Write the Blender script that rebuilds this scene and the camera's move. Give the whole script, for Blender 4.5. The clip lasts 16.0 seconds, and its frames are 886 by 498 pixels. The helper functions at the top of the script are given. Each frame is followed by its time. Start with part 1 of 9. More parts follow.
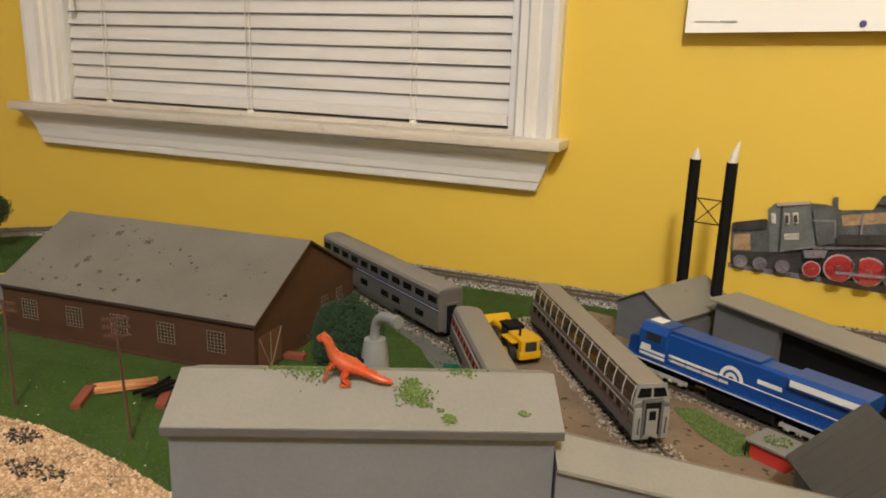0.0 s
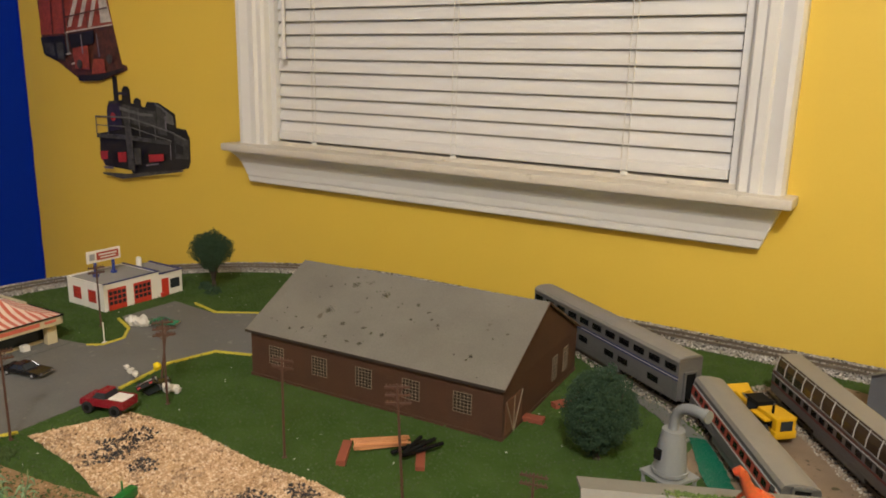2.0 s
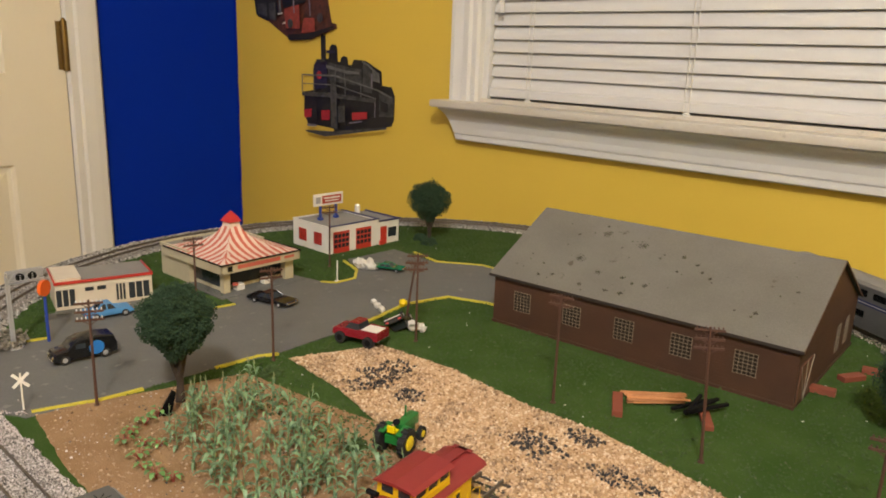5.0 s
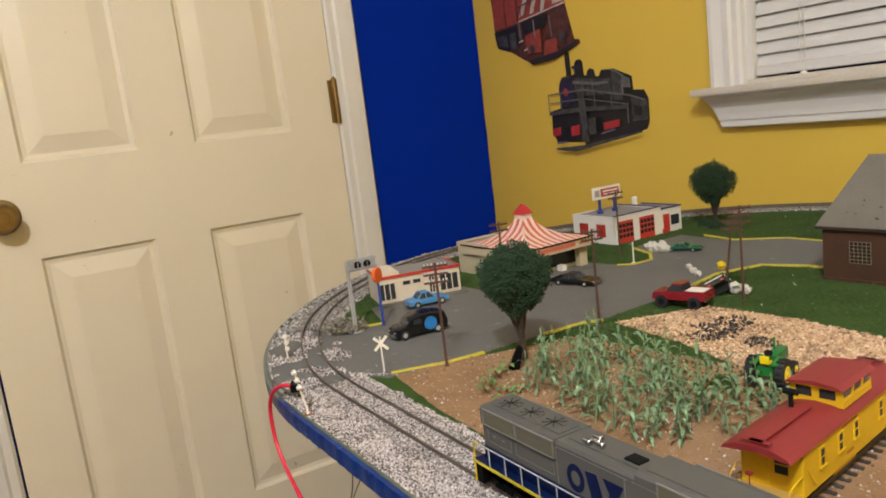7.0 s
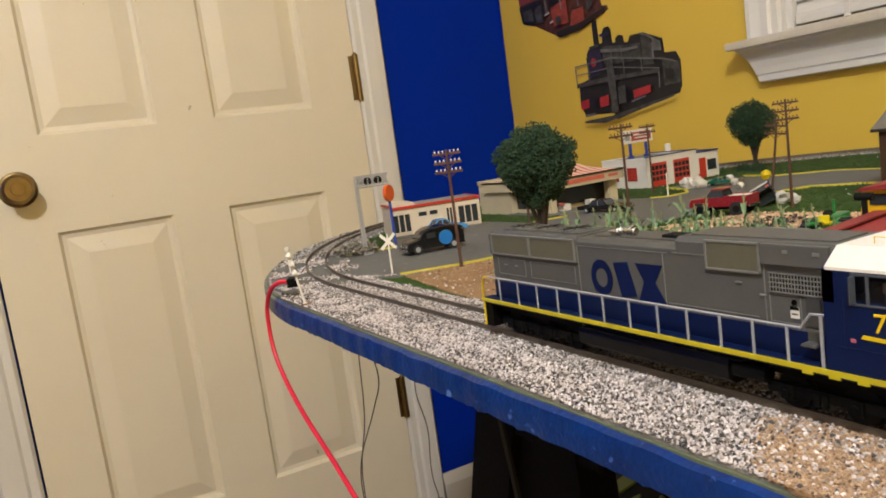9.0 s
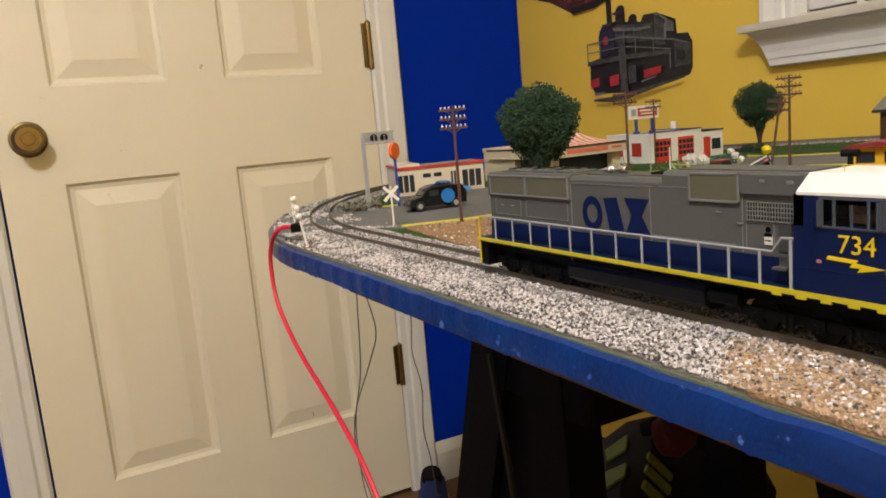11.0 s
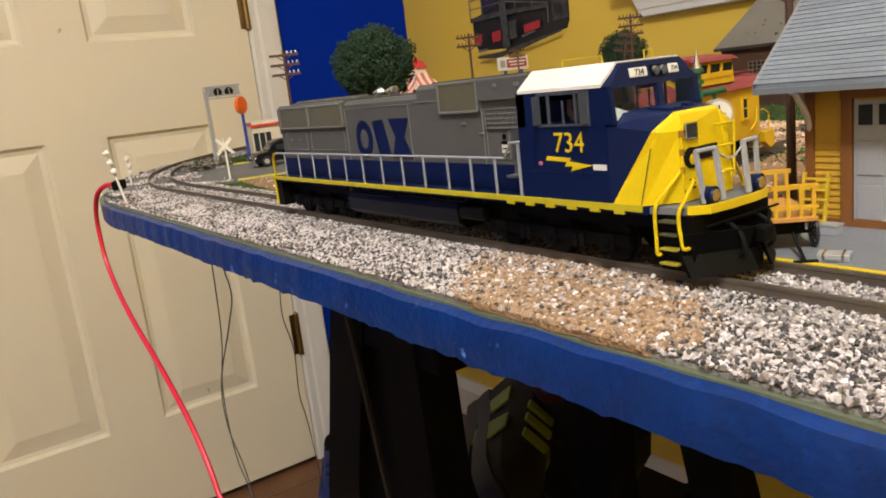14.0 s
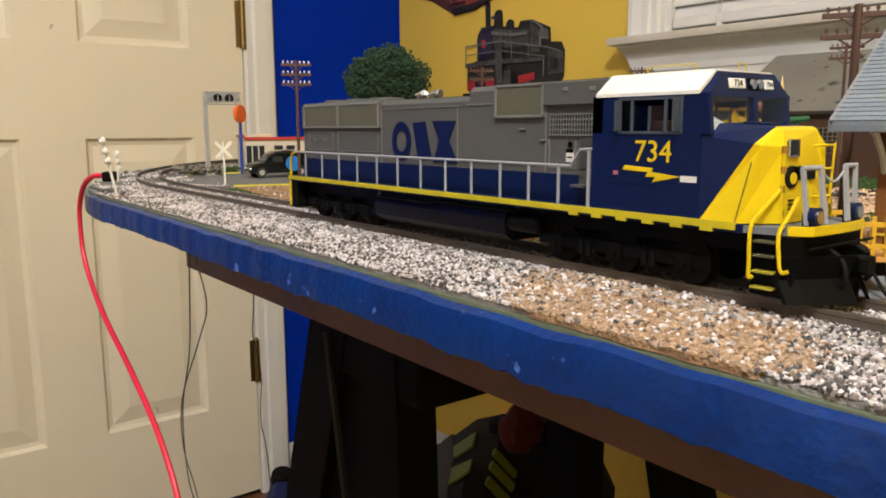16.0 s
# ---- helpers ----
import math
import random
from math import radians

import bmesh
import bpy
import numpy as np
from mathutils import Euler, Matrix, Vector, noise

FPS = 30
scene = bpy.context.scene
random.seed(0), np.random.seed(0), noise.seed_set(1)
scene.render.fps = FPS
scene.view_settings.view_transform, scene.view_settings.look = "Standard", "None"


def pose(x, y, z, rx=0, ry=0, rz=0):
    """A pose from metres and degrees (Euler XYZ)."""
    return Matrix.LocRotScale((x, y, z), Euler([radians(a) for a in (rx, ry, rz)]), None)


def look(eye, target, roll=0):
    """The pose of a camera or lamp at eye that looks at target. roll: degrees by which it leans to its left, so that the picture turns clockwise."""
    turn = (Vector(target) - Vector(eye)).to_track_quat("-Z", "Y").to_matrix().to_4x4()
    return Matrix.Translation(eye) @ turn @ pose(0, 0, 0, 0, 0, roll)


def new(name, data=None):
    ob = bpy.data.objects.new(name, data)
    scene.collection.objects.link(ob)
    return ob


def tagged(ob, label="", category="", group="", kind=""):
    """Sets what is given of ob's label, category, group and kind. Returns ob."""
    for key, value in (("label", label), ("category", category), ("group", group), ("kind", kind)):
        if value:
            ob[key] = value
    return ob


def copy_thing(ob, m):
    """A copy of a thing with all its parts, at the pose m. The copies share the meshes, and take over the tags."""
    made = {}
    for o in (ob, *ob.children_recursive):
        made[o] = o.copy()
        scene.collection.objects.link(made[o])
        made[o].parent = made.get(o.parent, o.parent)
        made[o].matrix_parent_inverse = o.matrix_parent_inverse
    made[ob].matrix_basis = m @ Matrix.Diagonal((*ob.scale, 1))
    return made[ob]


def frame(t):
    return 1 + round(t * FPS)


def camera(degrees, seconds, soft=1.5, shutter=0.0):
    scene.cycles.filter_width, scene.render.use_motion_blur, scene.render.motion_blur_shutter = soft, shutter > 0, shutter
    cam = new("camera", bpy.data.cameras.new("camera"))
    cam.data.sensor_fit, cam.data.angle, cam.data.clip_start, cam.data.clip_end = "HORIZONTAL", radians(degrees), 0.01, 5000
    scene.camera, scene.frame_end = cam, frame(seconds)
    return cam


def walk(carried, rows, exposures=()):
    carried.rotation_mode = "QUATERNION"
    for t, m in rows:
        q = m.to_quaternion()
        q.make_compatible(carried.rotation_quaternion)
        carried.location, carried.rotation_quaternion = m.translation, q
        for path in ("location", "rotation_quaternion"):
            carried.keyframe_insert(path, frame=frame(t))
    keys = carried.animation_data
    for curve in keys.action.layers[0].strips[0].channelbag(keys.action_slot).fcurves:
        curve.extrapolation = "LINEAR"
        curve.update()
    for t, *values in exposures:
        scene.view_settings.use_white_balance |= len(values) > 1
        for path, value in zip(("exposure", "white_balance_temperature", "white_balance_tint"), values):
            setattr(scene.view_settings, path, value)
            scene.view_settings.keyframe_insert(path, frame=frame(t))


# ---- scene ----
cam = camera(60.5, 16.0, soft=1.8)
PATH = [
    (0, (0.407, 0.845, 1.078), (-0.342, 2.63, 0.573), 1.7),
    (0.5, (0.398, 0.838, 1.078), (-0.32, 2.645, 0.612), 3.7),
    (1, (0.371, 0.825, 1.07), (-0.43, 2.598, 0.606), 3.4),
    (1.5, (0.329, 0.806, 1.082), (-0.61, 2.509, 0.614), 2.1),
    (2, (0.293, 0.802, 1.115), (-0.739, 2.451, 0.652), 1.3),
    (2.5, (0.247, 0.776, 1.13), (-0.893, 2.353, 0.669), 1.4),
    (3, (0.222, 0.762, 1.123), (-0.998, 2.277, 0.654), 1.3),
    (3.2, (0.213, 0.752, 1.118), (-1.026, 2.25, 0.649), 1.2),
    (5.3, (0.163, 0.76, 1.047), (-1.183, 2.146, 0.53), 2.6),
    (5.5, (0.152, 0.745, 1.044), (-1.231, 2.085, 0.504), 2.8),
    (6, (0.141, 0.697, 1.036), (-1.397, 1.843, 0.47), -0.5),
    (6.5, (0.145, 0.686, 1.018), (-1.53, 1.718, 0.656), -6.8),
    (7, (0.132, 0.686, 0.98), (-1.567, 1.684, 0.638), -6.9),
    (7.5, (0.1, 0.706, 0.908), (-1.592, 1.725, 0.597), -6.2),
    (8, (0.083, 0.714, 0.887), (-1.626, 1.702, 0.567), -7.7),
    (8.5, (0.083, 0.717, 0.876), (-1.651, 1.669, 0.579), -8.2),
    (8.7, (0.09, 0.713, 0.875), (-1.65, 1.66, 0.599), -8.0),
    (10.8, (0.11, 0.697, 0.858), (-1.643, 1.607, 0.542), -5.0),
    (11, (0.111, 0.7, 0.857), (-1.633, 1.622, 0.532), -5.0),
    (11.5, (0.113, 0.708, 0.853), (-1.61, 1.662, 0.502), -4.9),
    (12, (0.114, 0.727, 0.846), (-1.582, 1.72, 0.474), -5.3),
    (12.5, (0.121, 0.737, 0.847), (-1.548, 1.768, 0.458), -6.0),
    (13, (0.126, 0.745, 0.846), (-1.522, 1.805, 0.449), -6.0),
    (13.5, (0.126, 0.746, 0.843), (-1.512, 1.818, 0.432), -6.1),
    (14, (0.127, 0.748, 0.836), (-1.491, 1.842, 0.408), -6.7),
    (14.5, (0.133, 0.747, 0.844), (-1.47, 1.883, 0.467), -6.4),
    (15, (0.122, 0.747, 0.835), (-1.473, 1.909, 0.509), -3.8),
    (15.5, (0.117, 0.74, 0.83), (-1.462, 1.928, 0.52), -2.0),
    (16, (0.103, 0.737, 0.824), (-1.473, 1.927, 0.508), -0.2),
]
EXPOSURES = [(0.0, -0.16, 6450, 10), (2.5, -0.13, 6420, 10), (5.5, 0.04, 6350, 10), (7.0, 0.04, 5930, 10), (8.5, 0.02, 6050, 10), (11.5, 0.06, 6080, 10), (13.5, 0.0, 6060, 10), (14.0, 0.08, 6040, 10), (15.0, 0.05, 6000, 10), (16.0, 0.15, 5900, 9)]
walk(cam, [(t, look(eye, target, roll)) for t, eye, target, roll in PATH], EXPOSURES)

# ---- light: one warm ceiling lamp in a closed room at night ----
world = bpy.data.worlds.new("night")
world.use_nodes = True
world.node_tree.nodes["Background"].inputs[0].default_value = (0.02, 0.025, 0.04, 1)
world.node_tree.nodes["Background"].inputs[1].default_value = 0.3
scene.world = world
LAMP = (0.70, 0.10, 2.20)
lamp_data = bpy.data.lights.new("ceiling_bulb", "POINT")
lamp_data.shadow_soft_size, lamp_data.energy, lamp_data.color = 0.07, 106.0, (1.0, 0.945, 0.875)
lamp_ob = new("ceiling_bulb", lamp_data)
lamp_ob.location = LAMP

# ---- building helpers ----
T = 0.784          # level of the layout's ground
RAIL = 0.789       # top of the rails
FLOOR = -0.025
rng = random.Random(7)


class B:
    """A mesh in the making, in millimetres (k = 0.001) or metres (k = 1)."""
    def __init__(self, k=0.001):
        self.bm, self.k = bmesh.new(), k

    def _turn(self, verts, c, rx, ry, rz):
        if rx or ry or rz:
            bmesh.ops.rotate(self.bm, verts=verts, cent=c, matrix=Euler((radians(rx), radians(ry), radians(rz))).to_matrix())

    def box(self, x, y, z, sx, sy, sz, rx=0, ry=0, rz=0, bev=0.0):
        """A box by its centre and sizes."""
        r = bmesh.ops.create_cube(self.bm, size=1)
        vs = r["verts"]
        for v in vs:
            v.co = Vector((x + v.co.x * sx, y + v.co.y * sy, z + v.co.z * sz))
        if bev:
            es = list({e for v in vs for e in v.link_edges})
            r = bmesh.ops.bevel(self.bm, geom=es, offset=bev, segments=2, affect="EDGES", profile=0.6)
            vs = list({v for f in r["faces"] for v in f.verts} | {v for v in vs if v.is_valid})
        self._turn(vs, (x, y, z), rx, ry, rz)
        return self

    def span(self, x0, x1, y0, y1, z0, z1, bev=0.0):
        return self.box((x0 + x1) / 2, (y0 + y1) / 2, (z0 + z1) / 2, x1 - x0, y1 - y0, z1 - z0, bev=bev)

    def rod(self, a, b, r0, r1=None, n=10):
        a, b = Vector(a), Vector(b)
        r1 = r0 if r1 is None else r1
        q = (b - a).to_track_quat("Z", "Y").to_matrix()
        rings = []
        for p, r in ((a, r0), (b, r1)):
            rings.append([self.bm.verts.new(p + q @ Vector((r * math.cos(6.28318 * i / n), r * math.sin(6.28318 * i / n), 0))) for i in range(n)])
        for i in range(n):
            self.bm.faces.new((rings[0][i], rings[0][(i + 1) % n], rings[1][(i + 1) % n], rings[1][i]))
        self.bm.faces.new(rings[0][::-1])
        self.bm.faces.new(rings[1])
        return self

    def tube(self, pts, r, n=6):
        """One round bar swept along a line of points."""
        p = [Vector(q) for q in pts]
        legs = [(b - a).normalized() for a, b in zip(p, p[1:])]
        ways = [legs[0]] + [(a + b).normalized() if (a + b).length > 0.01 else b for a, b in zip(legs, legs[1:])] + [legs[-1]]
        side = ways[0].orthogonal().normalized()
        rings = []
        for i, d in enumerate(ways):
            if i:
                side = ways[i - 1].rotation_difference(d) @ side
            up = d.cross(side)
            rings.append([tuple(p[i] + (side * math.cos(6.28318 * k / n) + up * math.sin(6.28318 * k / n)) * r) for k in range(n)])
        return self.loft(rings)

    def ball(self, x, y, z, rx, ry=None, rz=None, sub=2, rough=0.0):
        ry, rz = ry or rx, rz or rx
        vs = bmesh.ops.create_icosphere(self.bm, subdivisions=sub, radius=1)["verts"]
        for v in vs:
            s = 1 + rough * noise.noise(v.co * 2.3 + Vector((x, y, z)))
            v.co = Vector((x + v.co.x * rx * s, y + v.co.y * ry * s, z + v.co.z * rz * s))
        return self

    def extrude(self, pts, lo, hi, axis="y"):
        """A polygon of (a, b) points pushed along an axis: y gives (x, z), x gives (y, z), z gives (x, y)."""
        def at(p, w):
            return {"y": (p[0], w, p[1]), "x": (w, p[0], p[1]), "z": (p[0], p[1], w)}[axis]
        lo_v = [self.bm.verts.new(at(p, lo)) for p in pts]
        hi_v = [self.bm.verts.new(at(p, hi)) for p in pts]
        n = len(pts)
        self.bm.faces.new(lo_v)
        self.bm.faces.new(hi_v[::-1])
        for i in range(n):
            self.bm.faces.new((lo_v[i], hi_v[i], hi_v[(i + 1) % n], lo_v[(i + 1) % n]))
        return self

    def loft(self, rings):
        """Rings of equally many points, joined one to the next, with both ends closed."""
        vs = [[self.bm.verts.new(p) for p in r] for r in rings]
        n = len(vs[0])
        for a, b in zip(vs, vs[1:]):
            for i in range(n):
                self.bm.faces.new((a[i], a[(i + 1) % n], b[(i + 1) % n], b[i]))
        self.bm.faces.new(vs[0][::-1])
        self.bm.faces.new(vs[-1])
        return self

    def mesh(self, name, material, smooth=False):
        bmesh.ops.recalc_face_normals(self.bm, faces=self.bm.faces)
        if self.k != 1:
            bmesh.ops.scale(self.bm, vec=(self.k,) * 3, verts=self.bm.verts)
        me = bpy.data.meshes.new(name)
        self.bm.to_mesh(me)
        self.bm.free()
        if material:
            me.materials.append(material)
        if smooth:
            me.polygons.foreach_set("use_smooth", [True] * len(me.polygons))
            me.set_sharp_from_angle(angle=radians(38))
        return me


def part(name, b, material, parent=None, label="", smooth=False):
    ob = new(name, b.mesh(name, material, smooth) if isinstance(b, B) else b)
    if not isinstance(b, B) and material and not b.materials:
        b.materials.append(material)
    if parent:
        ob.parent = parent
    if label:
        ob["label"] = label
    return ob


def thing(name, loc, rz=0.0, label="", category="", group="", kind="", rx=0.0, ry=0.0):
    ob = new(name)
    ob.empty_display_size = 0.01
    ob.matrix_basis = pose(*loc, rx, ry, rz)
    return tagged(ob, label, category, group, kind)


def loose(name, verts, faces, material, label="", category="", kind="stuff"):
    me = bpy.data.meshes.new(name)
    me.from_pydata(verts, [], faces)
    me.materials.append(material)
    return tagged(new(name, me), label, category, "", kind)


def lettering(text, size, depth=0.00015):
    cu = bpy.data.curves.new("txt", "FONT")
    cu.body, cu.size, cu.extrude, cu.align_x, cu.align_y, cu.resolution_u = text, size, depth, "CENTER", "CENTER", 2
    ob = bpy.data.objects.new("txt", cu)
    scene.collection.objects.link(ob)
    me = bpy.data.meshes.new_from_object(ob.evaluated_get(bpy.context.evaluated_depsgraph_get()))
    bpy.data.objects.remove(ob)
    return me


# ---- materials ----
def mat(name, col, col2=None, rough=0.55, metal=0.0, big=40.0, fine=900.0, amount=0.5, bump=0.15, dist=0.0004, spec=0.5, emit=None, spots=None, spot_scale=200.0, spot_at=0.62, island=0.0, per_object=0.0):
    """Paint or stuff whose colour wanders between two tones at two scales, with a fine relief. Scales are per metre."""
    m = bpy.data.materials.new(name)
    m.use_nodes = True
    nt = m.node_tree
    bs = nt.nodes["Principled BSDF"]
    N, L = nt.nodes.new, nt.links.new
    col2 = col2 or tuple(c * 0.78 for c in col)
    tc = N("ShaderNodeTexCoord")
    n1, n2 = N("ShaderNodeTexNoise"), N("ShaderNodeTexNoise")
    n1.inputs["Scale"].default_value, n1.inputs["Detail"].default_value = big, 4
    n2.inputs["Scale"].default_value, n2.inputs["Detail"].default_value = fine, 3
    L(tc.outputs["Object"], n1.inputs["Vector"])
    L(tc.outputs["Object"], n2.inputs["Vector"])
    add = N("ShaderNodeMath")
    add.operation = "MULTIPLY_ADD"
    L(n1.outputs["Fac"], add.inputs[0])
    add.inputs[1].default_value = 0.6
    half = N("ShaderNodeMath")
    half.operation = "MULTIPLY"
    half.inputs[1].default_value = 0.4
    L(n2.outputs["Fac"], half.inputs[0])
    L(half.outputs[0], add.inputs[2])
    ramp = N("ShaderNodeMapRange")
    ramp.inputs["From Min"].default_value, ramp.inputs["From Max"].default_value = 0.5 - 0.25 / max(amount, 0.05) * 0.5, 0.5 + 0.25 / max(amount, 0.05) * 0.5
    L(add.outputs[0], ramp.inputs["Value"])
    mix = N("ShaderNodeMix")
    mix.data_type = "RGBA"
    mix.inputs["A"].default_value, mix.inputs["B"].default_value = (*col, 1), (*col2, 1)
    L(ramp.outputs[0], mix.inputs["Factor"])
    out = mix.outputs["Result"]
    if spots:
        n3 = N("ShaderNodeTexNoise")
        n3.inputs["Scale"].default_value, n3.inputs["Detail"].default_value = spot_scale, 5
        L(tc.outputs["Object"], n3.inputs["Vector"])
        gt = N("ShaderNodeMapRange")
        gt.inputs["From Min"].default_value, gt.inputs["From Max"].default_value = spot_at, spot_at + 0.04
        L(n3.outputs["Fac"], gt.inputs["Value"])
        mx = N("ShaderNodeMix")
        mx.data_type = "RGBA"
        L(out, mx.inputs["A"])
        mx.inputs["B"].default_value = (*spots, 1)
        L(gt.outputs[0], mx.inputs["Factor"])
        out = mx.outputs["Result"]
    if island or per_object:
        hs = N("ShaderNodeHueSaturation")
        src = N("ShaderNodeNewGeometry").outputs["Random Per Island"] if island else N("ShaderNodeObjectInfo").outputs["Random"]
        mr = N("ShaderNodeMapRange")
        w = island or per_object
        mr.inputs["To Min"].default_value, mr.inputs["To Max"].default_value = 1 - w, 1 + w
        L(src, mr.inputs["Value"])
        L(mr.outputs[0], hs.inputs["Value"])
        L(out, hs.inputs["Color"])
        out = hs.outputs["Color"]
    L(out, bs.inputs["Base Color"])
    bs.inputs["Metallic"].default_value = metal
    bs.inputs["Specular IOR Level"].default_value = spec
    rr = N("ShaderNodeMapRange")
    rr.inputs["To Min"].default_value, rr.inputs["To Max"].default_value = max(rough - 0.08, 0.02), min(rough + 0.1, 1)
    L(n2.outputs["Fac"], rr.inputs["Value"])
    L(rr.outputs[0], bs.inputs["Roughness"])
    if bump:
        bp = N("ShaderNodeBump")
        bp.inputs["Strength"].default_value, bp.inputs["Distance"].default_value = bump, dist
        L(n2.outputs["Fac"], bp.inputs["Height"])
        L(bp.outputs[0], bs.inputs["Normal"])
    if emit:
        bs.inputs["Emission Color"].default_value, bs.inputs["Emission Strength"].default_value = (*emit[:3], 1), emit[3]
    return m


def pick(name, tones, rough=0.8, metal=0.0):
    """A heap of grains: every grain takes one of a few tones."""
    m = bpy.data.materials.new(name)
    m.use_nodes = True
    nt = m.node_tree
    bs = nt.nodes["Principled BSDF"]
    geo = nt.nodes.new("ShaderNodeNewGeometry")
    ramp = nt.nodes.new("ShaderNodeValToRGB")
    ramp.color_ramp.interpolation = "CONSTANT"
    e = ramp.color_ramp.elements
    at = 0.0
    for i, (share, c) in enumerate(tones):
        el = e[i] if i < 2 else e.new(at)
        el.position, el.color = at, (*c, 1)
        at += share
    nt.links.new(geo.outputs["Random Per Island"], ramp.inputs[0])
    nt.links.new(ramp.outputs[0], bs.inputs["Base Color"])
    bs.inputs["Roughness"].default_value = rough
    return m


YELLOW_WALL = mat("yellow_wall_paint", (0.68, 0.475, 0.06), (0.65, 0.45, 0.055), 0.55, big=3, fine=260, amount=0.4, bump=0.12, dist=0.0006)
BLUE_WALL = mat("blue_wall_paint", (0.0006, 0.022, 0.34), (0.0006, 0.019, 0.31), 0.75, spec=0.08, big=3, fine=260, amount=0.4, bump=0.1, dist=0.0005)
PLAIN_WALL = mat("plain_wall_paint", (0.62, 0.58, 0.5), (0.58, 0.54, 0.46), 0.6, big=3, fine=260, bump=0.1)
CEILING = mat("ceiling_paint", (0.8, 0.79, 0.76), (0.77, 0.76, 0.73), 0.8, big=4, fine=300, bump=0.2)
WHITE_TRIM = mat("white_trim_paint", (0.68, 0.67, 0.65), (0.63, 0.62, 0.60), 0.4, big=9, fine=240, amount=0.4, bump=0.06, spots=(0.55, 0.5, 0.42), spot_scale=60, spot_at=0.72)
DOOR_PAINT = mat("cream_door_paint", (0.72, 0.665, 0.54), (0.68, 0.625, 0.505), 0.42, big=6, fine=180, amount=0.4, bump=0.08, spots=(0.40, 0.35, 0.27), spot_scale=45, spot_at=0.74)
BLIND = mat("blind_vinyl", (0.64, 0.63, 0.615), (0.60, 0.59, 0.575), 0.4, big=12, fine=300, bump=0.03)
CORD = mat("blind_cord", (0.75, 0.73, 0.68), rough=0.8)
BRASS = mat("antique_brass", (0.30, 0.21, 0.09), (0.20, 0.14, 0.06), 0.33, 1.0, big=60, fine=700)
FLOOR_WOOD = mat("floor_wood", (0.145, 0.066, 0.028), (0.095, 0.042, 0.018), 0.4, big=14, fine=160, amount=0.8, bump=0.1, per_object=0.25)
PAPER = mat("paper", (0.82, 0.82, 0.80), (0.80, 0.80, 0.78), 0.7, big=20, fine=300, bump=0.02)
INK = mat("ink", (0.06, 0.04, 0.16), rough=0.7)
GREY_INK = mat("grey_ink", (0.35, 0.35, 0.36), rough=0.7)
EDGE_BLUE = mat("blue_edge_paint", (0.002, 0.031, 0.175), (0.001, 0.016, 0.10), 0.38, big=60, fine=420, amount=0.8, bump=0.35, dist=0.0010, spots=(0.08, 0.17, 0.50), spot_scale=120, spot_at=0.66)
TABLE_GREY = mat("table_grey_paint", (0.17, 0.18, 0.16), (0.13, 0.14, 0.12), 0.6, big=30, fine=500)
TABLE_RIM = mat("table_rim_green_paint", (0.13, 0.145, 0.09), (0.09, 0.11, 0.065), 0.7, big=60, fine=700, amount=0.8)
PINE = mat("stained_frame_board", (0.14, 0.07, 0.035), (0.10, 0.05, 0.025), 0.6, big=20, fine=300, amount=0.7)
SAWHORSE = mat("black_plastic", (0.0025, 0.0025, 0.0025), (0.004, 0.004, 0.004), 0.65, big=20, fine=300, spec=0.08)
GRASS = mat("scenic_turf", (0.035, 0.075, 0.014), (0.060, 0.105, 0.026), 0.95, big=26, fine=1500, amount=0.9, bump=1.0, dist=0.0012, spec=0.1, spots=(0.10, 0.11, 0.05), spot_scale=300, spot_at=0.68)
TUFT = pick("turf_crumbs", [(0.5, (0.043, 0.075, 0.018)), (0.34, (0.050, 0.086, 0.022)), (0.135, (0.060, 0.098, 0.028)), (0.02, (0.085, 0.10, 0.045)), (0.005, (0.42, 0.42, 0.38))], 0.95)
MOSS = pick("moss_crumbs", [(0.4, (0.062, 0.10, 0.02)), (0.35, (0.085, 0.135, 0.028)), (0.25, (0.12, 0.16, 0.045))], 0.95)
ROAD = mat("road_grey_paint", (0.128, 0.128, 0.120), (0.102, 0.102, 0.096), 0.7, big=16, fine=700, amount=0.8, bump=0.4, dist=0.0006, spots=(0.18, 0.18, 0.165), spot_scale=90, spot_at=0.66)
KERB = mat("yellow_kerb_paint", (0.55, 0.46, 0.03), (0.42, 0.36, 0.04), 0.7, big=80, fine=900, amount=0.9, bump=0.5)
SOIL = mat("brown_soil", (0.34, 0.215, 0.118), (0.25, 0.15, 0.078), 0.95, big=30, fine=1100, amount=1.0, bump=1.0, dist=0.0012, spec=0.1, spots=(0.36, 0.25, 0.16), spot_scale=260, spot_at=0.62)
SOIL_GRAIN = pick("soil_grains", [(0.5, (0.345, 0.235, 0.15)), (0.26, (0.265, 0.17, 0.10)), (0.16, (0.45, 0.32, 0.21)), (0.08, (0.13, 0.075, 0.042))], 0.95)
CHIPS_BASE = mat("tan_gravel_bed", (0.45, 0.30, 0.17), (0.34, 0.21, 0.11), 0.95, big=40, fine=900, amount=1.0, bump=1.0, dist=0.001)
CHIPS = pick("tan_gravel", [(0.4, (0.58, 0.41, 0.26)), (0.3, (0.48, 0.32, 0.19)), (0.2, (0.66, 0.52, 0.37)), (0.1, (0.25, 0.15, 0.08))], 0.9)
COAL = pick("coal_crumbs", [(0.6, (0.02, 0.018, 0.02)), (0.22, (0.055, 0.046, 0.042)), (0.18, (0.16, 0.10, 0.06))], 0.7)
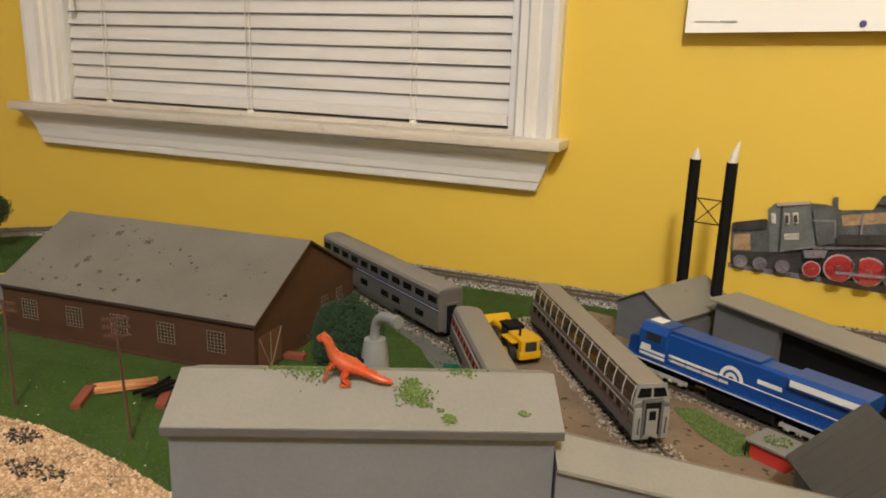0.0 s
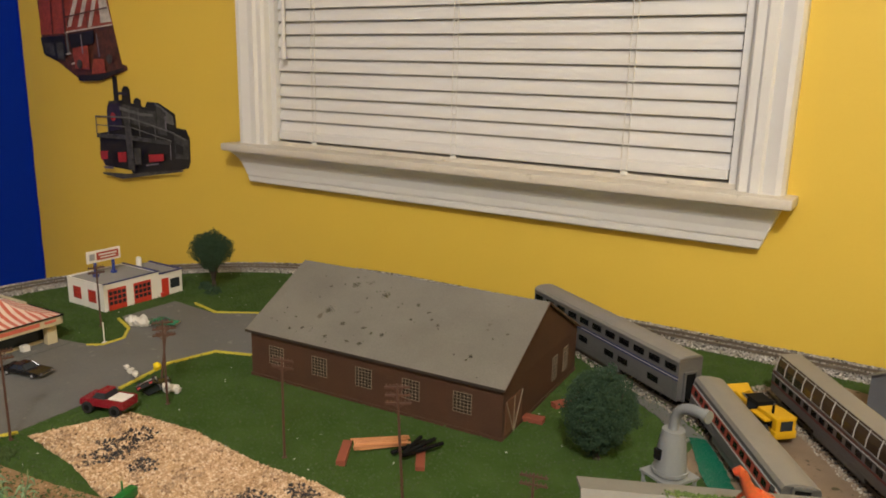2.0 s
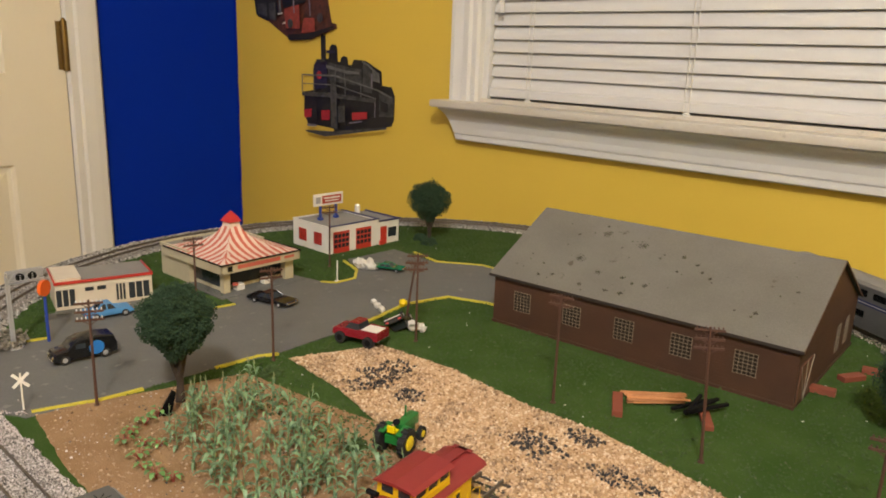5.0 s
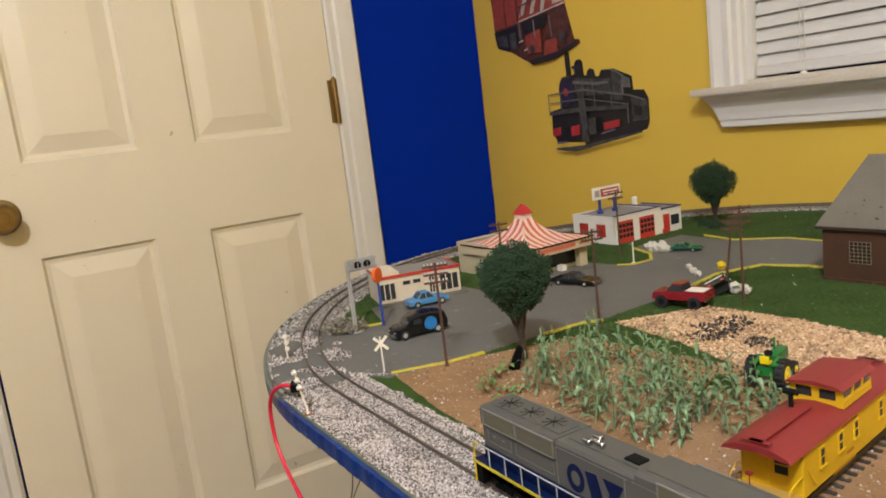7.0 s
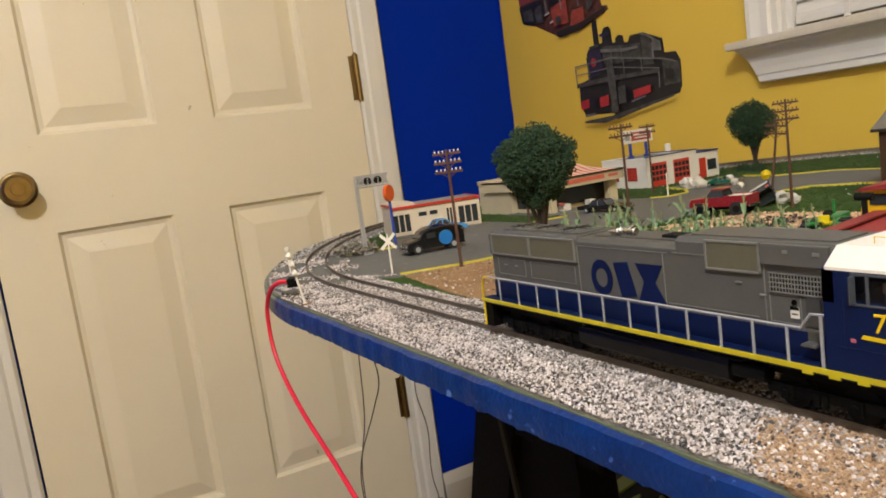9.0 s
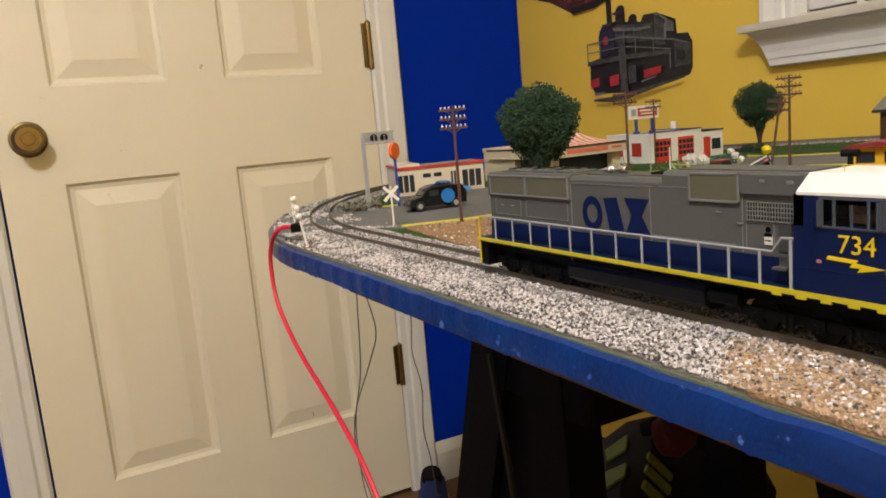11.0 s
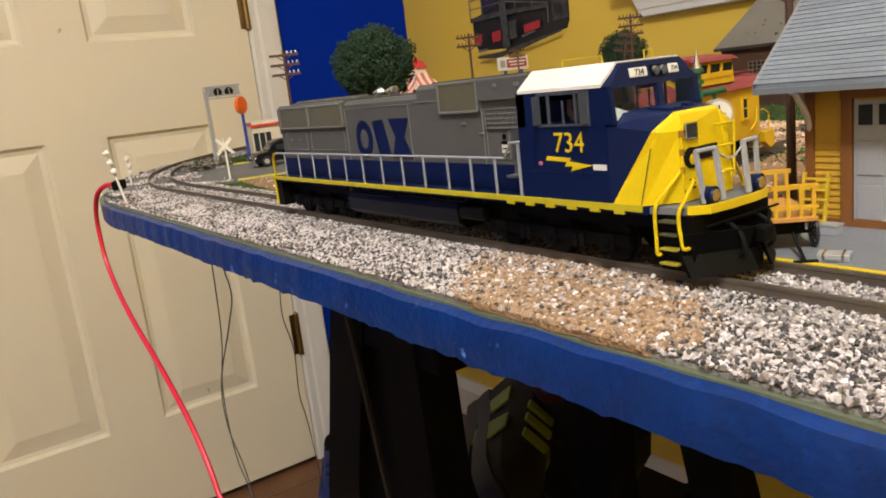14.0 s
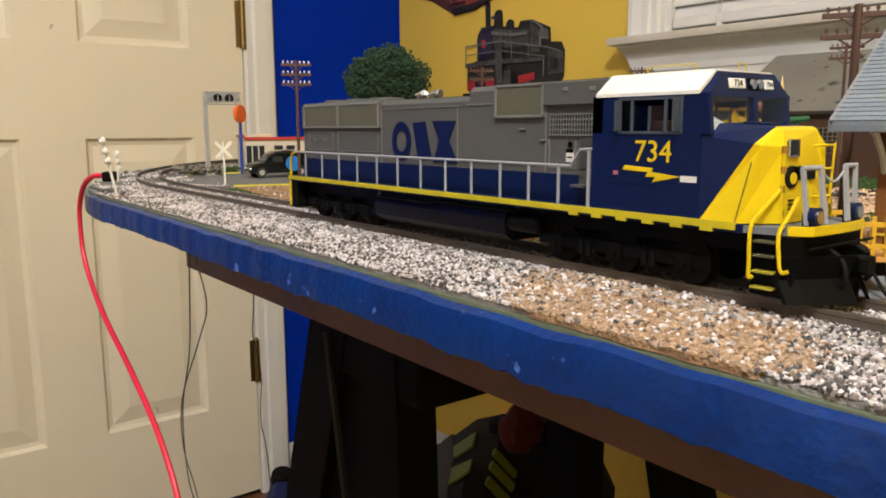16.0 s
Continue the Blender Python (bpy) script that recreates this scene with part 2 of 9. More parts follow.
BALLAST = pick("ballast_stones", [(0.35, (0.56, 0.51, 0.505)), (0.20, (0.41, 0.36, 0.352)), (0.15, (0.71, 0.66, 0.66)), (0.18, (0.075, 0.068, 0.068)), (0.12, (0.24, 0.20, 0.175))], 0.9)
BALLAST_TRACK = pick("track_ballast_stones", [(0.40, (0.31, 0.285, 0.272)), (0.27, (0.22, 0.20, 0.188)), (0.11, (0.46, 0.425, 0.415)), (0.22, (0.06, 0.056, 0.054))], 0.9)
BALLAST_BED = mat("ballast_bed", (0.30, 0.28, 0.26), (0.20, 0.185, 0.17), 0.95, big=60, fine=1200, amount=1.0, bump=1.0, dist=0.001)
BALLAST_FAR = pick("dark_ballast_stones", [(0.35, (0.37, 0.35, 0.335)), (0.27, (0.23, 0.22, 0.21)), (0.12, (0.54, 0.52, 0.50)), (0.26, (0.055, 0.054, 0.052))], 0.9)
RAIL_STEEL = mat("weathered_rail", (0.19, 0.16, 0.13), (0.13, 0.108, 0.088), 0.45, 0.6, big=60, fine=900)
TIE = mat("tie_brown_plastic", (0.055, 0.045, 0.038), (0.035, 0.03, 0.026), 0.8, big=90, fine=1500, per_object=0.3)

# ---- the room ----
WX, WY, EX, SY, TOP = -1.505, 1.815, 1.75, -1.25, 2.38
DOOR = (0.648, 1.405, 2.02)
b = B(1)
b.span(WX - 0.1, WX, SY - 0.1, DOOR[0], FLOOR, TOP).span(WX - 0.1, WX, DOOR[1], WY + 0.1, FLOOR, TOP).span(WX - 0.1, WX, DOOR[0], DOOR[1], DOOR[2], TOP)
tagged(part("wall_west", b, BLUE_WALL), "dark blue painted wall round the door", "wall", kind="structure")
WIN = (-0.713, 0.100, 0.970, 1.93)
b = B(1)
b.span(WX, WIN[0], WY, WY + 0.1, FLOOR, TOP).span(WIN[1], EX, WY, WY + 0.1, FLOOR, TOP).span(WIN[0], WIN[1], WY, WY + 0.1, FLOOR, WIN[2]).span(WIN[0], WIN[1], WY, WY + 0.1, WIN[3], TOP)
tagged(part("wall_north", b, YELLOW_WALL), "mustard yellow painted wall with a window", "wall", kind="structure")
lap = [(WX, FLOOR)] + [(WX + 0.007 + 0.0022 * noise.noise(Vector((3, 1, k * 0.35))), FLOOR + 0.02 * k) for k in range(120)] + [(WX, FLOOR + 2.38)]
tagged(part("paint_lap", B(1).extrude(lap, WY - 0.0009, WY + 0.001, "y"), BLUE_WALL), "uneven lap of blue paint on the yellow wall", "paint", kind="structure")
tagged(part("wall_east", B(1).span(EX, EX + 0.1, SY - 0.1, WY + 0.1, FLOOR, TOP), YELLOW_WALL), "mustard yellow painted wall", "wall", kind="structure")
tagged(part("wall_south", B(1).span(WX, EX, SY - 0.1, SY, FLOOR, TOP), PLAIN_WALL), "plain pale painted wall", "wall", kind="structure")
tagged(part("ceiling", B(1).span(WX - 0.1, EX + 0.1, SY - 0.1, WY + 0.1, TOP, TOP + 0.1), CEILING), "white painted ceiling", "ceiling", kind="structure")
floor = tagged(part("floor", B(1).span(WX - 0.1, EX + 0.1, SY - 0.1, WY + 0.1, FLOOR - 0.1, FLOOR - 0.004), FLOOR_WOOD), "reddish brown wooden floor", "floor", kind="structure")
for i in range(36):
    x0 = WX + 0.003 + i * 0.09
    part("plank", B(1).span(x0, x0 + 0.087, SY, WY, FLOOR - 0.003, FLOOR, bev=0.0008), FLOOR_WOOD, floor)
b = B(1)
prof = [(0, 0), (0.016, 0), (0.016, 0.075), (0.010, 0.09), (0.006, 0.1), (0, 0.1)]
b.extrude([(WX + p, FLOOR + q) for p, q in prof], DOOR[1] + 0.075, WY, "y")
b.extrude([(WX + p, FLOOR + q) for p, q in prof], SY, DOOR[0] - 0.075, "y")
b.extrude([(WY - p, FLOOR + q) for p, q in prof], WX, EX, "x")
tagged(part("baseboard", b, WHITE_TRIM), "white painted baseboard", "baseboard", kind="structure")


def ceiling_lamp():
    t = thing("ceiling_light", (LAMP[0], LAMP[1], TOP), 0, "white glass globe ceiling light on a short stem, switched on", "ceiling light")
    drop = LAMP[2] - TOP
    part("canopy", B(1).rod((0, 0, -0.03), (0, 0, 0), 0.05, 0.065, 24), WHITE_TRIM, t, smooth=True)
    part("stem", B(1).rod((0, 0, drop + 0.085), (0, 0, -0.03), 0.011, n=12), WHITE_TRIM, t, smooth=True)
    part("base", B(1).rod((0, 0, drop + 0.072), (0, 0, drop + 0.09), 0.045, 0.035, 24), WHITE_TRIM, t, smooth=True)
    g = mat("lit_glass", (0.9, 0.85, 0.75), rough=0.3, bump=0, emit=(1.0, 0.945, 0.875, 2.0))
    o = part("globe", B(1).ball(0, 0, drop, 0.085, sub=3), g, t, "glowing white glass globe", smooth=True)
    o.visible_shadow = False


def six_panel_door():
    y0, y1, top = DOOR
    face, back = WX + 0.012, WX - 0.025
    t = thing("door_1", (0, 0, 0), 0, "closed cream six-panel door with scuffed paint", "door", kind="structure")
    stiles = [(y0 + 0.003, 0.757), (0.968, 1.079), (1.29, y1 - 0.0005)]
    b = B(1)
    for a, c in stiles:
        b.span(back, face, a, c, FLOOR + 0.012, top - 0.003)
    rails = [(FLOOR + 0.012, 0.205), (0.805, 0.986), (1.56, 1.67), (1.87, top - 0.003)]
    for z0, z1 in rails:
        for a, c in ((0.757, 0.968), (1.079, 1.29)):
            b.span(back, face - 0.0002, a, c, z0, z1)
    part("frame", b, DOOR_PAINT, t)
    for a, c in ((0.757, 0.968), (1.079, 1.29)):
        for (_, z0), (z1, _) in zip(rails, rails[1:]):
            p = B(1)
            rings = []
            for d, x in ((0.0, face - 0.0005), (0.006, face - 0.009), (0.014, face - 0.0105), (0.046, face - 0.003), (0.048, face - 0.0028)):
                rings.append([(x, a + d, z0 + d), (x, c - d, z0 + d), (x, c - d, z1 - d), (x, a + d, z1 - d)])
            p.loft([[(back + 0.004, q[1], q[2]) for q in rings[0]]] + rings)
            part("panel", p, DOOR_PAINT, t)
    k = B(1)
    ky, kz = 0.708, 0.893
    for x0, x1, r0, r1 in ((0, 0.004, 0.033, 0.032), (0.004, 0.008, 0.032, 0.024), (0.008, 0.028, 0.013, 0.012), (0.028, 0.036, 0.013, 0.025), (0.036, 0.05, 0.025, 0.027), (0.05, 0.058, 0.027, 0.021), (0.058, 0.059, 0.012, 0.011)):
        k.rod((face + x0, ky, kz), (face + x1, ky, kz), r0, r1, 28)
    part("knob", k, BRASS, t, "tarnished brass knob", smooth=True)
    for z in (0.30, 1.042, 1.80):
        h = B(1).rod((face + 0.004, y1 + 0.001, z - 0.05), (face + 0.004, y1 + 0.001, z + 0.05), 0.0065, n=12)
        h.rod((face + 0.004, y1 + 0.001, z + 0.05), (face + 0.004, y1 + 0.001, z + 0.055), 0.005, 0.002, 10).span(face - 0.001, face + 0.002, y1 - 0.014, y1 + 0.012, z - 0.048, z + 0.048)
        part("hinge", h, BRASS, t, "tarnished brass hinge", smooth=True)
    prof = [(0, 0), (0.0, 0.012), (0.006, 0.017), (0.02, 0.017), (0.026, 0.021), (0.05, 0.023), (0.064, 0.023), (0.07, 0.016), (0.07, 0)]
    c = B(1)
    for sgn, ye in ((1, y1 + 0.0015), (-1, y0 - 0.0015)):
        c.loft([[(WX + q, ye + sgn * p, z) for p, q in prof] for z in (FLOOR, top + 0.07)])
    c.span(WX, WX + 0.021, y0, y1, top + 0.003, top + 0.07)
    part("casing", c, WHITE_TRIM, t, "white painted casing")


def window_and_blind():
    x0, x1, z0, z1 = WIN
    t = thing("window_1", (0, 0, 0.006), 0, "white framed window with closed slatted blind", "window", kind="structure")
    prof = [(0, 0), (0, 0.012), (0.006, 0.017), (0.022, 0.017), (0.028, 0.022), (0.045, 0.0225), (0.05, 0.018), (0.075, 0.024), (0.086, 0.024), (0.092, 0.016), (0.092, 0)]
    c = B(1)
    for sgn, xe in ((-1, x0), (1, x1)):
        c.loft([[(xe + sgn * p * (0.67 if sgn < 0 else 0.63), WY - q, z) for p, q in prof] for z in (z0 - 0.004, z1 + 0.09)])
    c.span(x0, x1, WY - 0.022, WY, z1, z1 + 0.09)
    part("casing", c, WHITE_TRIM, t)
    s = B(1).span(-0.796, 0.172, WY - 0.050, WY, 0.954, 0.967, bev=0.003).span(x0 - 0.001, x1 + 0.001, WY - 0.003, WY + 0.1, 0.946, 0.9735)
    part("sill", s, mat("dusty_sill_paint", (0.62, 0.575, 0.50), (0.55, 0.505, 0.43), 0.45, big=14, fine=240, amount=0.7, bump=0.06, spots=(0.44, 0.40, 0.33), spot_scale=40, spot_at=0.66), t, "deep white sill with dusty marks", smooth=True)
    ap = [(0.0, 0.954), (0.041, 0.954), (0.040, 0.951), (0.033, 0.947), (0.026, 0.9405), (0.0205, 0.931), (0.018, 0.920), (0.0172, 0.9095), (0.0145, 0.9088), (0.0145, 0.9072), (0.0168, 0.9065), (0.0165, 0.898), (0.014, 0.896), (0.0, 0.896)]
    a = B(1)
    a.loft([[(sx + (0.026 if sx < 0 else -0.023) * (0.954 - q) / 0.058, WY - p, q) for p, q in ap] for sx in (-0.783, 0.158)])
    part("apron", a, WHITE_TRIM, t, "moulded white apron with sloping ends")
    part("jamb", B(1).span(x0 - 0.001, x0 + 0.012, WY, WY + 0.1, z0, z1).span(x1 - 0.012, x1 + 0.001, WY, WY + 0.1, z0, z1).span(x0, x1, WY, WY + 0.1, z1 - 0.012, z1), WHITE_TRIM, t)
    part("pane", B(1).span(x0 + 0.012, x1 - 0.012, WY + 0.085, WY + 0.09, z0, z1 - 0.012), mat("dark_window_glass", (0.02, 0.025, 0.03), rough=0.05, bump=0), t, "dark pane at night")
    cz = z0 + 0.012
    part("bottom_rail", B(1).span(x0 + 0.014, x1 - 0.014, WY + 0.002, WY + 0.03, cz - 0.0050, cz + 0.0085, bev=0.003), BLIND, t)
    sl = B(1)
    n = 8
    pr = []
    for i in range(n + 1):
        u = (i / n - 0.5) * 0.0290
        bow = 0.0030 * (1 - (2 * i / n - 1) ** 2)
        pr.append((u, bow))
    pts = [(u, w + 0.0006) for u, w in pr] + [(u, w - 0.0006) for u, w in pr[::-1]]
    ang = radians(64)
    rings = []
    for x in (x0 + 0.014, x1 - 0.014):
        rings.append([(x, u * math.cos(ang) - w * math.sin(ang), u * math.sin(ang) + w * math.cos(ang)) for u, w in pts])
    me = sl.loft(rings).mesh("slat", BLIND, True)
    o = part("slat", me, None, t)
    o.matrix_basis = pose(0, WY + 0.016, cz + 0.0125, -44, 0, 0)
    z = cz + 0.0222
    while z < z1 - 0.05:
        o = part("slat", me, None, t)
        o.matrix_basis = pose(rng.uniform(-0.001, 0.001), WY + 0.014, z, rng.uniform(-2.5, 2.5), rng.uniform(-0.1, 0.1), 0)
        z += 0.0212
    part("head_rail", B(1).span(x0 + 0.012, x1 - 0.012, WY, WY + 0.04, z1 - 0.05, z1 - 0.012), BLIND, t)
    for x in (-0.61, -0.325, -0.05):
        c = B(1)
        for dx in (-0.004, 0.004):
            c.tube([(x + dx, WY - 0.0035, z0 + 0.004), (x + dx + 0.001, WY - 0.003, 1.4), (x + dx, WY - 0.003, z1 - 0.04)], 0.0007, 5)
        zz = cz + 0.03
        while zz < z1 - 0.06:
            c.rod((x - 0.004, WY - 0.003, zz), (x + 0.004, WY - 0.003, zz + 0.003), 0.0005, n=4)
            zz += 0.0272
        c.ball(x, WY - 0.002, z0 + 0.004, 0.007, 0.003, 0.004, sub=1)
        part("ladder_cord", c, CORD, t)
    part("tilt_wand", B(1).rod((-0.672, WY - 0.008, 1.125), (-0.668, WY - 0.006, z1 - 0.03), 0.0035, n=6).rod((-0.672, WY - 0.008, 1.118), (-0.672, WY - 0.008, 1.14), 0.005, 0.0045, 8), BLIND, t, "clear plastic tilt wand")


def calendar():
    t = thing("wall_calendar", (0.021, 0, -0.002), 0, "white paper wall calendar hung open on the wall", "calendar")
    x0, x1, z0 = 0.283, 0.645, 1.108
    b = B(1)
    rings = []
    for k in range(9):
        z = z0 + k * 0.045
        y = WY - 0.004 - 0.016 * (1 - k / 8) ** 1.4
        rings.append([(x0, y - 0.003, z), (x1, y - 0.003, z + 0.010), (x1, y, z + 0.010), (x0, y, z)])
    part("page", b.loft(rings), PAPER, t)
    yb = WY - 0.0235
    for s, x, z in (("29", 0.299, 1.162), ("30", 0.348, 1.163), ("31", 0.398, 1.165)):
        o = part("numeral", lettering(s, 0.017, 0.0001), INK, t)
        o.matrix_basis = pose(x, yb + 0.0022, z, 97, 0, 0) @ pose(0, 0, 0.0006)
    part("bar", B(1).span(0.386, 0.425, yb + 0.0005, yb + 0.001, 1.150, 1.1515).span(0.386, 0.412, yb + 0.0004, yb + 0.0009, 1.146, 1.1472), GREY_INK, t)
    part("bar", B(1).span(0.293, 0.318, yb - 0.0006, yb, 1.1205, 1.1213).span(0.320, 0.338, yb - 0.0006, yb, 1.1205, 1.122), GREY_INK, t)
    part("hole", B(1).rod((0.464, yb - 0.0008, 1.1205), (0.464, yb + 0.001, 1.1205), 0.0035, n=16), INK, t)
    for z in (1.17,):
        part("rule", B(1).span(x0 + 0.004, x1 - 0.004, yb + 0.002, yb + 0.0025, z + 0.006, z + 0.0066), GREY_INK, t)
    part("nail", B(1).rod((0.464, WY - 0.012, 1.47), (0.464, WY, 1.47), 0.003, n=8), BRASS, t)


def flat_shapes(t, shapes, y):
    """Printed shapes of a wall sticker, each a hair in front of the last."""
    for i, (nm, m, pts) in enumerate(shapes):
        d = y - 0.0004 * (i + 1)
        part(nm, B(1).extrude(pts, d, d + 0.0003, "y"), m, t)


def disc(x, z, r, n=18):
    return [(x + r * math.cos(6.28318 * i / n), z + r * math.sin(6.28318 * i / n)) for i in range(n)]


def wall_stickers():
    pm = lambda n, c, c2=None: mat("print_" + n, c, c2 or tuple(v * 0.55 for v in c), 0.5, big=70, fine=420, amount=1.0, bump=0)
    black, dark, blue, red = pm("black", (0.012, 0.011, 0.012)), pm("dark_grey", (0.07, 0.07, 0.068), (0.02, 0.02, 0.02)), pm("dusk_blue", (0.022, 0.018, 0.06)), pm("red", (0.45, 0.02, 0.03))
    grey, tan, rust, brick, white, steel = pm("grey", (0.15, 0.15, 0.15)), pm("tan", (0.42, 0.28, 0.16)), pm("rust", (0.12, 0.035, 0.02), (0.03, 0.012, 0.01)), pm("brick", (0.33, 0.055, 0.035)), pm("white", (0.6, 0.56, 0.52)), pm("steel", (0.22, 0.2, 0.24), (0.09, 0.08, 0.1))
    t = thing("wall_sticker", (0.004, 0, 0.008), 0, "black steam engine photo sticker on yellow wall", "wall sticker", "wall stickers")
    flat_shapes(t, [
        ("body", black, [(-1.235, 0.953), (-1.238, 0.904), (-1.223, 0.883), (-1.133, 0.88), (-1.126, 0.866), (-0.95, 0.9), (-0.943, 0.914), (-0.942, 0.96), (-0.952, 0.977), (-0.98, 0.979), (-0.982, 1.006), (-1.031, 1.026), (-1.067, 1.027), (-1.075, 1.015), (-1.12, 1.022), (-1.151, 1.027), (-1.195, 1.02), (-1.204, 1.002), (-1.202, 0.958)]),
        ("chimney", black, [(-1.176, 1.075), (-1.16, 1.076), (-1.158, 1.022), (-1.175, 1.02)]),
        ("dome", black, [(-1.146, 1.049), (-1.139, 1.056), (-1.126, 1.056), (-1.12, 1.05), (-1.118, 1.014), (-1.149, 1.017)]),
        ("dome", black, [(-1.108, 1.029), (-1.098, 1.034), (-1.086, 1.03), (-1.082, 1.008), (-1.112, 1.010)]),
        ("smokebox", blue, [(-1.199, 1.012), (-1.185, 1.022), (-1.165, 1.026), (-1.154, 1.02), (-1.153, 0.967), (-1.202, 0.958)]),
        ("boiler", dark, [(-1.151, 1.02), (-1.075, 1.01), (-1.039, 1.008), (-1.04, 0.975), (-1.122, 0.979), (-1.148, 0.985)]),
        ("cab", dark, [(-1.036, 1.02), (-1.012, 1.014), (-1.008, 0.962), (-1.036, 0.964)]),
        ("window", grey, [(-1.008, 1.012), (-0.986, 1.002), (-0.984, 0.984), (-1.007, 0.987)]),
        ("tender", dark, [(-0.985, 0.97), (-0.942, 0.957), (-0.943, 0.919), (-0.984, 0.917)]),
        ("emblem", red, disc(-1.178, 0.991, 0.009, 10)),
        ("buffer", red, [(-1.233, 0.914), (-1.204, 0.917), (-1.205, 0.899), (-1.232, 0.896)]),
        ("buffer", red, [(-1.17, 0.916), (-1.141, 0.919), (-1.141, 0.898), (-1.169, 0.895)]),
        ("wheel_strip", red, [(-1.067, 0.919), (-1.019, 0.924), (-1.019, 0.91), (-1.066, 0.903)]),
        ("railing", grey, [(-1.237, 0.991), (-1.121, 0.994), (-0.983, 0.97), (-0.983, 0.967), (-1.121, 0.99), (-1.237, 0.988)]),
        ("railing", grey, [(-1.237, 0.972), (-1.121, 0.974), (-0.991, 0.953), (-0.991, 0.951), (-1.121, 0.972), (-1.237, 0.97)]),
        ("post", grey, [(-1.237, 0.991), (-1.234, 0.991), (-1.234, 0.953), (-1.237, 0.953)]),
        ("post", dark, [(-1.137, 0.985), (-1.117, 0.985), (-1.112, 0.88), (-1.133, 0.882)]),
        ("beam", dark, [(-1.235, 0.953), (-1.13, 0.956), (-0.991, 0.951), (-0.991, 0.944), (-1.131, 0.946), (-1.236, 0.944)]),
        ("sheen", grey, [(-1.150, 1.014), (-1.080, 1.004), (-1.042, 1.003), (-1.042, 0.998), (-1.082, 0.998), (-1.148, 1.007)]),
        ("band", grey, [(-1.118, 1.014), (-1.116, 1.014), (-1.118, 0.982), (-1.120, 0.982)]),
        ("band", grey, [(-1.088, 1.008), (-1.086, 1.008), (-1.088, 0.980), (-1.090, 0.980)]),
        ("dome_band", blue, [(-1.147, 1.044), (-1.119, 1.044), (-1.119, 1.038), (-1.147, 1.038)]),
        ("chimney_band", dark, [(-1.182, 1.024), (-1.152, 1.026), (-1.153, 1.020), (-1.181, 1.018)]),
        ("roof_edge", grey, [(-1.031, 1.026), (-1.012, 1.020), (-0.984, 1.002), (-0.985, 0.999), (-1.013, 1.016), (-1.031, 1.022)]),
        ("window_slit", steel, [(-1.003, 1.002), (-0.999, 1.001), (-0.998, 0.972), (-1.002, 0.973)]),
        ("ladder", steel, [(-0.990, 0.945), (-0.988, 0.945), (-0.989, 0.915), (-0.991, 0.915)]),
        ("tender_edge", grey, [(-0.985, 0.972), (-0.943, 0.959), (-0.943, 0.956), (-0.985, 0.969)]),
        ("tender_panel", black, [(-0.972, 0.950), (-0.950, 0.945), (-0.951, 0.928), (-0.972, 0.930)]),
        ("coupler_gap", black, [(-1.196, 0.915), (-1.178, 0.915), (-1.178, 0.895), (-1.196, 0.894)]),
        ("cowcatcher", steel, [(-1.213, 0.884), (-1.180, 0.886), (-1.176, 0.881), (-1.210, 0.879)]),
        ("cylinder", dark, [(-1.104, 0.930), (-1.082, 0.932), (-1.082, 0.898), (-1.103, 0.896)]),
        ("crosshead", steel, [(-1.066, 0.899), (-1.026, 0.906), (-1.026, 0.903), (-1.066, 0.896)]),
        ("post", grey, [(-1.186, 0.991), (-1.184, 0.991), (-1.184, 0.953), (-1.186, 0.953)]),
        ("post", grey, [(-1.080, 0.984), (-1.078, 0.984), (-1.078, 0.955), (-1.080, 0.955)]),
        ("post", grey, [(-1.030, 0.977), (-1.028, 0.977), (-1.028, 0.953), (-1.030, 0.953)]),
        ("track", dark, [(-1.213, 0.871), (-1.126, 0.875), (-0.95, 0.899), (-0.95, 0.895), (-1.146, 0.862), (-1.213, 0.867)])], WY)
    t = thing("wall_sticker", (0, 0, 0), 0, "red striped diesel engine photo sticker on yellow wall", "wall sticker", "wall stickers")
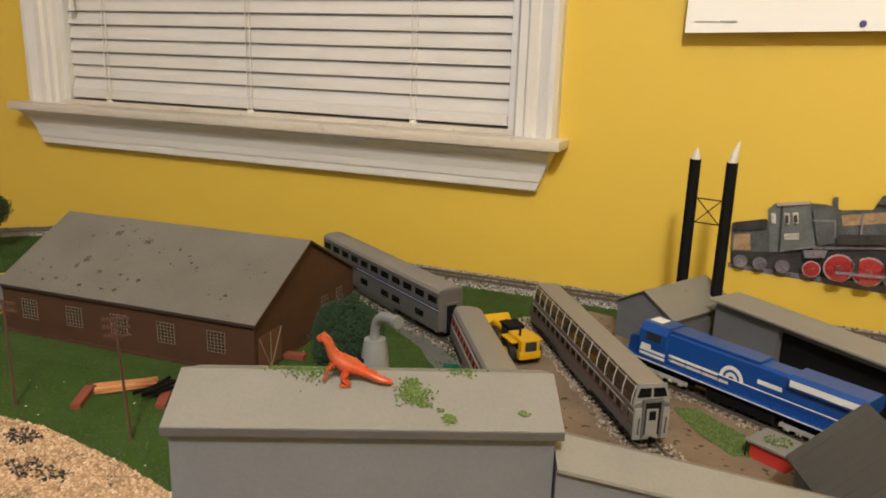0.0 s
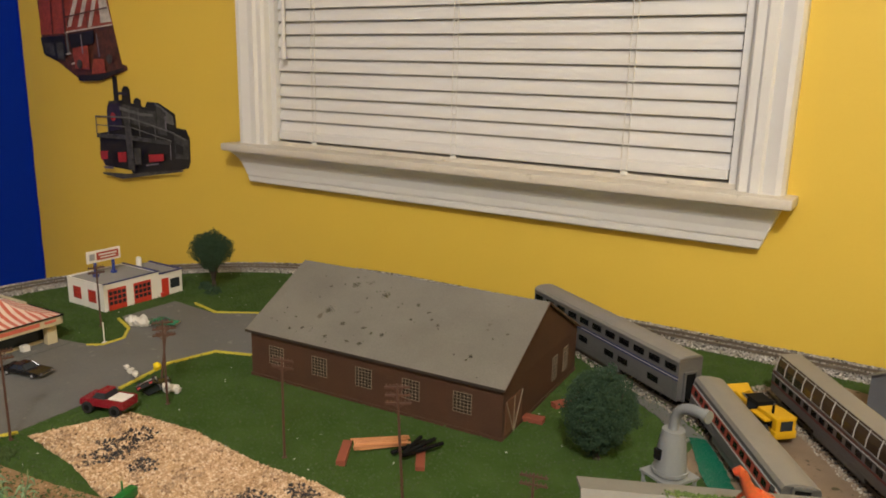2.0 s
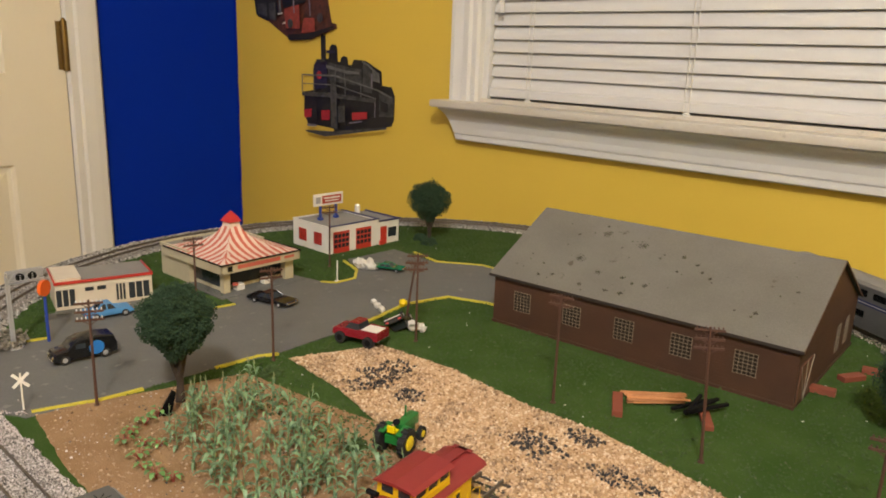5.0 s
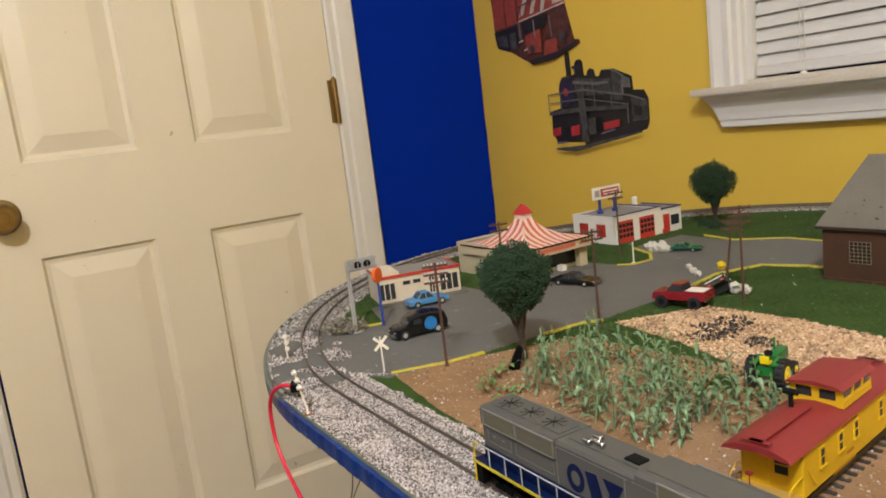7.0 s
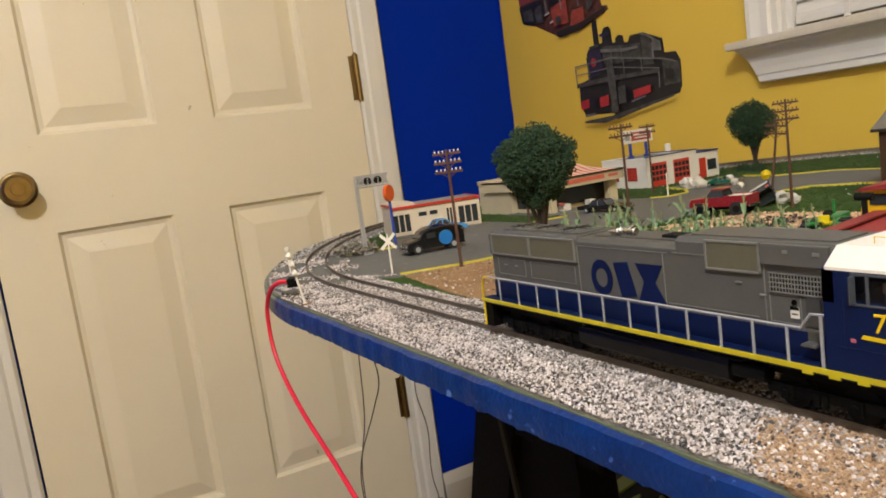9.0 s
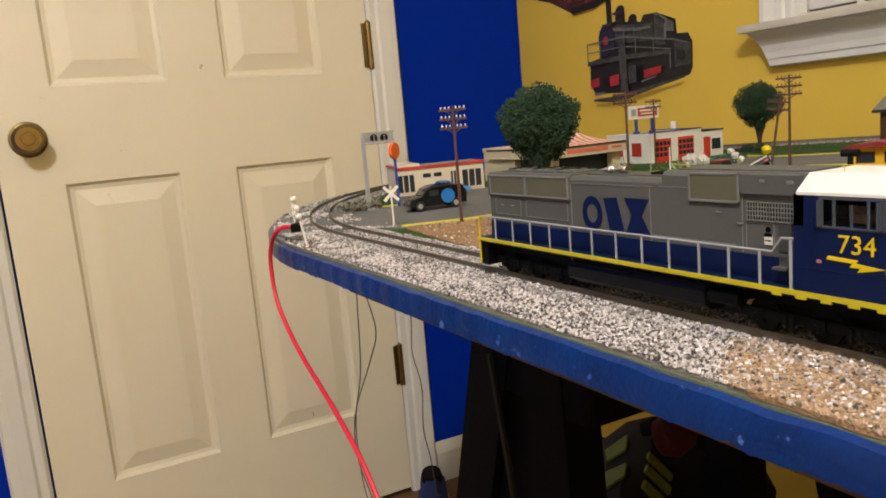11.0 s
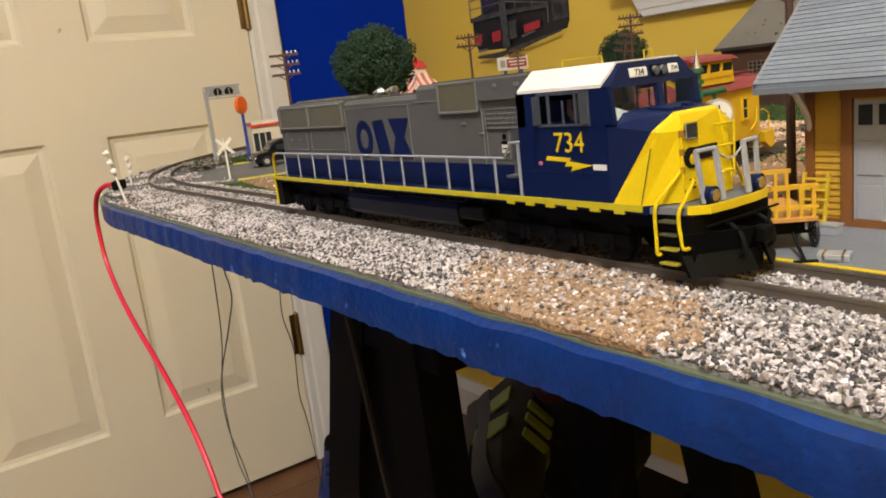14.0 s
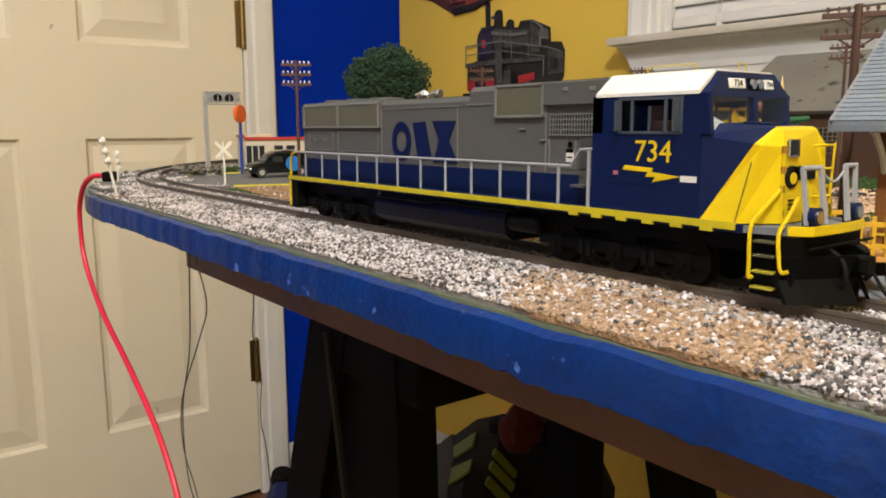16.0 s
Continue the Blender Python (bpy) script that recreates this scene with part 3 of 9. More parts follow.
    flat_shapes(t, [
        ("body", rust, [(-1.421, 1.36), (-1.421, 1.246), (-1.415, 1.151), (-1.408, 1.123), (-1.364, 1.111), (-1.279, 1.07), (-1.204, 1.073), (-1.117, 1.097), (-1.12, 1.106), (-1.135, 1.108), (-1.155, 1.184), (-1.168, 1.239), (-1.175, 1.36)]),
        ("hood", brick, [(-1.416, 1.35), (-1.416, 1.246), (-1.418, 1.168), (-1.323, 1.171), (-1.155, 1.186), (-1.172, 1.239), (-1.18, 1.35)]),
        ("stripe", white, [(-1.255, 1.29), (-1.24, 1.29), (-1.301, 1.185), (-1.316, 1.183)]),
        ("stripe", white, [(-1.225, 1.29), (-1.21, 1.29), (-1.263, 1.185), (-1.277, 1.183)]),
        ("stripe", white, [(-1.198, 1.285), (-1.186, 1.28), (-1.226, 1.185), (-1.24, 1.182)]),
        ("front", white, [(-1.199, 1.3), (-1.18, 1.3), (-1.172, 1.239), (-1.157, 1.193), (-1.194, 1.191)]),
        ("edge_line", white, [(-1.323, 1.174), (-1.155, 1.189), (-1.155, 1.186), (-1.323, 1.171)]),
        ("seam", rust, [(-1.322, 1.35), (-1.316, 1.35), (-1.318, 1.172), (-1.324, 1.172)]),
        ("seam", rust, [(-1.366, 1.35), (-1.363, 1.35), (-1.366, 1.17), (-1.369, 1.17)]),
        ("step", grey, [(-1.319, 1.171), (-1.313, 1.171), (-1.309, 1.127), (-1.318, 1.126)]),
        ("coupler", brick, [(-1.226, 1.118), (-1.189, 1.118), (-1.187, 1.09), (-1.236, 1.086)]),
        ("undercarriage", black, [(-1.414, 1.162), (-1.325, 1.166), (-1.318, 1.125), (-1.362, 1.113), (-1.406, 1.126)]),
        ("bogie", dark, [(-1.400, 1.150), (-1.365, 1.152), (-1.362, 1.122), (-1.398, 1.128)]),
        ("bogie", dark, [(-1.355, 1.150), (-1.330, 1.152), (-1.326, 1.112), (-1.352, 1.116)]),
        ("front_shade", black, [(-1.305, 1.168), (-1.215, 1.176), (-1.218, 1.150), (-1.300, 1.140)]),
        ("front_panel", brick, [(-1.295, 1.138), (-1.240, 1.146), (-1.238, 1.095), (-1.290, 1.096)]),
        ("hose", steel, [(-1.262, 1.168), (-1.259, 1.168), (-1.256, 1.128), (-1.260, 1.128)]),
        ("hose", steel, [(-1.206, 1.170), (-1.203, 1.170), (-1.198, 1.122), (-1.202, 1.122)]),
        ("step_plate", white, [(-1.318, 1.128), (-1.300, 1.130), (-1.300, 1.127), (-1.318, 1.125)]),
        ("step_plate", white, [(-1.300, 1.108), (-1.288, 1.110), (-1.288, 1.106), (-1.300, 1.104)]),
        ("buffer", dark, disc(-1.165, 1.118, 0.010, 12)), ("buffer", dark, disc(-1.270, 1.106, 0.010, 12)),
        ("railing", rust, [(-1.310, 1.205), (-1.160, 1.222), (-1.160, 1.219), (-1.310, 1.202)]),
        ("railing_post", rust, [(-1.300, 1.206), (-1.298, 1.206), (-1.298, 1.174), (-1.300, 1.174)]),
        ("railing_post", rust, [(-1.230, 1.214), (-1.228, 1.214), (-1.228, 1.180), (-1.230, 1.180)]),
        ("bumper", black, [(-1.278, 1.083), (-1.203, 1.085), (-1.117, 1.102), (-1.117, 1.097), (-1.204, 1.073), (-1.275, 1.071)])], WY)
    t = thing("wall_sticker", (0.017, 0, -0.004), 0, "grey steam engine with red wheels photo sticker", "wall sticker", "wall stickers")
    slate, pale_slate, murk, rosy = pm("slate", (0.10, 0.108, 0.112), (0.05, 0.054, 0.062)), pm("pale_slate", (0.135, 0.15, 0.148), (0.09, 0.10, 0.105)), pm("murk", (0.040, 0.036, 0.040), (0.016, 0.015, 0.018)), pm("rosy", (0.42, 0.34, 0.34), (0.30, 0.23, 0.24))
    sh = [
        ("ground", steel, [(0.364, 0.84), (0.547, 0.835), (0.63, 0.831), (0.632, 0.823), (0.548, 0.825), (0.365, 0.834)]),
        ("frame", murk, [(0.365, 0.857), (0.457, 0.872), (0.609, 0.889), (0.62, 0.831), (0.542, 0.835), (0.367, 0.839)]),
        ("tender", slate, [(0.363, 0.89), (0.403, 0.898), (0.409, 0.859), (0.365, 0.855)]),
        ("load", tan, [(0.367, 0.876), (0.385, 0.879), (0.388, 0.859), (0.368, 0.857)]),
        ("boiler", slate, [(0.445, 0.923), (0.463, 0.923), (0.479, 0.918), (0.51, 0.922), (0.514, 0.932), (0.546, 0.941), (0.598, 0.948), (0.609, 0.887), (0.457, 0.87)]),
        ("sheen", tan, [(0.479, 0.912), (0.51, 0.918), (0.6, 0.934), (0.602, 0.922), (0.482, 0.9)]),
        ("cab", pale_slate, [(0.401, 0.911), (0.408, 0.919), (0.445, 0.925), (0.459, 0.871), (0.409, 0.859)]),
        ("window", white, [(0.419, 0.909), (0.425, 0.909), (0.427, 0.896), (0.421, 0.895)]),
        ("window", white, [(0.428, 0.91), (0.434, 0.911), (0.436, 0.898), (0.43, 0.897)]),
        ("window", white, [(0.405, 0.907), (0.41, 0.907), (0.412, 0.895), (0.407, 0.895)]),
        ("number_bar", white, [(0.422, 0.884), (0.438, 0.887), (0.439, 0.879), (0.423, 0.877)]),
        ("whistle", slate, [(0.468, 0.933), (0.473, 0.933), (0.475, 0.918), (0.469, 0.918)]),
        ("running_board", steel, [(0.455, 0.873), (0.607, 0.893), (0.607, 0.889), (0.455, 0.869)]),
        ("tender_top", murk, [(0.366, 0.892), (0.401, 0.900), (0.403, 0.888), (0.366, 0.882)]),
        ("cab_gap", murk, [(0.4145, 0.920), (0.4165, 0.920), (0.4205, 0.862), (0.4185, 0.861)]),
        ("cab_roof", rosy, [(0.409, 0.9195), (0.444, 0.9255), (0.445, 0.9225), (0.411, 0.9165)]),
        ("cab_edge", steel, [(0.420, 0.864), (0.457, 0.874), (0.457, 0.872), (0.420, 0.862)]),
        ("window_recess", murk, [(0.4205, 0.907), (0.4238, 0.907), (0.4252, 0.898), (0.4222, 0.897)]),
        ("window_recess", murk, [(0.4295, 0.908), (0.4328, 0.909), (0.4345, 0.900), (0.4315, 0.899)]),
        ("firebox", slate, [(0.448, 0.918), (0.470, 0.920), (0.476, 0.880), (0.459, 0.874)]),
        ("pipe", steel, [(0.450, 0.905), (0.474, 0.907), (0.474, 0.905), (0.450, 0.903)]),
        ("pipe", steel, [(0.472, 0.907), (0.474, 0.907), (0.477, 0.886), (0.475, 0.886)]),
        ("boiler_band", steel, [(0.499, 0.917), (0.501, 0.917), (0.503, 0.882), (0.501, 0.882)]),
        ("boiler_band", steel, [(0.530, 0.924), (0.532, 0.924), (0.534, 0.884), (0.532, 0.884)]),
        ("boiler_shade", murk, [(0.478, 0.891), (0.606, 0.905), (0.607, 0.893), (0.478, 0.879)]),
        ("ash_pan", steel, [(0.445, 0.868), (0.470, 0.871), (0.468, 0.862), (0.447, 0.859)]),
        ("dome", slate, [(0.512, 0.931), (0.516, 0.940), (0.530, 0.943), (0.536, 0.930)]),
        ("bogie_wheel", steel, disc(0.378, 0.846, 0.008)), ("bogie_wheel", steel, disc(0.400, 0.846, 0.008)), ("bogie_wheel", steel, disc(0.425, 0.846, 0.008))]
    for x, z, r in ((0.456, 0.847, 0.010), (0.484, 0.853, 0.0165), (0.514, 0.853, 0.0175), (0.545, 0.853, 0.0175), (0.577, 0.853, 0.0175)):
        sh += [("rim", rosy, disc(x, z, r)), ("wheel", red, disc(x, z, r * 0.88)), ("hub", steel, disc(x, z, r * 0.22, 10))]
        for k in range(4):
            a = k * 0.7854 + 0.3
            dx, dz = math.cos(a) * r * 0.85, math.sin(a) * r * 0.85
            nx, nz = -math.sin(a) * 0.0006, math.cos(a) * 0.0006
            sh.append(("spoke", brick, [(x - dx - nx, z - dz - nz), (x + dx - nx, z + dz - nz), (x + dx + nx, z + dz + nz), (x - dx + nx, z - dz + nz)]))
    for x in (0.484, 0.514, 0.545):
        sh += [("counterweight", brick, [(x - 0.010, 0.846), (x + 0.010, 0.846), (x + 0.006, 0.840), (x - 0.006, 0.840)]), ("hanger", murk, [(x + 0.013, 0.872), (x + 0.018, 0.873), (x + 0.019, 0.852), (x + 0.015, 0.851)])]
    sh.append(("side_rod", steel, [(0.48, 0.852), (0.58, 0.855), (0.58, 0.852), (0.48, 0.849)]))
    flat_shapes(t, sh, WY)


ceiling_lamp()
six_panel_door()
window_and_blind()
calendar()
wall_stickers()

# ---- the layout table ----
CX, CY, RT = -0.377, 1.3225, 0.4315       # the loop's centre and the radius of its track
FRONT, BACK, RIGHT = 0.8470, 1.793, 0.80


def outline(off, n=40):
    """The table's edge, moved inwards by off: front right, round the left end, back right."""
    r = BACK / 2 - FRONT / 2 - off
    cy = (BACK + FRONT) / 2
    pts = [(RIGHT - off, FRONT + off)]
    pts += [(CX + r * math.cos(a), cy + r * math.sin(a)) for a in [radians(270 - 180 * i / n) for i in range(n + 1)]]
    return pts + [(RIGHT - off, BACK - off)]


table = thing("layout_table", (0, 0, 0), 0, "plywood layout table with ragged blue painted edge", "table")
part("top", B(1).extrude(outline(0.0025), 0.769, T - 0.0015, "z"), TABLE_RIM, table)
b = B(1)
xs = [RIGHT - i * 0.003 for i in range(int((RIGHT + 0.428) / 0.003) + 1)]
rings = []
for x in xs:
    w = 0.0012 * noise.noise(Vector((x * 60, 0, 0))) + 0.001 * noise.noise(Vector((x * 17, 5, 0)))
    v = 0.0008 * noise.noise(Vector((x * 90, 9, 0)))
    half = (BACK - FRONT) / 2
    y = FRONT - 0.0004 + (half - math.sqrt(half * half - (CX - x) ** 2) if x < CX else 0.0)
    u = 0.0013 * noise.noise(Vector((x * 190, 3, 0)))
    rings.append([(x, y + v, 0.7698 + w * 0.8 + u), (x, y + v - 0.0004, 0.776), (x, y + 0.0005 + v, 0.7808 + w * 0.7), (x, y + 0.0030, 0.7818 + w * 0.5), (x, y + 0.0036, 0.7688)])
part("edge_band", b.loft(rings), EDGE_BLUE, table, "ragged blue painted plywood edge", smooth=True)
b = B(1)
outer, inner = outline(0.0, 60), outline(0.0039, 60)
rings = [[(p[0], p[1], 0.7685), (p[0], p[1], 0.7805), (q[0], q[1], 0.7805), (q[0], q[1], 0.7685)] for p, q in zip(outer[1:-1], inner[1:-1])]
part("edge_band", b.loft(rings), TABLE_GREY, table, "grey painted rounded end", smooth=True)
part("back_edge", B(1).span(CX, RIGHT, BACK - 0.0039, BACK, 0.7685, 0.781), TABLE_GREY, table)
for x0, x1, y0, y1 in ((-0.655, RIGHT - 0.05, 0.985, 1.003), (-0.655, RIGHT - 0.05, 1.637, 1.655)):
    part("frame_board", B(1).span(x0, x1, y0, y1, 0.686, 0.769, bev=0.001), PINE, table, "brown stained frame board")
for x in (-0.385, 0.1, 0.6):
    part("cross_board", B(1).span(x, x + 0.018, 1.003, 1.637, 0.70, 0.769), PINE, table)


# lighter than the sawhorse plastic, so the rib paints a lit edge
lit_edge_grey = mat("lit_edge_plastic", (0.022, 0.022, 0.022), rough=0.5, spec=0.2)


def sawhorse(x, top=0.686):
    """A folding trestle: two pairs of splayed legs under a beam; the near pair has a solid web."""
    t = thing("sawhorse", (x, 1.145, FLOOR), 0, "folding black plastic sawhorse under the table", "sawhorse", "sawhorses")
    h = top - FLOOR
    part("beam", B(1).span(-0.10, 0.045, -0.13, 0.15, h - 0.05, h, bev=0.005), SAWHORSE, t)
    bar = lambda y, hi, lo: B(1).loft([[(px, y - 0.017, pz), (qx, y - 0.017, pz), (qx, y + 0.017, pz), (px, y + 0.017, pz)] for px, qx, pz in (hi, tuple((p + q) / 2 for p, q in zip(hi, lo)), lo)])
    for y, hi, lo in ((-0.115, (-0.106, -0.05, h - 0.01), (-0.334, -0.27, 0.0)), (-0.115, (-0.035, 0.016, h - 0.01), (-0.01, 0.045, 0.0)), (0.125, (-0.072, -0.028, h - 0.03), (-0.085, -0.035, 0.0)), (0.125, (0.020, 0.058, h - 0.03), (0.165, 0.235, 0.0))):
        part("leg", bar(y, hi, lo), SAWHORSE, t)
    part("web", B(1).extrude([(-0.09, h - 0.02), (0.004, h - 0.02), (0.016, 0.30), (-0.225, 0.30)], -0.122, -0.108, "y"), SAWHORSE, t)
    part("rib", B(1).rod((-0.077, -0.134, h - 0.02), (-0.004, -0.134, 0.30), 0.003, n=6), lit_edge_grey, t)


sawhorse(-0.335)
sawhorse(0.50)

# ---- the scenery on the table ----
def wobble(pts, step=0.006, amp=0.0015, seed=0.0):
    out = []
    for (ax, ay), (bx, by) in zip(pts, pts[1:] + pts[:1]):
        n = max(1, int(math.hypot(bx - ax, by - ay) / step))
        for i in range(n):
            x, y = ax + (bx - ax) * i / n, ay + (by - ay) * i / n
            v = Vector((x * 140 + seed, y * 140, seed))
            out.append((x + amp * noise.noise(v), y + amp * noise.noise(v + Vector((31, 7, 3)))))
    return out


def patch(name, pts, z, material, label, category, amp=0.0015, thick=0.0016, parent=None):
    b = B(1)
    b.extrude(wobble(pts, amp=amp, seed=len(name)), z - thick, z, "z")
    ob = part(name, b, material)
    return tagged(ob, label, category, kind="structure")


def inside(x, y, poly):
    hit = False
    for (ax, ay), (bx, by) in zip(poly, poly[1:] + poly[:1]):
        if (ay > y) != (by > y) and x < (bx - ax) * (y - ay) / (by - ay) + ax:
            hit = not hit
    return hit


ROUGH_CHIPS = ("ballast", "soil_grains", "pale_grains", "gravel", "coal_crumbs")


def grains(name, count, where, box, size, z, material, label, category, lift=0.4, rnd=None):
    """Loose grains: small uneven octahedra, many in one mesh."""
    r = rnd or random.Random(len(name) * 13 + count)
    verts, faces = [], []
    made = tries = 0
    while made < count and tries < count * 12:
        tries += 1
        x, y = r.uniform(box[0], box[1]), r.uniform(box[2], box[3])
        if not where(x, y):
            continue
        s = r.uniform(*size)
        zz = (z(x, y) if callable(z) else z) + r.uniform(-0.3, lift) * s
        a = r.uniform(0, 6.28)
        k = len(verts)
        ca, sa = math.cos(a) * s, math.sin(a) * s
        e, g = r.uniform(0.6, 1.2), r.uniform(0.5, 1.0)
        tx, ty = r.uniform(-0.5, 0.5) * s, r.uniform(-0.5, 0.5) * s
        if name in ROUGH_CHIPS:
            q = Euler((r.uniform(0, 6.28), r.uniform(0, 6.28), a)).to_matrix() * (s * 0.72)
            for sx in (-1, 1):
                for sy in (-1, 1):
                    for sz in (-1, 1):
                        v = q @ Vector((sx * (1 + r.uniform(-0.35, 0.25)), sy * e * (1 + r.uniform(-0.35, 0.25)), sz * g * (1 + r.uniform(-0.35, 0.25))))
                        verts.append((x + v.x, y + v.y, zz + v.z))
            faces += [(k, k + 1, k + 3, k + 2), (k + 4, k + 6, k + 7, k + 5), (k, k + 4, k + 5, k + 1), (k + 2, k + 3, k + 7, k + 6), (k, k + 2, k + 6, k + 4), (k + 1, k + 5, k + 7, k + 3)]
            made += 1
            continue
        verts += [(x + ca, y + sa, zz + r.uniform(-0.3, 0.3) * s), (x - sa * e, y + ca * e, zz), (x - ca, y - sa, zz + r.uniform(-0.3, 0.3) * s), (x + sa * e, y - ca * e, zz), (x + tx, y + ty, zz + s * g), (x - tx, y - ty, zz - s * g)]
        for i in range(4):
            faces += [(k + i, k + (i + 1) % 4, k + 4), (k + (i + 1) % 4, k + i, k + 5)]
        made += 1
    return loose(name, verts, faces, material, label, category)


tagged(part("ballast_bed", B(1).extrude(outline(0.0038, 60), T - 0.0014, T - 0.0006, "z"), BALLAST_BED), "grey ballast bed round the layout", "ballast", kind="structure")
tagged(part("ground", B(1).extrude(wobble(outline(0.070, 60), 0.008, 0.003), T - 0.0005, T, "z"), GRASS), "green scenic turf covering the layout", "ground", kind="structure")
ROAD_LINE = [(-0.388, 0.928), (-0.378, 1.0), (-0.376, 1.08), (-0.368, 1.132), (-0.372, 1.20), (-0.378, 1.261), (-0.392, 1.32), (-0.378, 1.375), (-0.334, 1.392), (-0.27, 1.395), (-0.27, 1.50), (-0.438, 1.506), (-0.49, 1.47), (-0.575, 1.475), (-0.575, 1.39), (-0.525, 1.365), (-0.502, 1.335), (-0.505, 1.305), (-0.555, 1.295), (-0.56, 1.19), (-0.512, 1.18), (-0.517, 1.14), (-0.605, 1.135), (-0.605, 1.02), (-0.535, 1.0), (-0.545, 0.955), (-0.56, 0.94), (-0.43, 0.912)]
SOIL_LINE = [(-0.395, 0.935), (-0.3, 0.922), (-0.2, 0.918), (-0.08, 0.914), (0.5, 0.914), (0.5, 1.0), (0.25, 1.04), (0.12, 1.085), (0.0, 1.10), (-0.1, 1.105), (-0.2, 1.112), (-0.27, 1.10), (-0.35, 1.09), (-0.368, 1.02)]
SAND_LINE = [(-0.352, 1.135), (-0.318, 1.218), (-0.237, 1.226), (-0.148, 1.217), (-0.08, 1.221), (0.01, 1.207), (0.08, 1.19), (0.16, 1.17), (0.16, 1.09), (0.0, 1.095), (-0.1, 1.098), (-0.215, 1.113), (-0.274, 1.128)]
YARD_LINE = [(0.15, 1.42), (0.30, 1.36), (0.5, 1.36), (0.72, 1.4), (0.72, 1.64), (0.40, 1.66), (0.24, 1.70), (0.17, 1.62)]
CROSS_LINE = [(-0.405, 0.918), (-0.388, 0.93), (-0.43, 0.935), (-0.56, 0.945), (-0.60, 0.935), (-0.545, 0.885), (-0.46, 0.858), (-0.405, 0.857)]
DIRT_LINE = [(-0.042, 0.878), (-0.015, 0.885), (0.010, 0.884), (0.034, 0.873), (0.042, 0.860), (0.038, 0.8500), (-0.018, 0.8500), (-0.032, 0.860)]
patch("brown_soil_field", SOIL_LINE, T + 0.0006, SOIL, "brown ploughed soil field with pale grains", "soil")
patch("brown_yard", YARD_LINE, T + 0.0006, mat("yard_dust", (0.25, 0.185, 0.128), (0.17, 0.122, 0.082), 0.95, big=22, fine=1100, amount=1.0, bump=1.0, dist=0.0012, spec=0.1, spots=(0.075, 0.065, 0.035), spot_scale=120, spot_at=0.62), "brown dirt yard under the derailed train", "soil")
patch("gravel_path", SAND_LINE, T + 0.0010, CHIPS_BASE, "tan gravel path strewn with coal crumbs", "path")
patch("road", ROAD_LINE, T + 0.0008, ROAD, "grey painted road worn pale in places", "road", amp=0.001)
patch("level_crossing", CROSS_LINE, T + 0.0012, ROAD, "grey road laid across the track", "road", amp=0.001, thick=0.003)
patch("dirt_patch", DIRT_LINE, T + 0.0004, SOIL, "bare brown dirt patch among the ballast", "soil", amp=0.003)


def kerb(pts):
    b = B(1)
    dense = wobble(pts, 0.004, 0.0007)[:-max(1, int(math.hypot(pts[-1][0] - pts[0][0], pts[-1][1] - pts[0][1]) / 0.004))] + [pts[-1]]
    rings = []
    for i, (x, y) in enumerate(dense):
        a, c = dense[max(i - 1, 0)], dense[min(i + 1, len(dense) - 1)]
        d = Vector((c[0] - a[0], c[1] - a[1])).normalized()
        nx, ny = -d.y * 0.0021, d.x * 0.0021
        rings.append([(x + nx, y + ny, T - 0.001), (x + nx * 0.8, y + ny * 0.8, T + 0.0019), (x - nx * 0.8, y - ny * 0.8, T + 0.0019), (x - nx, y - ny, T - 0.001)])
    tagged(part("kerb", b.loft(rings), KERB), "hand-painted yellow kerb along the road", "kerb", kind="structure")


for line in ([(-0.394, 0.934), (-0.380, 0.98), (-0.377, 1.012)], [(-0.376, 1.076), (-0.373, 1.118), (-0.366, 1.134)], [(-0.376, 1.245), (-0.381, 1.27), (-0.392, 1.32), (-0.378, 1.374), (-0.334, 1.391), (-0.295, 1.394)],
             [(-0.516, 1.143), (-0.511, 1.18)], [(-0.517, 1.300), (-0.502, 1.312), (-0.502, 1.34), (-0.528, 1.366), (-0.572, 1.382)], [(-0.545, 1.485), (-0.49, 1.474), (-0.438, 1.507), (-0.275, 1.503)], [(-0.552, 0.955), (-0.537, 1.0)]):
    kerb(line)


# the oval of track
def loop_point(s):
    """Point and heading at s metres from the front right end, running left along the front, round the end, and right along the back."""
    y0, y1 = CY - RT, CY + RT
    straight = RIGHT - 0.02 - CX
    arc = math.pi * RT
    if s < straight:
        return (RIGHT - 0.02 - s, y0), math.pi
    if s < straight + arc:
        a = (s - straight) / RT
        return (CX - RT * math.sin(a), CY - RT * math.cos(a)), math.pi - a
    return (CX + s - straight - arc, y1), 0.0


LENGTH = 2 * (RIGHT - 0.02 - CX) + math.pi * RT
track = thing("track", (0, 0, 0), 0, "model railway track in a single loop", "track", kind="structure")
for side in (-1, 1):
    rings = []
    n = 150
    for i in range(n + 1):
        (x, y), h = loop_point(LENGTH * i / n)
        nx, ny = -math.sin(h), math.cos(h)
        c = side * 0.0083
        rings.append([(x + nx * (c + w), y + ny * (c + w), z) for w, z in ((-0.0010, RAIL - 0.0032), (-0.0003, RAIL - 0.0026), (-0.0003, RAIL - 0.0010), (-0.0005, RAIL - 0.0008), (-0.0005, RAIL), (0.0005, RAIL), (0.0005, RAIL - 0.0008), (0.0003, RAIL - 0.0010), (0.0003, RAIL - 0.0026), (0.0010, RAIL - 0.0032))])
    part("rail", B(1).loft(rings), RAIL_STEEL, track)
tie_mesh = B().box(0, 0, 0, 2.6, 29, 1.8, bev=0.15).mesh("tie", TIE)
count, s = 0, 0.2
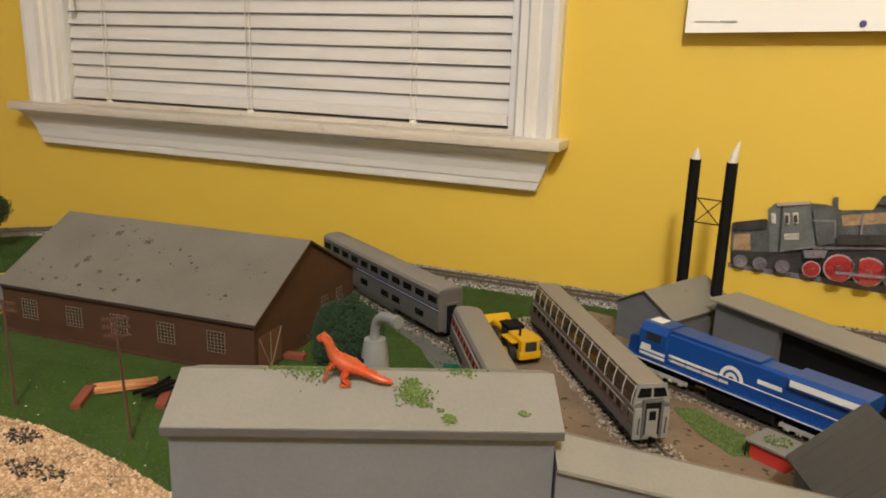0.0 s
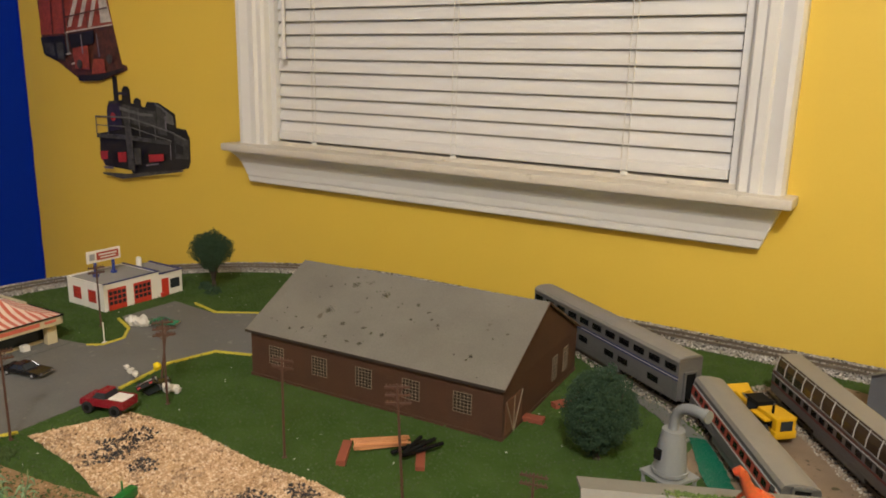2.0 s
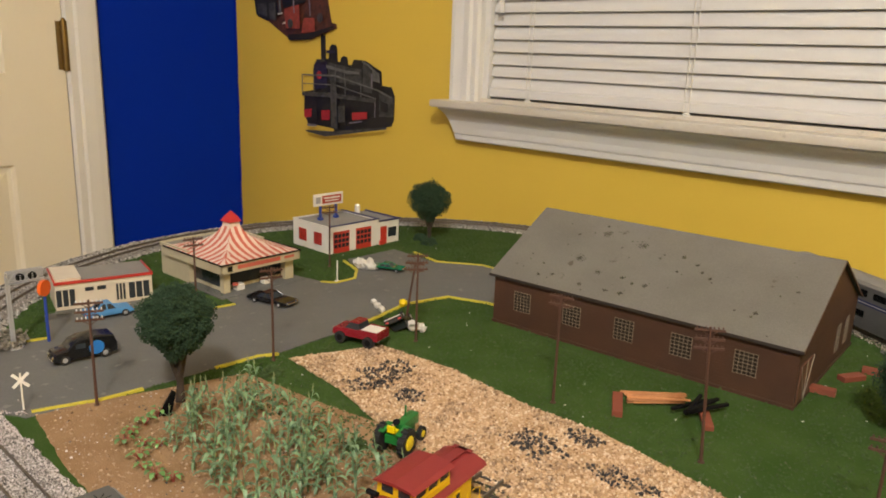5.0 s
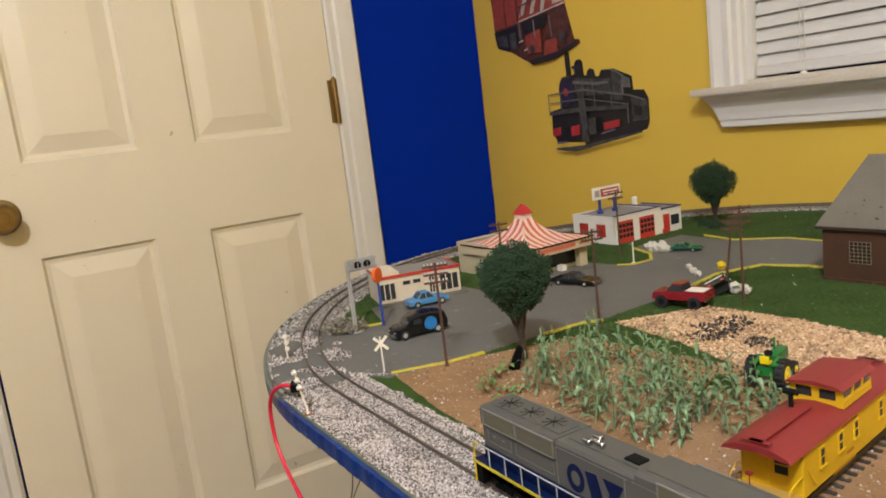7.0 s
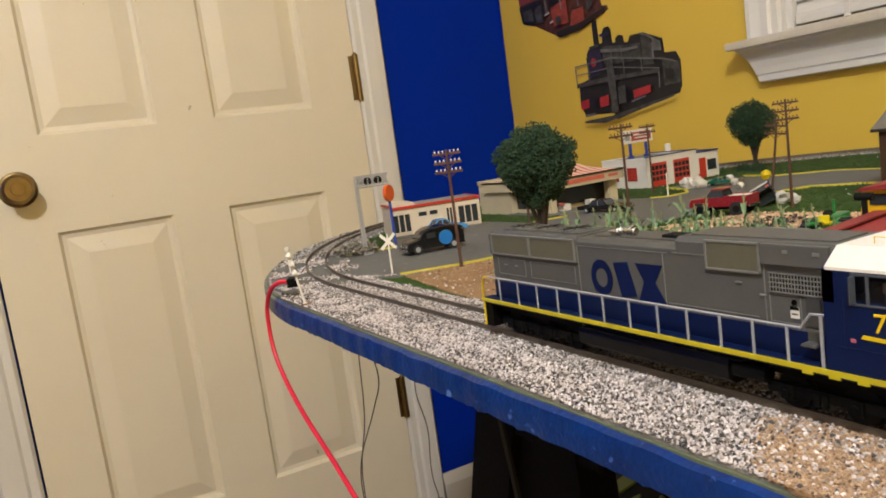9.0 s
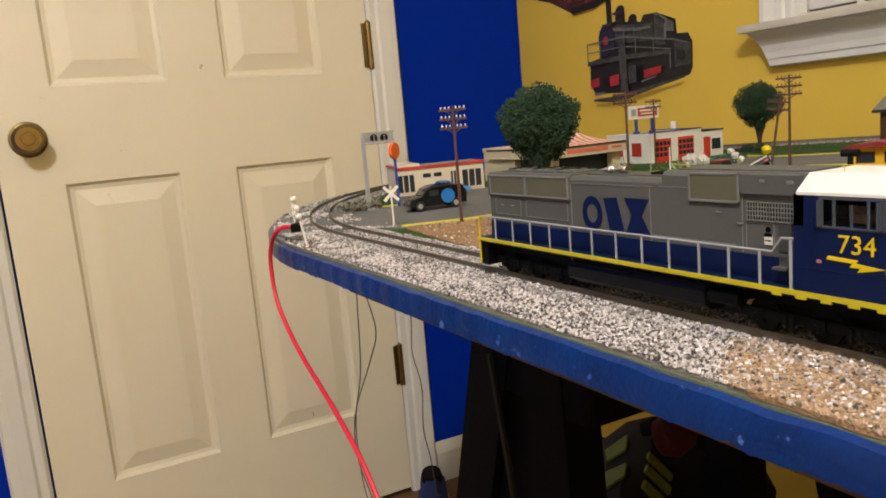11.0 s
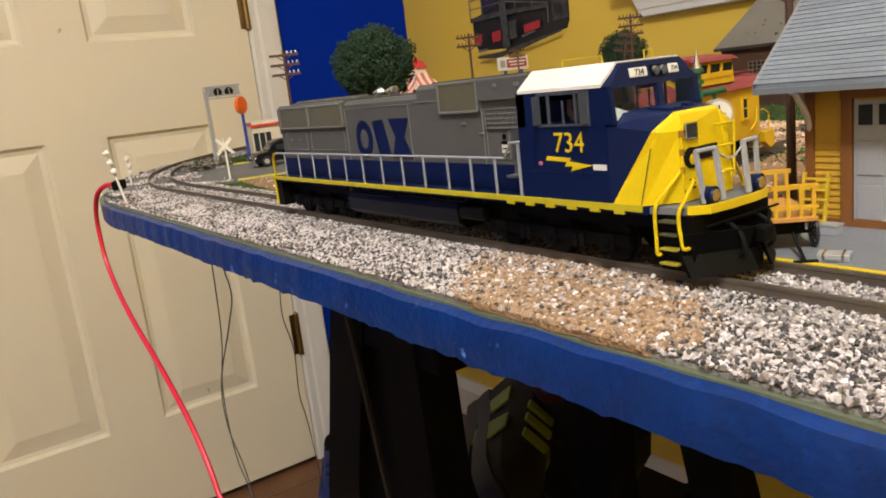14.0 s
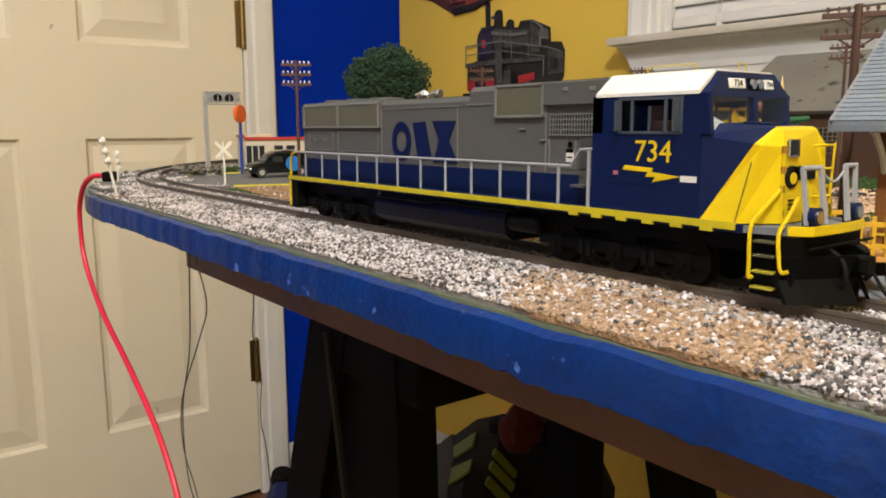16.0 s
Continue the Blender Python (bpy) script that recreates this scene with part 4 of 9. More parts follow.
while s < LENGTH and count < 290:
    (x, y), h = loop_point(s)
    o = part("tie", tie_mesh, None, track)
    o.matrix_basis = pose(x, y, RAIL - 0.0050, 0, 0, math.degrees(h) + rng.uniform(-1, 1))
    s += 0.0078
    count += 1


def spur(x, y, rz, length):
    t = thing("siding_track", (x, y, RAIL - 0.0005), rz, "short siding track on ties", "track", "siding tracks")
    for side in (-1, 1):
        part("rail", B(1).span(0, length, side * 0.0083 - 0.0007, side * 0.0083 + 0.0007, -0.0030, 0), RAIL_STEEL, t)
    k = 0.002
    while k < length:
        o = part("tie", tie_mesh, None, t)
        o.matrix_basis = pose(k, 0, -0.0038, 0, 0, rng.uniform(-1.5, 1.5))
        k += 0.0078


spur(-0.0677, 0.924, 98.8, 0.19)
spur(0.542, 1.423, 150.6, 0.29)
spur(0.378, 1.358, 123.5, 0.33)
spur(0.24, 1.40, 124, 0.22)
spur(0.150, 1.521, 147, 0.34)



def in_dirt(x, y):
    """Inside the dirt patch, with a ragged edge where soil and stones mix."""
    v = Vector((x * 900, y * 900, 2))
    return inside(x + 0.009 * noise.noise(v), y + 0.006 * noise.noise(v + Vector((7, 31, 3))), DIRT_LINE)


on_front = lambda x, y: not in_dirt(x, y) and not inside(x, y, CROSS_LINE) and y < (0.917 + 0.004 * noise.noise(Vector((x * 70, 0, 0))) if x < 0.004 else 0.9066)
bed_z = lambda x, y: T + 0.0003 + 0.0018 * min(1.0, max(0.0, (0.031 - abs(y - CY + RT)) / 0.014))
grains("ballast", 78000, on_front, (-0.41, 0.30, 0.8502, 0.925), (0.0003, 0.0007), bed_z, BALLAST, "white and grey speckled ballast stones", "ballast")
DARK_STONE = pick("dark_ballast_chips", [(0.5, (0.06, 0.055, 0.055)), (0.3, (0.13, 0.115, 0.105)), (0.2, (0.22, 0.19, 0.165))], 0.9)
grains("ballast", 4800, lambda x, y: on_front(x, y) and noise.noise(Vector((x * 55, y * 90, 8))) + 0.35 * noise.noise(Vector((x * 260, y * 260, 3))) + (0.25 if y < 0.862 else 0.0) > 0.12, (-0.41, 0.30, 0.8502, 0.917), (0.0003, 0.0007), lambda x, y: bed_z(x, y) + 0.0004, DARK_STONE, "dark stones scattered in clumps through the ballast", "ballast")
on_bed = lambda x, y: abs(y - (CY - RT)) < 0.0195 and (x < 0.004 or y < 0.9066) and not inside(x, y, CROSS_LINE) and abs(abs(y - (CY - RT)) - 0.0083) > 0.0009
tagged(part("roadbed", B(1).extrude([(CY - RT - 0.033, T - 0.001), (CY - RT - 0.017, T + 0.0018), (CY - RT + 0.017, T + 0.0018), (CY - RT + 0.027, T - 0.001)], -0.395, RIGHT - 0.03, "x"), BALLAST_BED), "raised stone bed under the front track", "ballast", kind="structure")
grains("ballast", 21000, on_bed, (-0.405, 0.30, 0.870, 0.912), (0.0004, 0.0008), T + 0.0022, BALLAST_TRACK, "grey ballast stones packed between the ties", "ballast")
on_curve = lambda x, y: x < CX - 0.02 and abs(math.hypot(x - CX, y - CY) - RT) < 0.019 and not inside(x, y, CROSS_LINE)
arc = []
for k in range(61):
    a = radians(270 - 3 * k - 2)
    arc.append([(CX + d * math.cos(a), CY + d * math.sin(a), z) for d, z in ((RT - 0.024, T - 0.001), (RT - 0.016, T + 0.0016), (RT + 0.016, T + 0.0016), (RT + 0.024, T - 0.001))])
keep = [not inside(CX + RT * math.cos(radians(268 - 3 * k)), CY + RT * math.sin(radians(268 - 3 * k)), CROSS_LINE) for k in range(61)]
run = []
for k in range(61):
    if keep[k]:
        run.append(arc[k])
    if (not keep[k] or k == 60) and len(run) > 1:
        tagged(part("roadbed", B(1).loft(run), BALLAST_BED), "raised stone bed under the curved track", "ballast", kind="structure")
    if not keep[k]:
        run = []
grains("ballast", 15000, on_curve, (-0.84, -0.39, 0.87, 1.78), (0.0004, 0.0009), T + 0.0020, BALLAST_TRACK, "dusty grey ballast packed round the curve", "ballast")
outer_ring, inner_ring = outline(0.006, 60), outline(0.072, 60)
on_ring = lambda x, y: inside(x, y, outer_ring) and not inside(x, y, inner_ring) and not inside(x, y, CROSS_LINE) and not (y < 0.93 and x > -0.41)
grains("ballast", 19000, on_ring, (-0.86, 0.62, 0.85, 1.795), (0.0009, 0.0018), T - 0.0004, BALLAST_FAR, "grey and black speckled ballast stones", "ballast")
grains("ballast", 1900, lambda x, y: inside(x, y, CROSS_LINE) and abs(math.hypot(x - CX, y - CY) - RT) < 0.05 and noise.noise(Vector((x * 45, y * 45, 6))) > 0.05, (min(p[0] for p in CROSS_LINE), max(p[0] for p in CROSS_LINE), min(p[1] for p in CROSS_LINE), max(p[1] for p in CROSS_LINE)), (0.0004, 0.0009), T + 0.0017, BALLAST, "stray ballast stones on the crossing", "ballast")
grains("soil_grains", 11000, in_dirt, (-0.06, 0.065, 0.850, 0.890), (0.00035, 0.0008), bed_z, SOIL_GRAIN, "loose brown soil grains", "soil")
grains("soil_grains", 4200, lambda x, y: inside(x, y, SOIL_LINE), (-0.40, 0.2, 0.913, 1.112), (0.0004, 0.0012), T + 0.0005, SOIL_GRAIN, "loose brown soil grains on the field", "soil")
grains("pale_grains", 500, lambda x, y: inside(x, y, SOIL_LINE) and noise.noise(Vector((x * 30, y * 30, 4))) > 0.05, (-0.40, 0.2, 0.913, 1.06), (0.0005, 0.001), T + 0.0006, BALLAST, "stray pale ballast grains on the soil", "ballast")
grains("pale_grains", 620, in_dirt, (-0.06, 0.065, 0.853, 0.887), (0.0004, 0.0008), lambda x, y: bed_z(x, y) + 0.0004, BALLAST, "stray pale ballast grains on the dirt", "ballast")
grains("gravel", 14000, lambda x, y: inside(x, y, SAND_LINE), (-0.36, 0.16, 1.085, 1.23), (0.0006, 0.0015), T + 0.0009, CHIPS, "tan gravel chips on the path", "gravel")
COAL_HEAPS = [(-0.268, 1.167, 0.020, 0.038), (-0.222, 1.160, 0.015, 0.013), (-0.106, 1.170, 0.024, 0.018), (-0.085, 1.203, 0.016, 0.010), (-0.038, 1.172, 0.030, 0.012)]
heap = lambda x, y: min(((x - cx) / rx) ** 2 + ((y - cy) / ry) ** 2 for cx, cy, rx, ry in COAL_HEAPS)
coal_at = lambda x, y: inside(x, y, SAND_LINE) and heap(x, y) < 0.8 + 0.9 * noise.noise(Vector((x * 70, y * 70, 2))) + 0.9 * noise.noise(Vector((x * 220, y * 220, 7)))
grains("coal_crumbs", 1000, coal_at, (-0.34, 0.15, 1.09, 1.22), (0.0006, 0.0016), T + 0.0018, COAL, "black coal crumbs on the gravel path", "coal")
dust_at = lambda x, y: inside(x, y, SAND_LINE) and noise.noise(Vector((x * 30, y * 34, 12))) > 0.12 and noise.noise(Vector((x * 150, y * 150, 4))) > -0.1
grains("soil_grains", 2600, dust_at, (-0.36, 0.16, 1.085, 1.23), (0.0006, 0.0013), T + 0.0016, SOIL_GRAIN, "brown soil worn into the gravel path", "soil")
NOT_GRASS = [ROAD_LINE, SOIL_LINE, SAND_LINE, YARD_LINE]
grass_line = outline(0.074, 60)
on_grass = lambda x, y: inside(x, y, grass_line) and not any(inside(x, y, p) for p in NOT_GRASS)
grains("turf", 34000, on_grass, (-0.80, 0.45, 0.93, 1.72), (0.0005, 0.0014), T + 0.0002, TUFT, "green foam turf crumbs", "turf", lift=0.9)
grains("field_weeds", 1500, lambda x, y: inside(x, y, SOIL_LINE) and y > 1.06 + 0.02 * noise.noise(Vector((x * 25, 1, 1))), (-0.37, 0.12, 1.03, 1.11), (0.0006, 0.0014), T + 0.0007, TUFT, "sparse green weeds at the field's edge", "turf", lift=0.9)


# ---- planting ----
FOLIAGE = pick("tree_foliage", [(0.4, (0.019, 0.046, 0.021)), (0.3, (0.023, 0.053, 0.024)), (0.2, (0.028, 0.060, 0.027)), (0.1, (0.014, 0.036, 0.017))], 0.95)
BARK = mat("tree_bark", (0.045, 0.03, 0.02), (0.025, 0.018, 0.012), 0.9, big=120, fine=1200, amount=0.9, bump=0.6)


def tree(x, y, base_h, rx, rz, label, seed, n=2300):
    """A bare trunk of base_h with limbs, under an uneven crown of foliage clumps; sizes in metres."""
    r = random.Random(seed)
    t = thing("tree", (x, y, T), r.uniform(0, 360), label, "tree", "layout trees")
    b = B(1)
    cz = base_h + rz * 0.95
    b.rod((0, 0, -0.001), (0.001, 0, base_h * 0.5), 0.0042, 0.0026, 8).rod((0.001, 0, base_h * 0.5), (0, 0.001, base_h * 1.05), 0.0026, 0.002, 8)
    for k in range(5):
        a = k * 1.2566
        b.rod((0, 0, -0.0005), (math.cos(a) * 0.006, math.sin(a) * 0.006, -0.0005), 0.0016, 0.0004, 6)
    for k in range(9):
        a = k * 2.4
        e = Vector((math.cos(a) * rx * r.uniform(0.4, 0.75), math.sin(a) * rx * r.uniform(0.4, 0.75), cz + r.uniform(-0.3, 0.6) * rz))
        m = Vector((e.x * 0.45, e.y * 0.45, base_h + (e.z - base_h) * 0.35))
        w = 0.0021 if k < 4 else 0.0013
        b.rod((0, 0, base_h * (0.42 + 0.06 * k if k < 4 else r.uniform(0.65, 1.0))), m, w, w * 0.7, 6).rod(m, e, w * 0.7, 0.0004, 5)
    part("trunk", b, BARK, t)
    verts, faces = [], []
    for k in range(n + 260):
        d = Vector((r.gauss(0, 1), r.gauss(0, 1), r.gauss(0, 1))).normalized()
        bulge = 0.89 + 0.22 * noise.noise(d * 2.1 + Vector((seed, 0, 0))) + 0.13 * noise.noise(d * 5.5 + Vector((0, seed, 0)))
        u = r.uniform(0.45, 1.0) ** 0.4 * bulge
        if noise.noise(d * 3.3 + Vector((seed, 5, 1))) > 0.42 and r.random() < 0.35:
            continue
        foot = 1.0 if d.z > -0.1 else 1.0 + 0.32 * (d.z + 0.1)
        p = Vector((d.x * rx * u * foot, d.y * rx * u * foot, cz + d.z * rz * u))
        s = r.uniform(0.0004, 0.0010)
        if k >= n:
            # dense foam in the heart of the crown
            p = Vector((0, 0, cz)) + (p - Vector((0, 0, cz))) * r.uniform(0.35, 0.74)
            s = rx * r.uniform(0.10, 0.17)
        k0 = len(verts)
        for v in ((1, 0, 0), (-1, 0, 0), (0, 1, 0), (0, -1, 0), (0, 0, 1), (0, 0, -1)):
            verts.append(tuple(p + Vector(v) * s * r.uniform(0.5, 1.3) + Vector((r.uniform(-0.3, 0.3), r.uniform(-0.3, 0.3), r.uniform(-0.3, 0.3))) * s))
        for f in ((0, 2, 4), (2, 1, 4), (1, 3, 4), (3, 0, 4), (2, 0, 5), (1, 2, 5), (3, 1, 5), (0, 3, 5)):
            faces.append(tuple(k0 + i for i in f))
    me = bpy.data.meshes.new("crown")
    me.from_pydata(verts, [], faces)
    me.materials.append(FOLIAGE)
    part("crown", me, None, t)


tree(-0.338, 1.023, 0.0367, 0.0325, 0.0310, "dark green round model tree by the field", 3, 15000)
tree(-0.576, 1.546, 0.030, 0.034, 0.033, "dark green model tree by the back track", 8, 11000)
tree(0.088, 1.392, 0.004, 0.036, 0.043, "dense dark green model tree by the brick shed", 12, 15000)


def bushes():
    for x, y, s, sd in ((-0.333, 1.103, 0.0105, 1), (-0.565, 1.535, 0.014, 2), (-0.595, 1.545, 0.012, 3), (-0.19, 1.075, 0.009, 4)):
        r = random.Random(sd)
        verts, faces = [], []
        for k in range(420):
            d = Vector((r.gauss(0, 1), r.gauss(0, 1), abs(r.gauss(0, 1)))).normalized()
            u = r.uniform(0.5, 1) * (0.9 + 0.25 * noise.noise(d * 2 + Vector((sd, 0, 0))))
            p = Vector((x + d.x * s * u, y + d.y * s * u, T + d.z * s * 0.9 * u))
            q = r.uniform(0.0006, 0.0015)
            k0 = len(verts)
            for v in ((1, 0, 0), (-1, 0, 0), (0, 1, 0), (0, -1, 0), (0, 0, 1), (0, 0, -1)):
                verts.append(tuple(p + Vector(v) * q * r.uniform(0.5, 1.4)))
            for f in ((0, 2, 4), (2, 1, 4), (1, 3, 4), (3, 0, 4), (2, 0, 5), (1, 2, 5), (3, 1, 5), (0, 3, 5)):
                faces.append(tuple(k0 + i for i in f))
        loose("bush", verts, faces, TUFT if sd in (1, 4) else FOLIAGE, "small green foam bush on the turf", "bush", kind="")


bushes()
o = tagged(part("black_wedge", B().extrude([(-5, 0), (5, 0), (9, 17), (6, 19)], -2.5, 2.5, "y"), SAWHORSE), "small black plastic wedge leaning by the tree", "wedge")
o.matrix_basis = pose(-0.325, 1.003, T, 0, 0, 60)
CORN_LEAF = mat("corn_leaf_plastic", (0.10, 0.185, 0.085), (0.20, 0.29, 0.165), 0.5, big=60, fine=500, amount=0.9, per_object=0.3)
CORN_TASSEL = mat("corn_tassel", (0.24, 0.27, 0.13), (0.18, 0.22, 0.10), 0.7)
BEET_STEM = mat("beet_stem", (0.30, 0.05, 0.035), rough=0.6)
BEET_LEAF = mat("beet_leaf", (0.14, 0.28, 0.08), (0.08, 0.18, 0.05), 0.5, per_object=0.3)


def blade(base, a, reach, rise, droop, w):
    """A folded, arching leaf with thickness, in millimetres."""
    ca, sa = math.cos(a), math.sin(a)
    rings = []
    for i in range(6):
        u = i / 5
        d, z = reach * u, base[2] + rise * math.sin(u * 2.2) - droop * u * u
        ww = w * (0.35 + 1.3 * u * (1.25 - u) ** 1.2) * (1 - u ** 6 * 0.9)
        x, y = base[0] + ca * d, base[1] + sa * d
        rings.append([(x - sa * ww, y + ca * ww, z + 0.35), (x, y, z), (x + sa * ww, y - ca * ww, z + 0.35), (x, y, z + 0.14)])
    return B().loft(rings)


def corn_plant(seed, h):
    r = random.Random(seed)
    t = thing("corn_plant", (0, 0, 0), 0, "green plastic corn plant with arching leaves", "corn plant", "corn field")
    part("stalk", B().rod((0, 0, -0.5), (0, 0, h * 0.55), 0.55, 0.45, 6).rod((0, 0, h * 0.55), (r.uniform(-1, 1), r.uniform(-1, 1), h), 0.45, 0.3, 6), CORN_LEAF, t)
    for k in range(9):
        z = h * (0.10 + 0.090 * k)
        part("leaf", blade((0, 0, z), k * 2.6 + r.uniform(-0.5, 0.5), r.uniform(7, 12) * (1.1 - 0.05 * k), r.uniform(3, 6), r.uniform(2, 7), r.uniform(1.2, 1.9)), CORN_LEAF, t)
    part("tassel", B().rod((0, 0, h - 1), (0, 0, h + 4.5), 0.45, 0.2, 5).rod((0, 0, h), (1.0, 0.4, h + 3.2), 0.3, 0.12, 4).rod((0, 0, h), (-0.8, 0.7, h + 3), 0.3, 0.12, 4), CORN_TASSEL, t)
    return t


kinds = [corn_plant(k, 28 + 2.4 * (k % 3)) for k in range(4)]
spots = []
for row in range(7):
    for col in range(17):
        x, y = -0.325 + col * 0.011 + rng.uniform(-0.004, 0.004) + row * 0.004, 0.986 + row * 0.0135 + rng.uniform(-0.003, 0.003) - col * 0.0006
        if (x < -0.30 and row < 2) or rng.random() < 0.26:
            continue
        spots.append((x, y))
for i, (x, y) in enumerate(spots):
    m = pose(x, y, T, rng.uniform(-9, 9), rng.uniform(-9, 9), rng.uniform(0, 360)) @ Matrix.Scale(rng.uniform(0.8, 1.15), 4)
    if i < 4:
        kinds[i].matrix_basis = m
    else:
        o = copy_thing(kinds[i % 4], m)
        o.matrix_basis = m


def beet_plant(x, y, seed, s=1.0):
    r = random.Random(seed)
    t = thing("beet_plant", (x, y, T), r.uniform(0, 360), "leafy green plant with red stems", "beet plant", "beet row")
    for k in range(6):
        a = k * 1.05 + r.uniform(-0.3, 0.3)
        e = (math.cos(a) * 3.2 * s, math.sin(a) * 3.2 * s, r.uniform(4, 7) * s)
        part("stem", B().tube([(0, 0, -0.3), (e[0] * 0.4, e[1] * 0.4, e[2] * 0.7), e], 0.3, 5), BEET_STEM, t)
        part("leaf", blade(e, a, r.uniform(3.5, 5.5) * s, 1.2, 2.5, 1.9 * s), BEET_LEAF, t)


for i, (x, y) in enumerate(((-0.318, 0.985), (-0.312, 0.972), (-0.302, 0.962), (-0.290, 0.970), (-0.276, 0.960), (-0.262, 0.956), (-0.247, 0.957), (-0.236, 0.963), (-0.325, 0.998), (-0.283, 0.978))):
    beet_plant(x, y, i + 40, 0.9 if i % 2 else 1.15)

# ---- utility poles ----
POLE = mat("brown_pole_plastic", (0.085, 0.037, 0.023), (0.06, 0.027, 0.017), 0.6, big=80, fine=900)
GLASS_KNOB = mat("insulator_plastic", (0.75, 0.76, 0.78), rough=0.15, bump=0)


def utility_pole(x, y, rz, h, arms=2, lean=0.0, leany=0.0, white=False, thick=1.0):
    t = thing("utility_pole", (x, y, T), rz, "brown model utility pole with crossarms" if not white else "brown model pole with white insulators", "utility pole", "utility poles", rx=leany, ry=lean)
    part("post", B().rod((0, 0, -1), (0, 0, h), 1.25 * thick, 0.9 * thick, 9).rod((0, 0, -0.5), (0, 0, 1.0), 2.6, 2.2, 10), POLE, t, smooth=True)
    for k in range(arms):
        z = h - 3 - k * 6.5
        arm = part("crossarm", B().box(0, 1.1 * thick, z, 20, 1.4, 1.7, bev=0.2).rod((-6, 1.1, z), (0, 1.0, z - 4), 0.35, n=5).rod((6, 1.1, z), (0, 1.0, z - 4), 0.35, n=5), POLE, t)
        for i in range(6):
            xx = (-8.4, -5.4, -2.6, 2.6, 5.4, 8.4)[i]
            part("insulator", B().rod((xx, 1.1, z + 0.6), (xx, 1.1, z + 1.4), 0.3, n=6).rod((xx, 1.1, z + 1.4), (xx, 1.1, z + 2.6), 0.62, 0.45, 7), GLASS_KNOB if white else POLE, arm)


utility_pole(-0.374, 0.974, 65, 85, 3, white=True)
utility_pole(-0.358, 1.123, 72, 86, 2)
utility_pole(-0.306, 1.250, 52, 88, 3)
utility_pole(-0.340, 1.268, 60, 70, 2, lean=8)
utility_pole(-0.137, 1.238, 15, 92, 2)
utility_pole(-0.011, 1.237, 28, 100, 3, lean=-3)
utility_pole(0.097, 1.240, 15, 60, 2)
utility_pole(-0.520, 1.140, 75, 80, 2)
utility_pole(-0.565, 1.352, 70, 80, 2)
utility_pole(-0.013, 0.985, 30, 77, 2, thick=1.3)

# ---- the blue and yellow diesel in front ----
def paint(name, c, rough=0.4, c2=None, **k):
    k.setdefault("big", 60)
    k.setdefault("fine", 1400)
    k.setdefault("amount", 0.5)
    k.setdefault("bump", 0.06)
    return mat(name, c, c2 or tuple(v * 0.85 for v in c), rough, **k)


LOCO_GREY = paint("loco_grey_paint", (0.090, 0.089, 0.084), 0.5, spec=0.25)
LOCO_BLUE = paint("loco_blue_paint", (0.0026, 0.0088, 0.050), 0.40, spec=0.25)
LOCO_YELLOW = paint("loco_yellow_paint", (0.66, 0.48, 0.0), 0.38, spec=0.25)
BLACK = paint("black_underframe", (0.0025, 0.0025, 0.0025), 0.6, spec=0.08)
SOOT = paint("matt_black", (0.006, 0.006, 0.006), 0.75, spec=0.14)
SILVER = paint("silver_plastic", (0.42, 0.42, 0.43), 0.35, metal=0.3)
RAILING = paint("grey_railing", (0.33, 0.34, 0.37), 0.4)
WHITE = paint("white_model_paint", (0.74, 0.72, 0.67), 0.45)
GLASS = mat("model_glazing", (0.03, 0.035, 0.04), rough=0.08, bump=0)
GRILLE = paint("olive_grille", (0.10, 0.095, 0.06), 0.6)
CHROME = mat("bright_metal", (0.65, 0.65, 0.66), rough=0.18, metal=1.0, bump=0)


def bogie(t, x, axles, span, width, r, material, frame_z=6.0):
    p = part("truck", B().span(x - span, x + span, -width * 0.55, width * 0.55, frame_z - 1, frame_z + 2.5), BLACK, t)
    for s in (-1, 1):
        b = B()
        b.box(x, s * width, frame_z, 2 * span + 6, 1.6, 3.2, bev=0.4)
        n = axles - 1
        for i in range(axles):
            xx = x - span * 0.85 + 1.7 * span * i / n
            b.box(xx, s * (width + 0.7), frame_z - 0.6, 4.2, 1.6, 4.4, bev=0.3).rod((xx, s * (width + 1.2), frame_z - 0.8), (xx, s * (width + 2.2), frame_z - 0.8), 1.3, 1.1, 8)
            if i < n:
                xm = xx + 0.85 * span / n
                b.rod((xm - 1, s * (width + 0.9), frame_z - 2.6), (xm - 1, s * (width + 0.9), frame_z + 0.8), 0.9, n=7).rod((xm + 1.4, s * (width + 0.9), frame_z - 2.6), (xm + 1.4, s * (width + 0.9), frame_z + 0.8), 0.9, n=7)
        part("sideframe", b, material, p)
    for i in range(axles):
        xx = x - span * 0.85 + 1.7 * span * i / (axles - 1)
        for s in (-1, 1):
            part("wheel", B().rod((xx, s * 7.2, r), (xx, s * 8.9, r), r, r, 18).rod((xx, s * 6.6, r), (xx, s * 7.2, r), r + 0.7, r + 0.6, 18).rod((xx, s * 8.9, r), (xx, s * 9.3, r), r * 0.35, r * 0.3, 10), SOOT, p, smooth=True)
        part("axle", B().rod((xx, -7, r), (xx, 7, r), 1.0, n=8), SOOT, p)
    return p


def coupler(t, x, d, z=7.0):
    part("coupler", B().box(x - d * 3, 0, z, 7, 2.4, 2.2, bev=0.3).box(x + d * 1.0, 0.6, z, 3.4, 3.6, 3.4, bev=0.6).box(x + d * 2.0, -1.4, z, 2.0, 1.2, 3.0, bev=0.3).rod((x - d, 0, z - 1), (x + d, 0.5, z - 4.5), 0.4, n=5), BLACK, t)


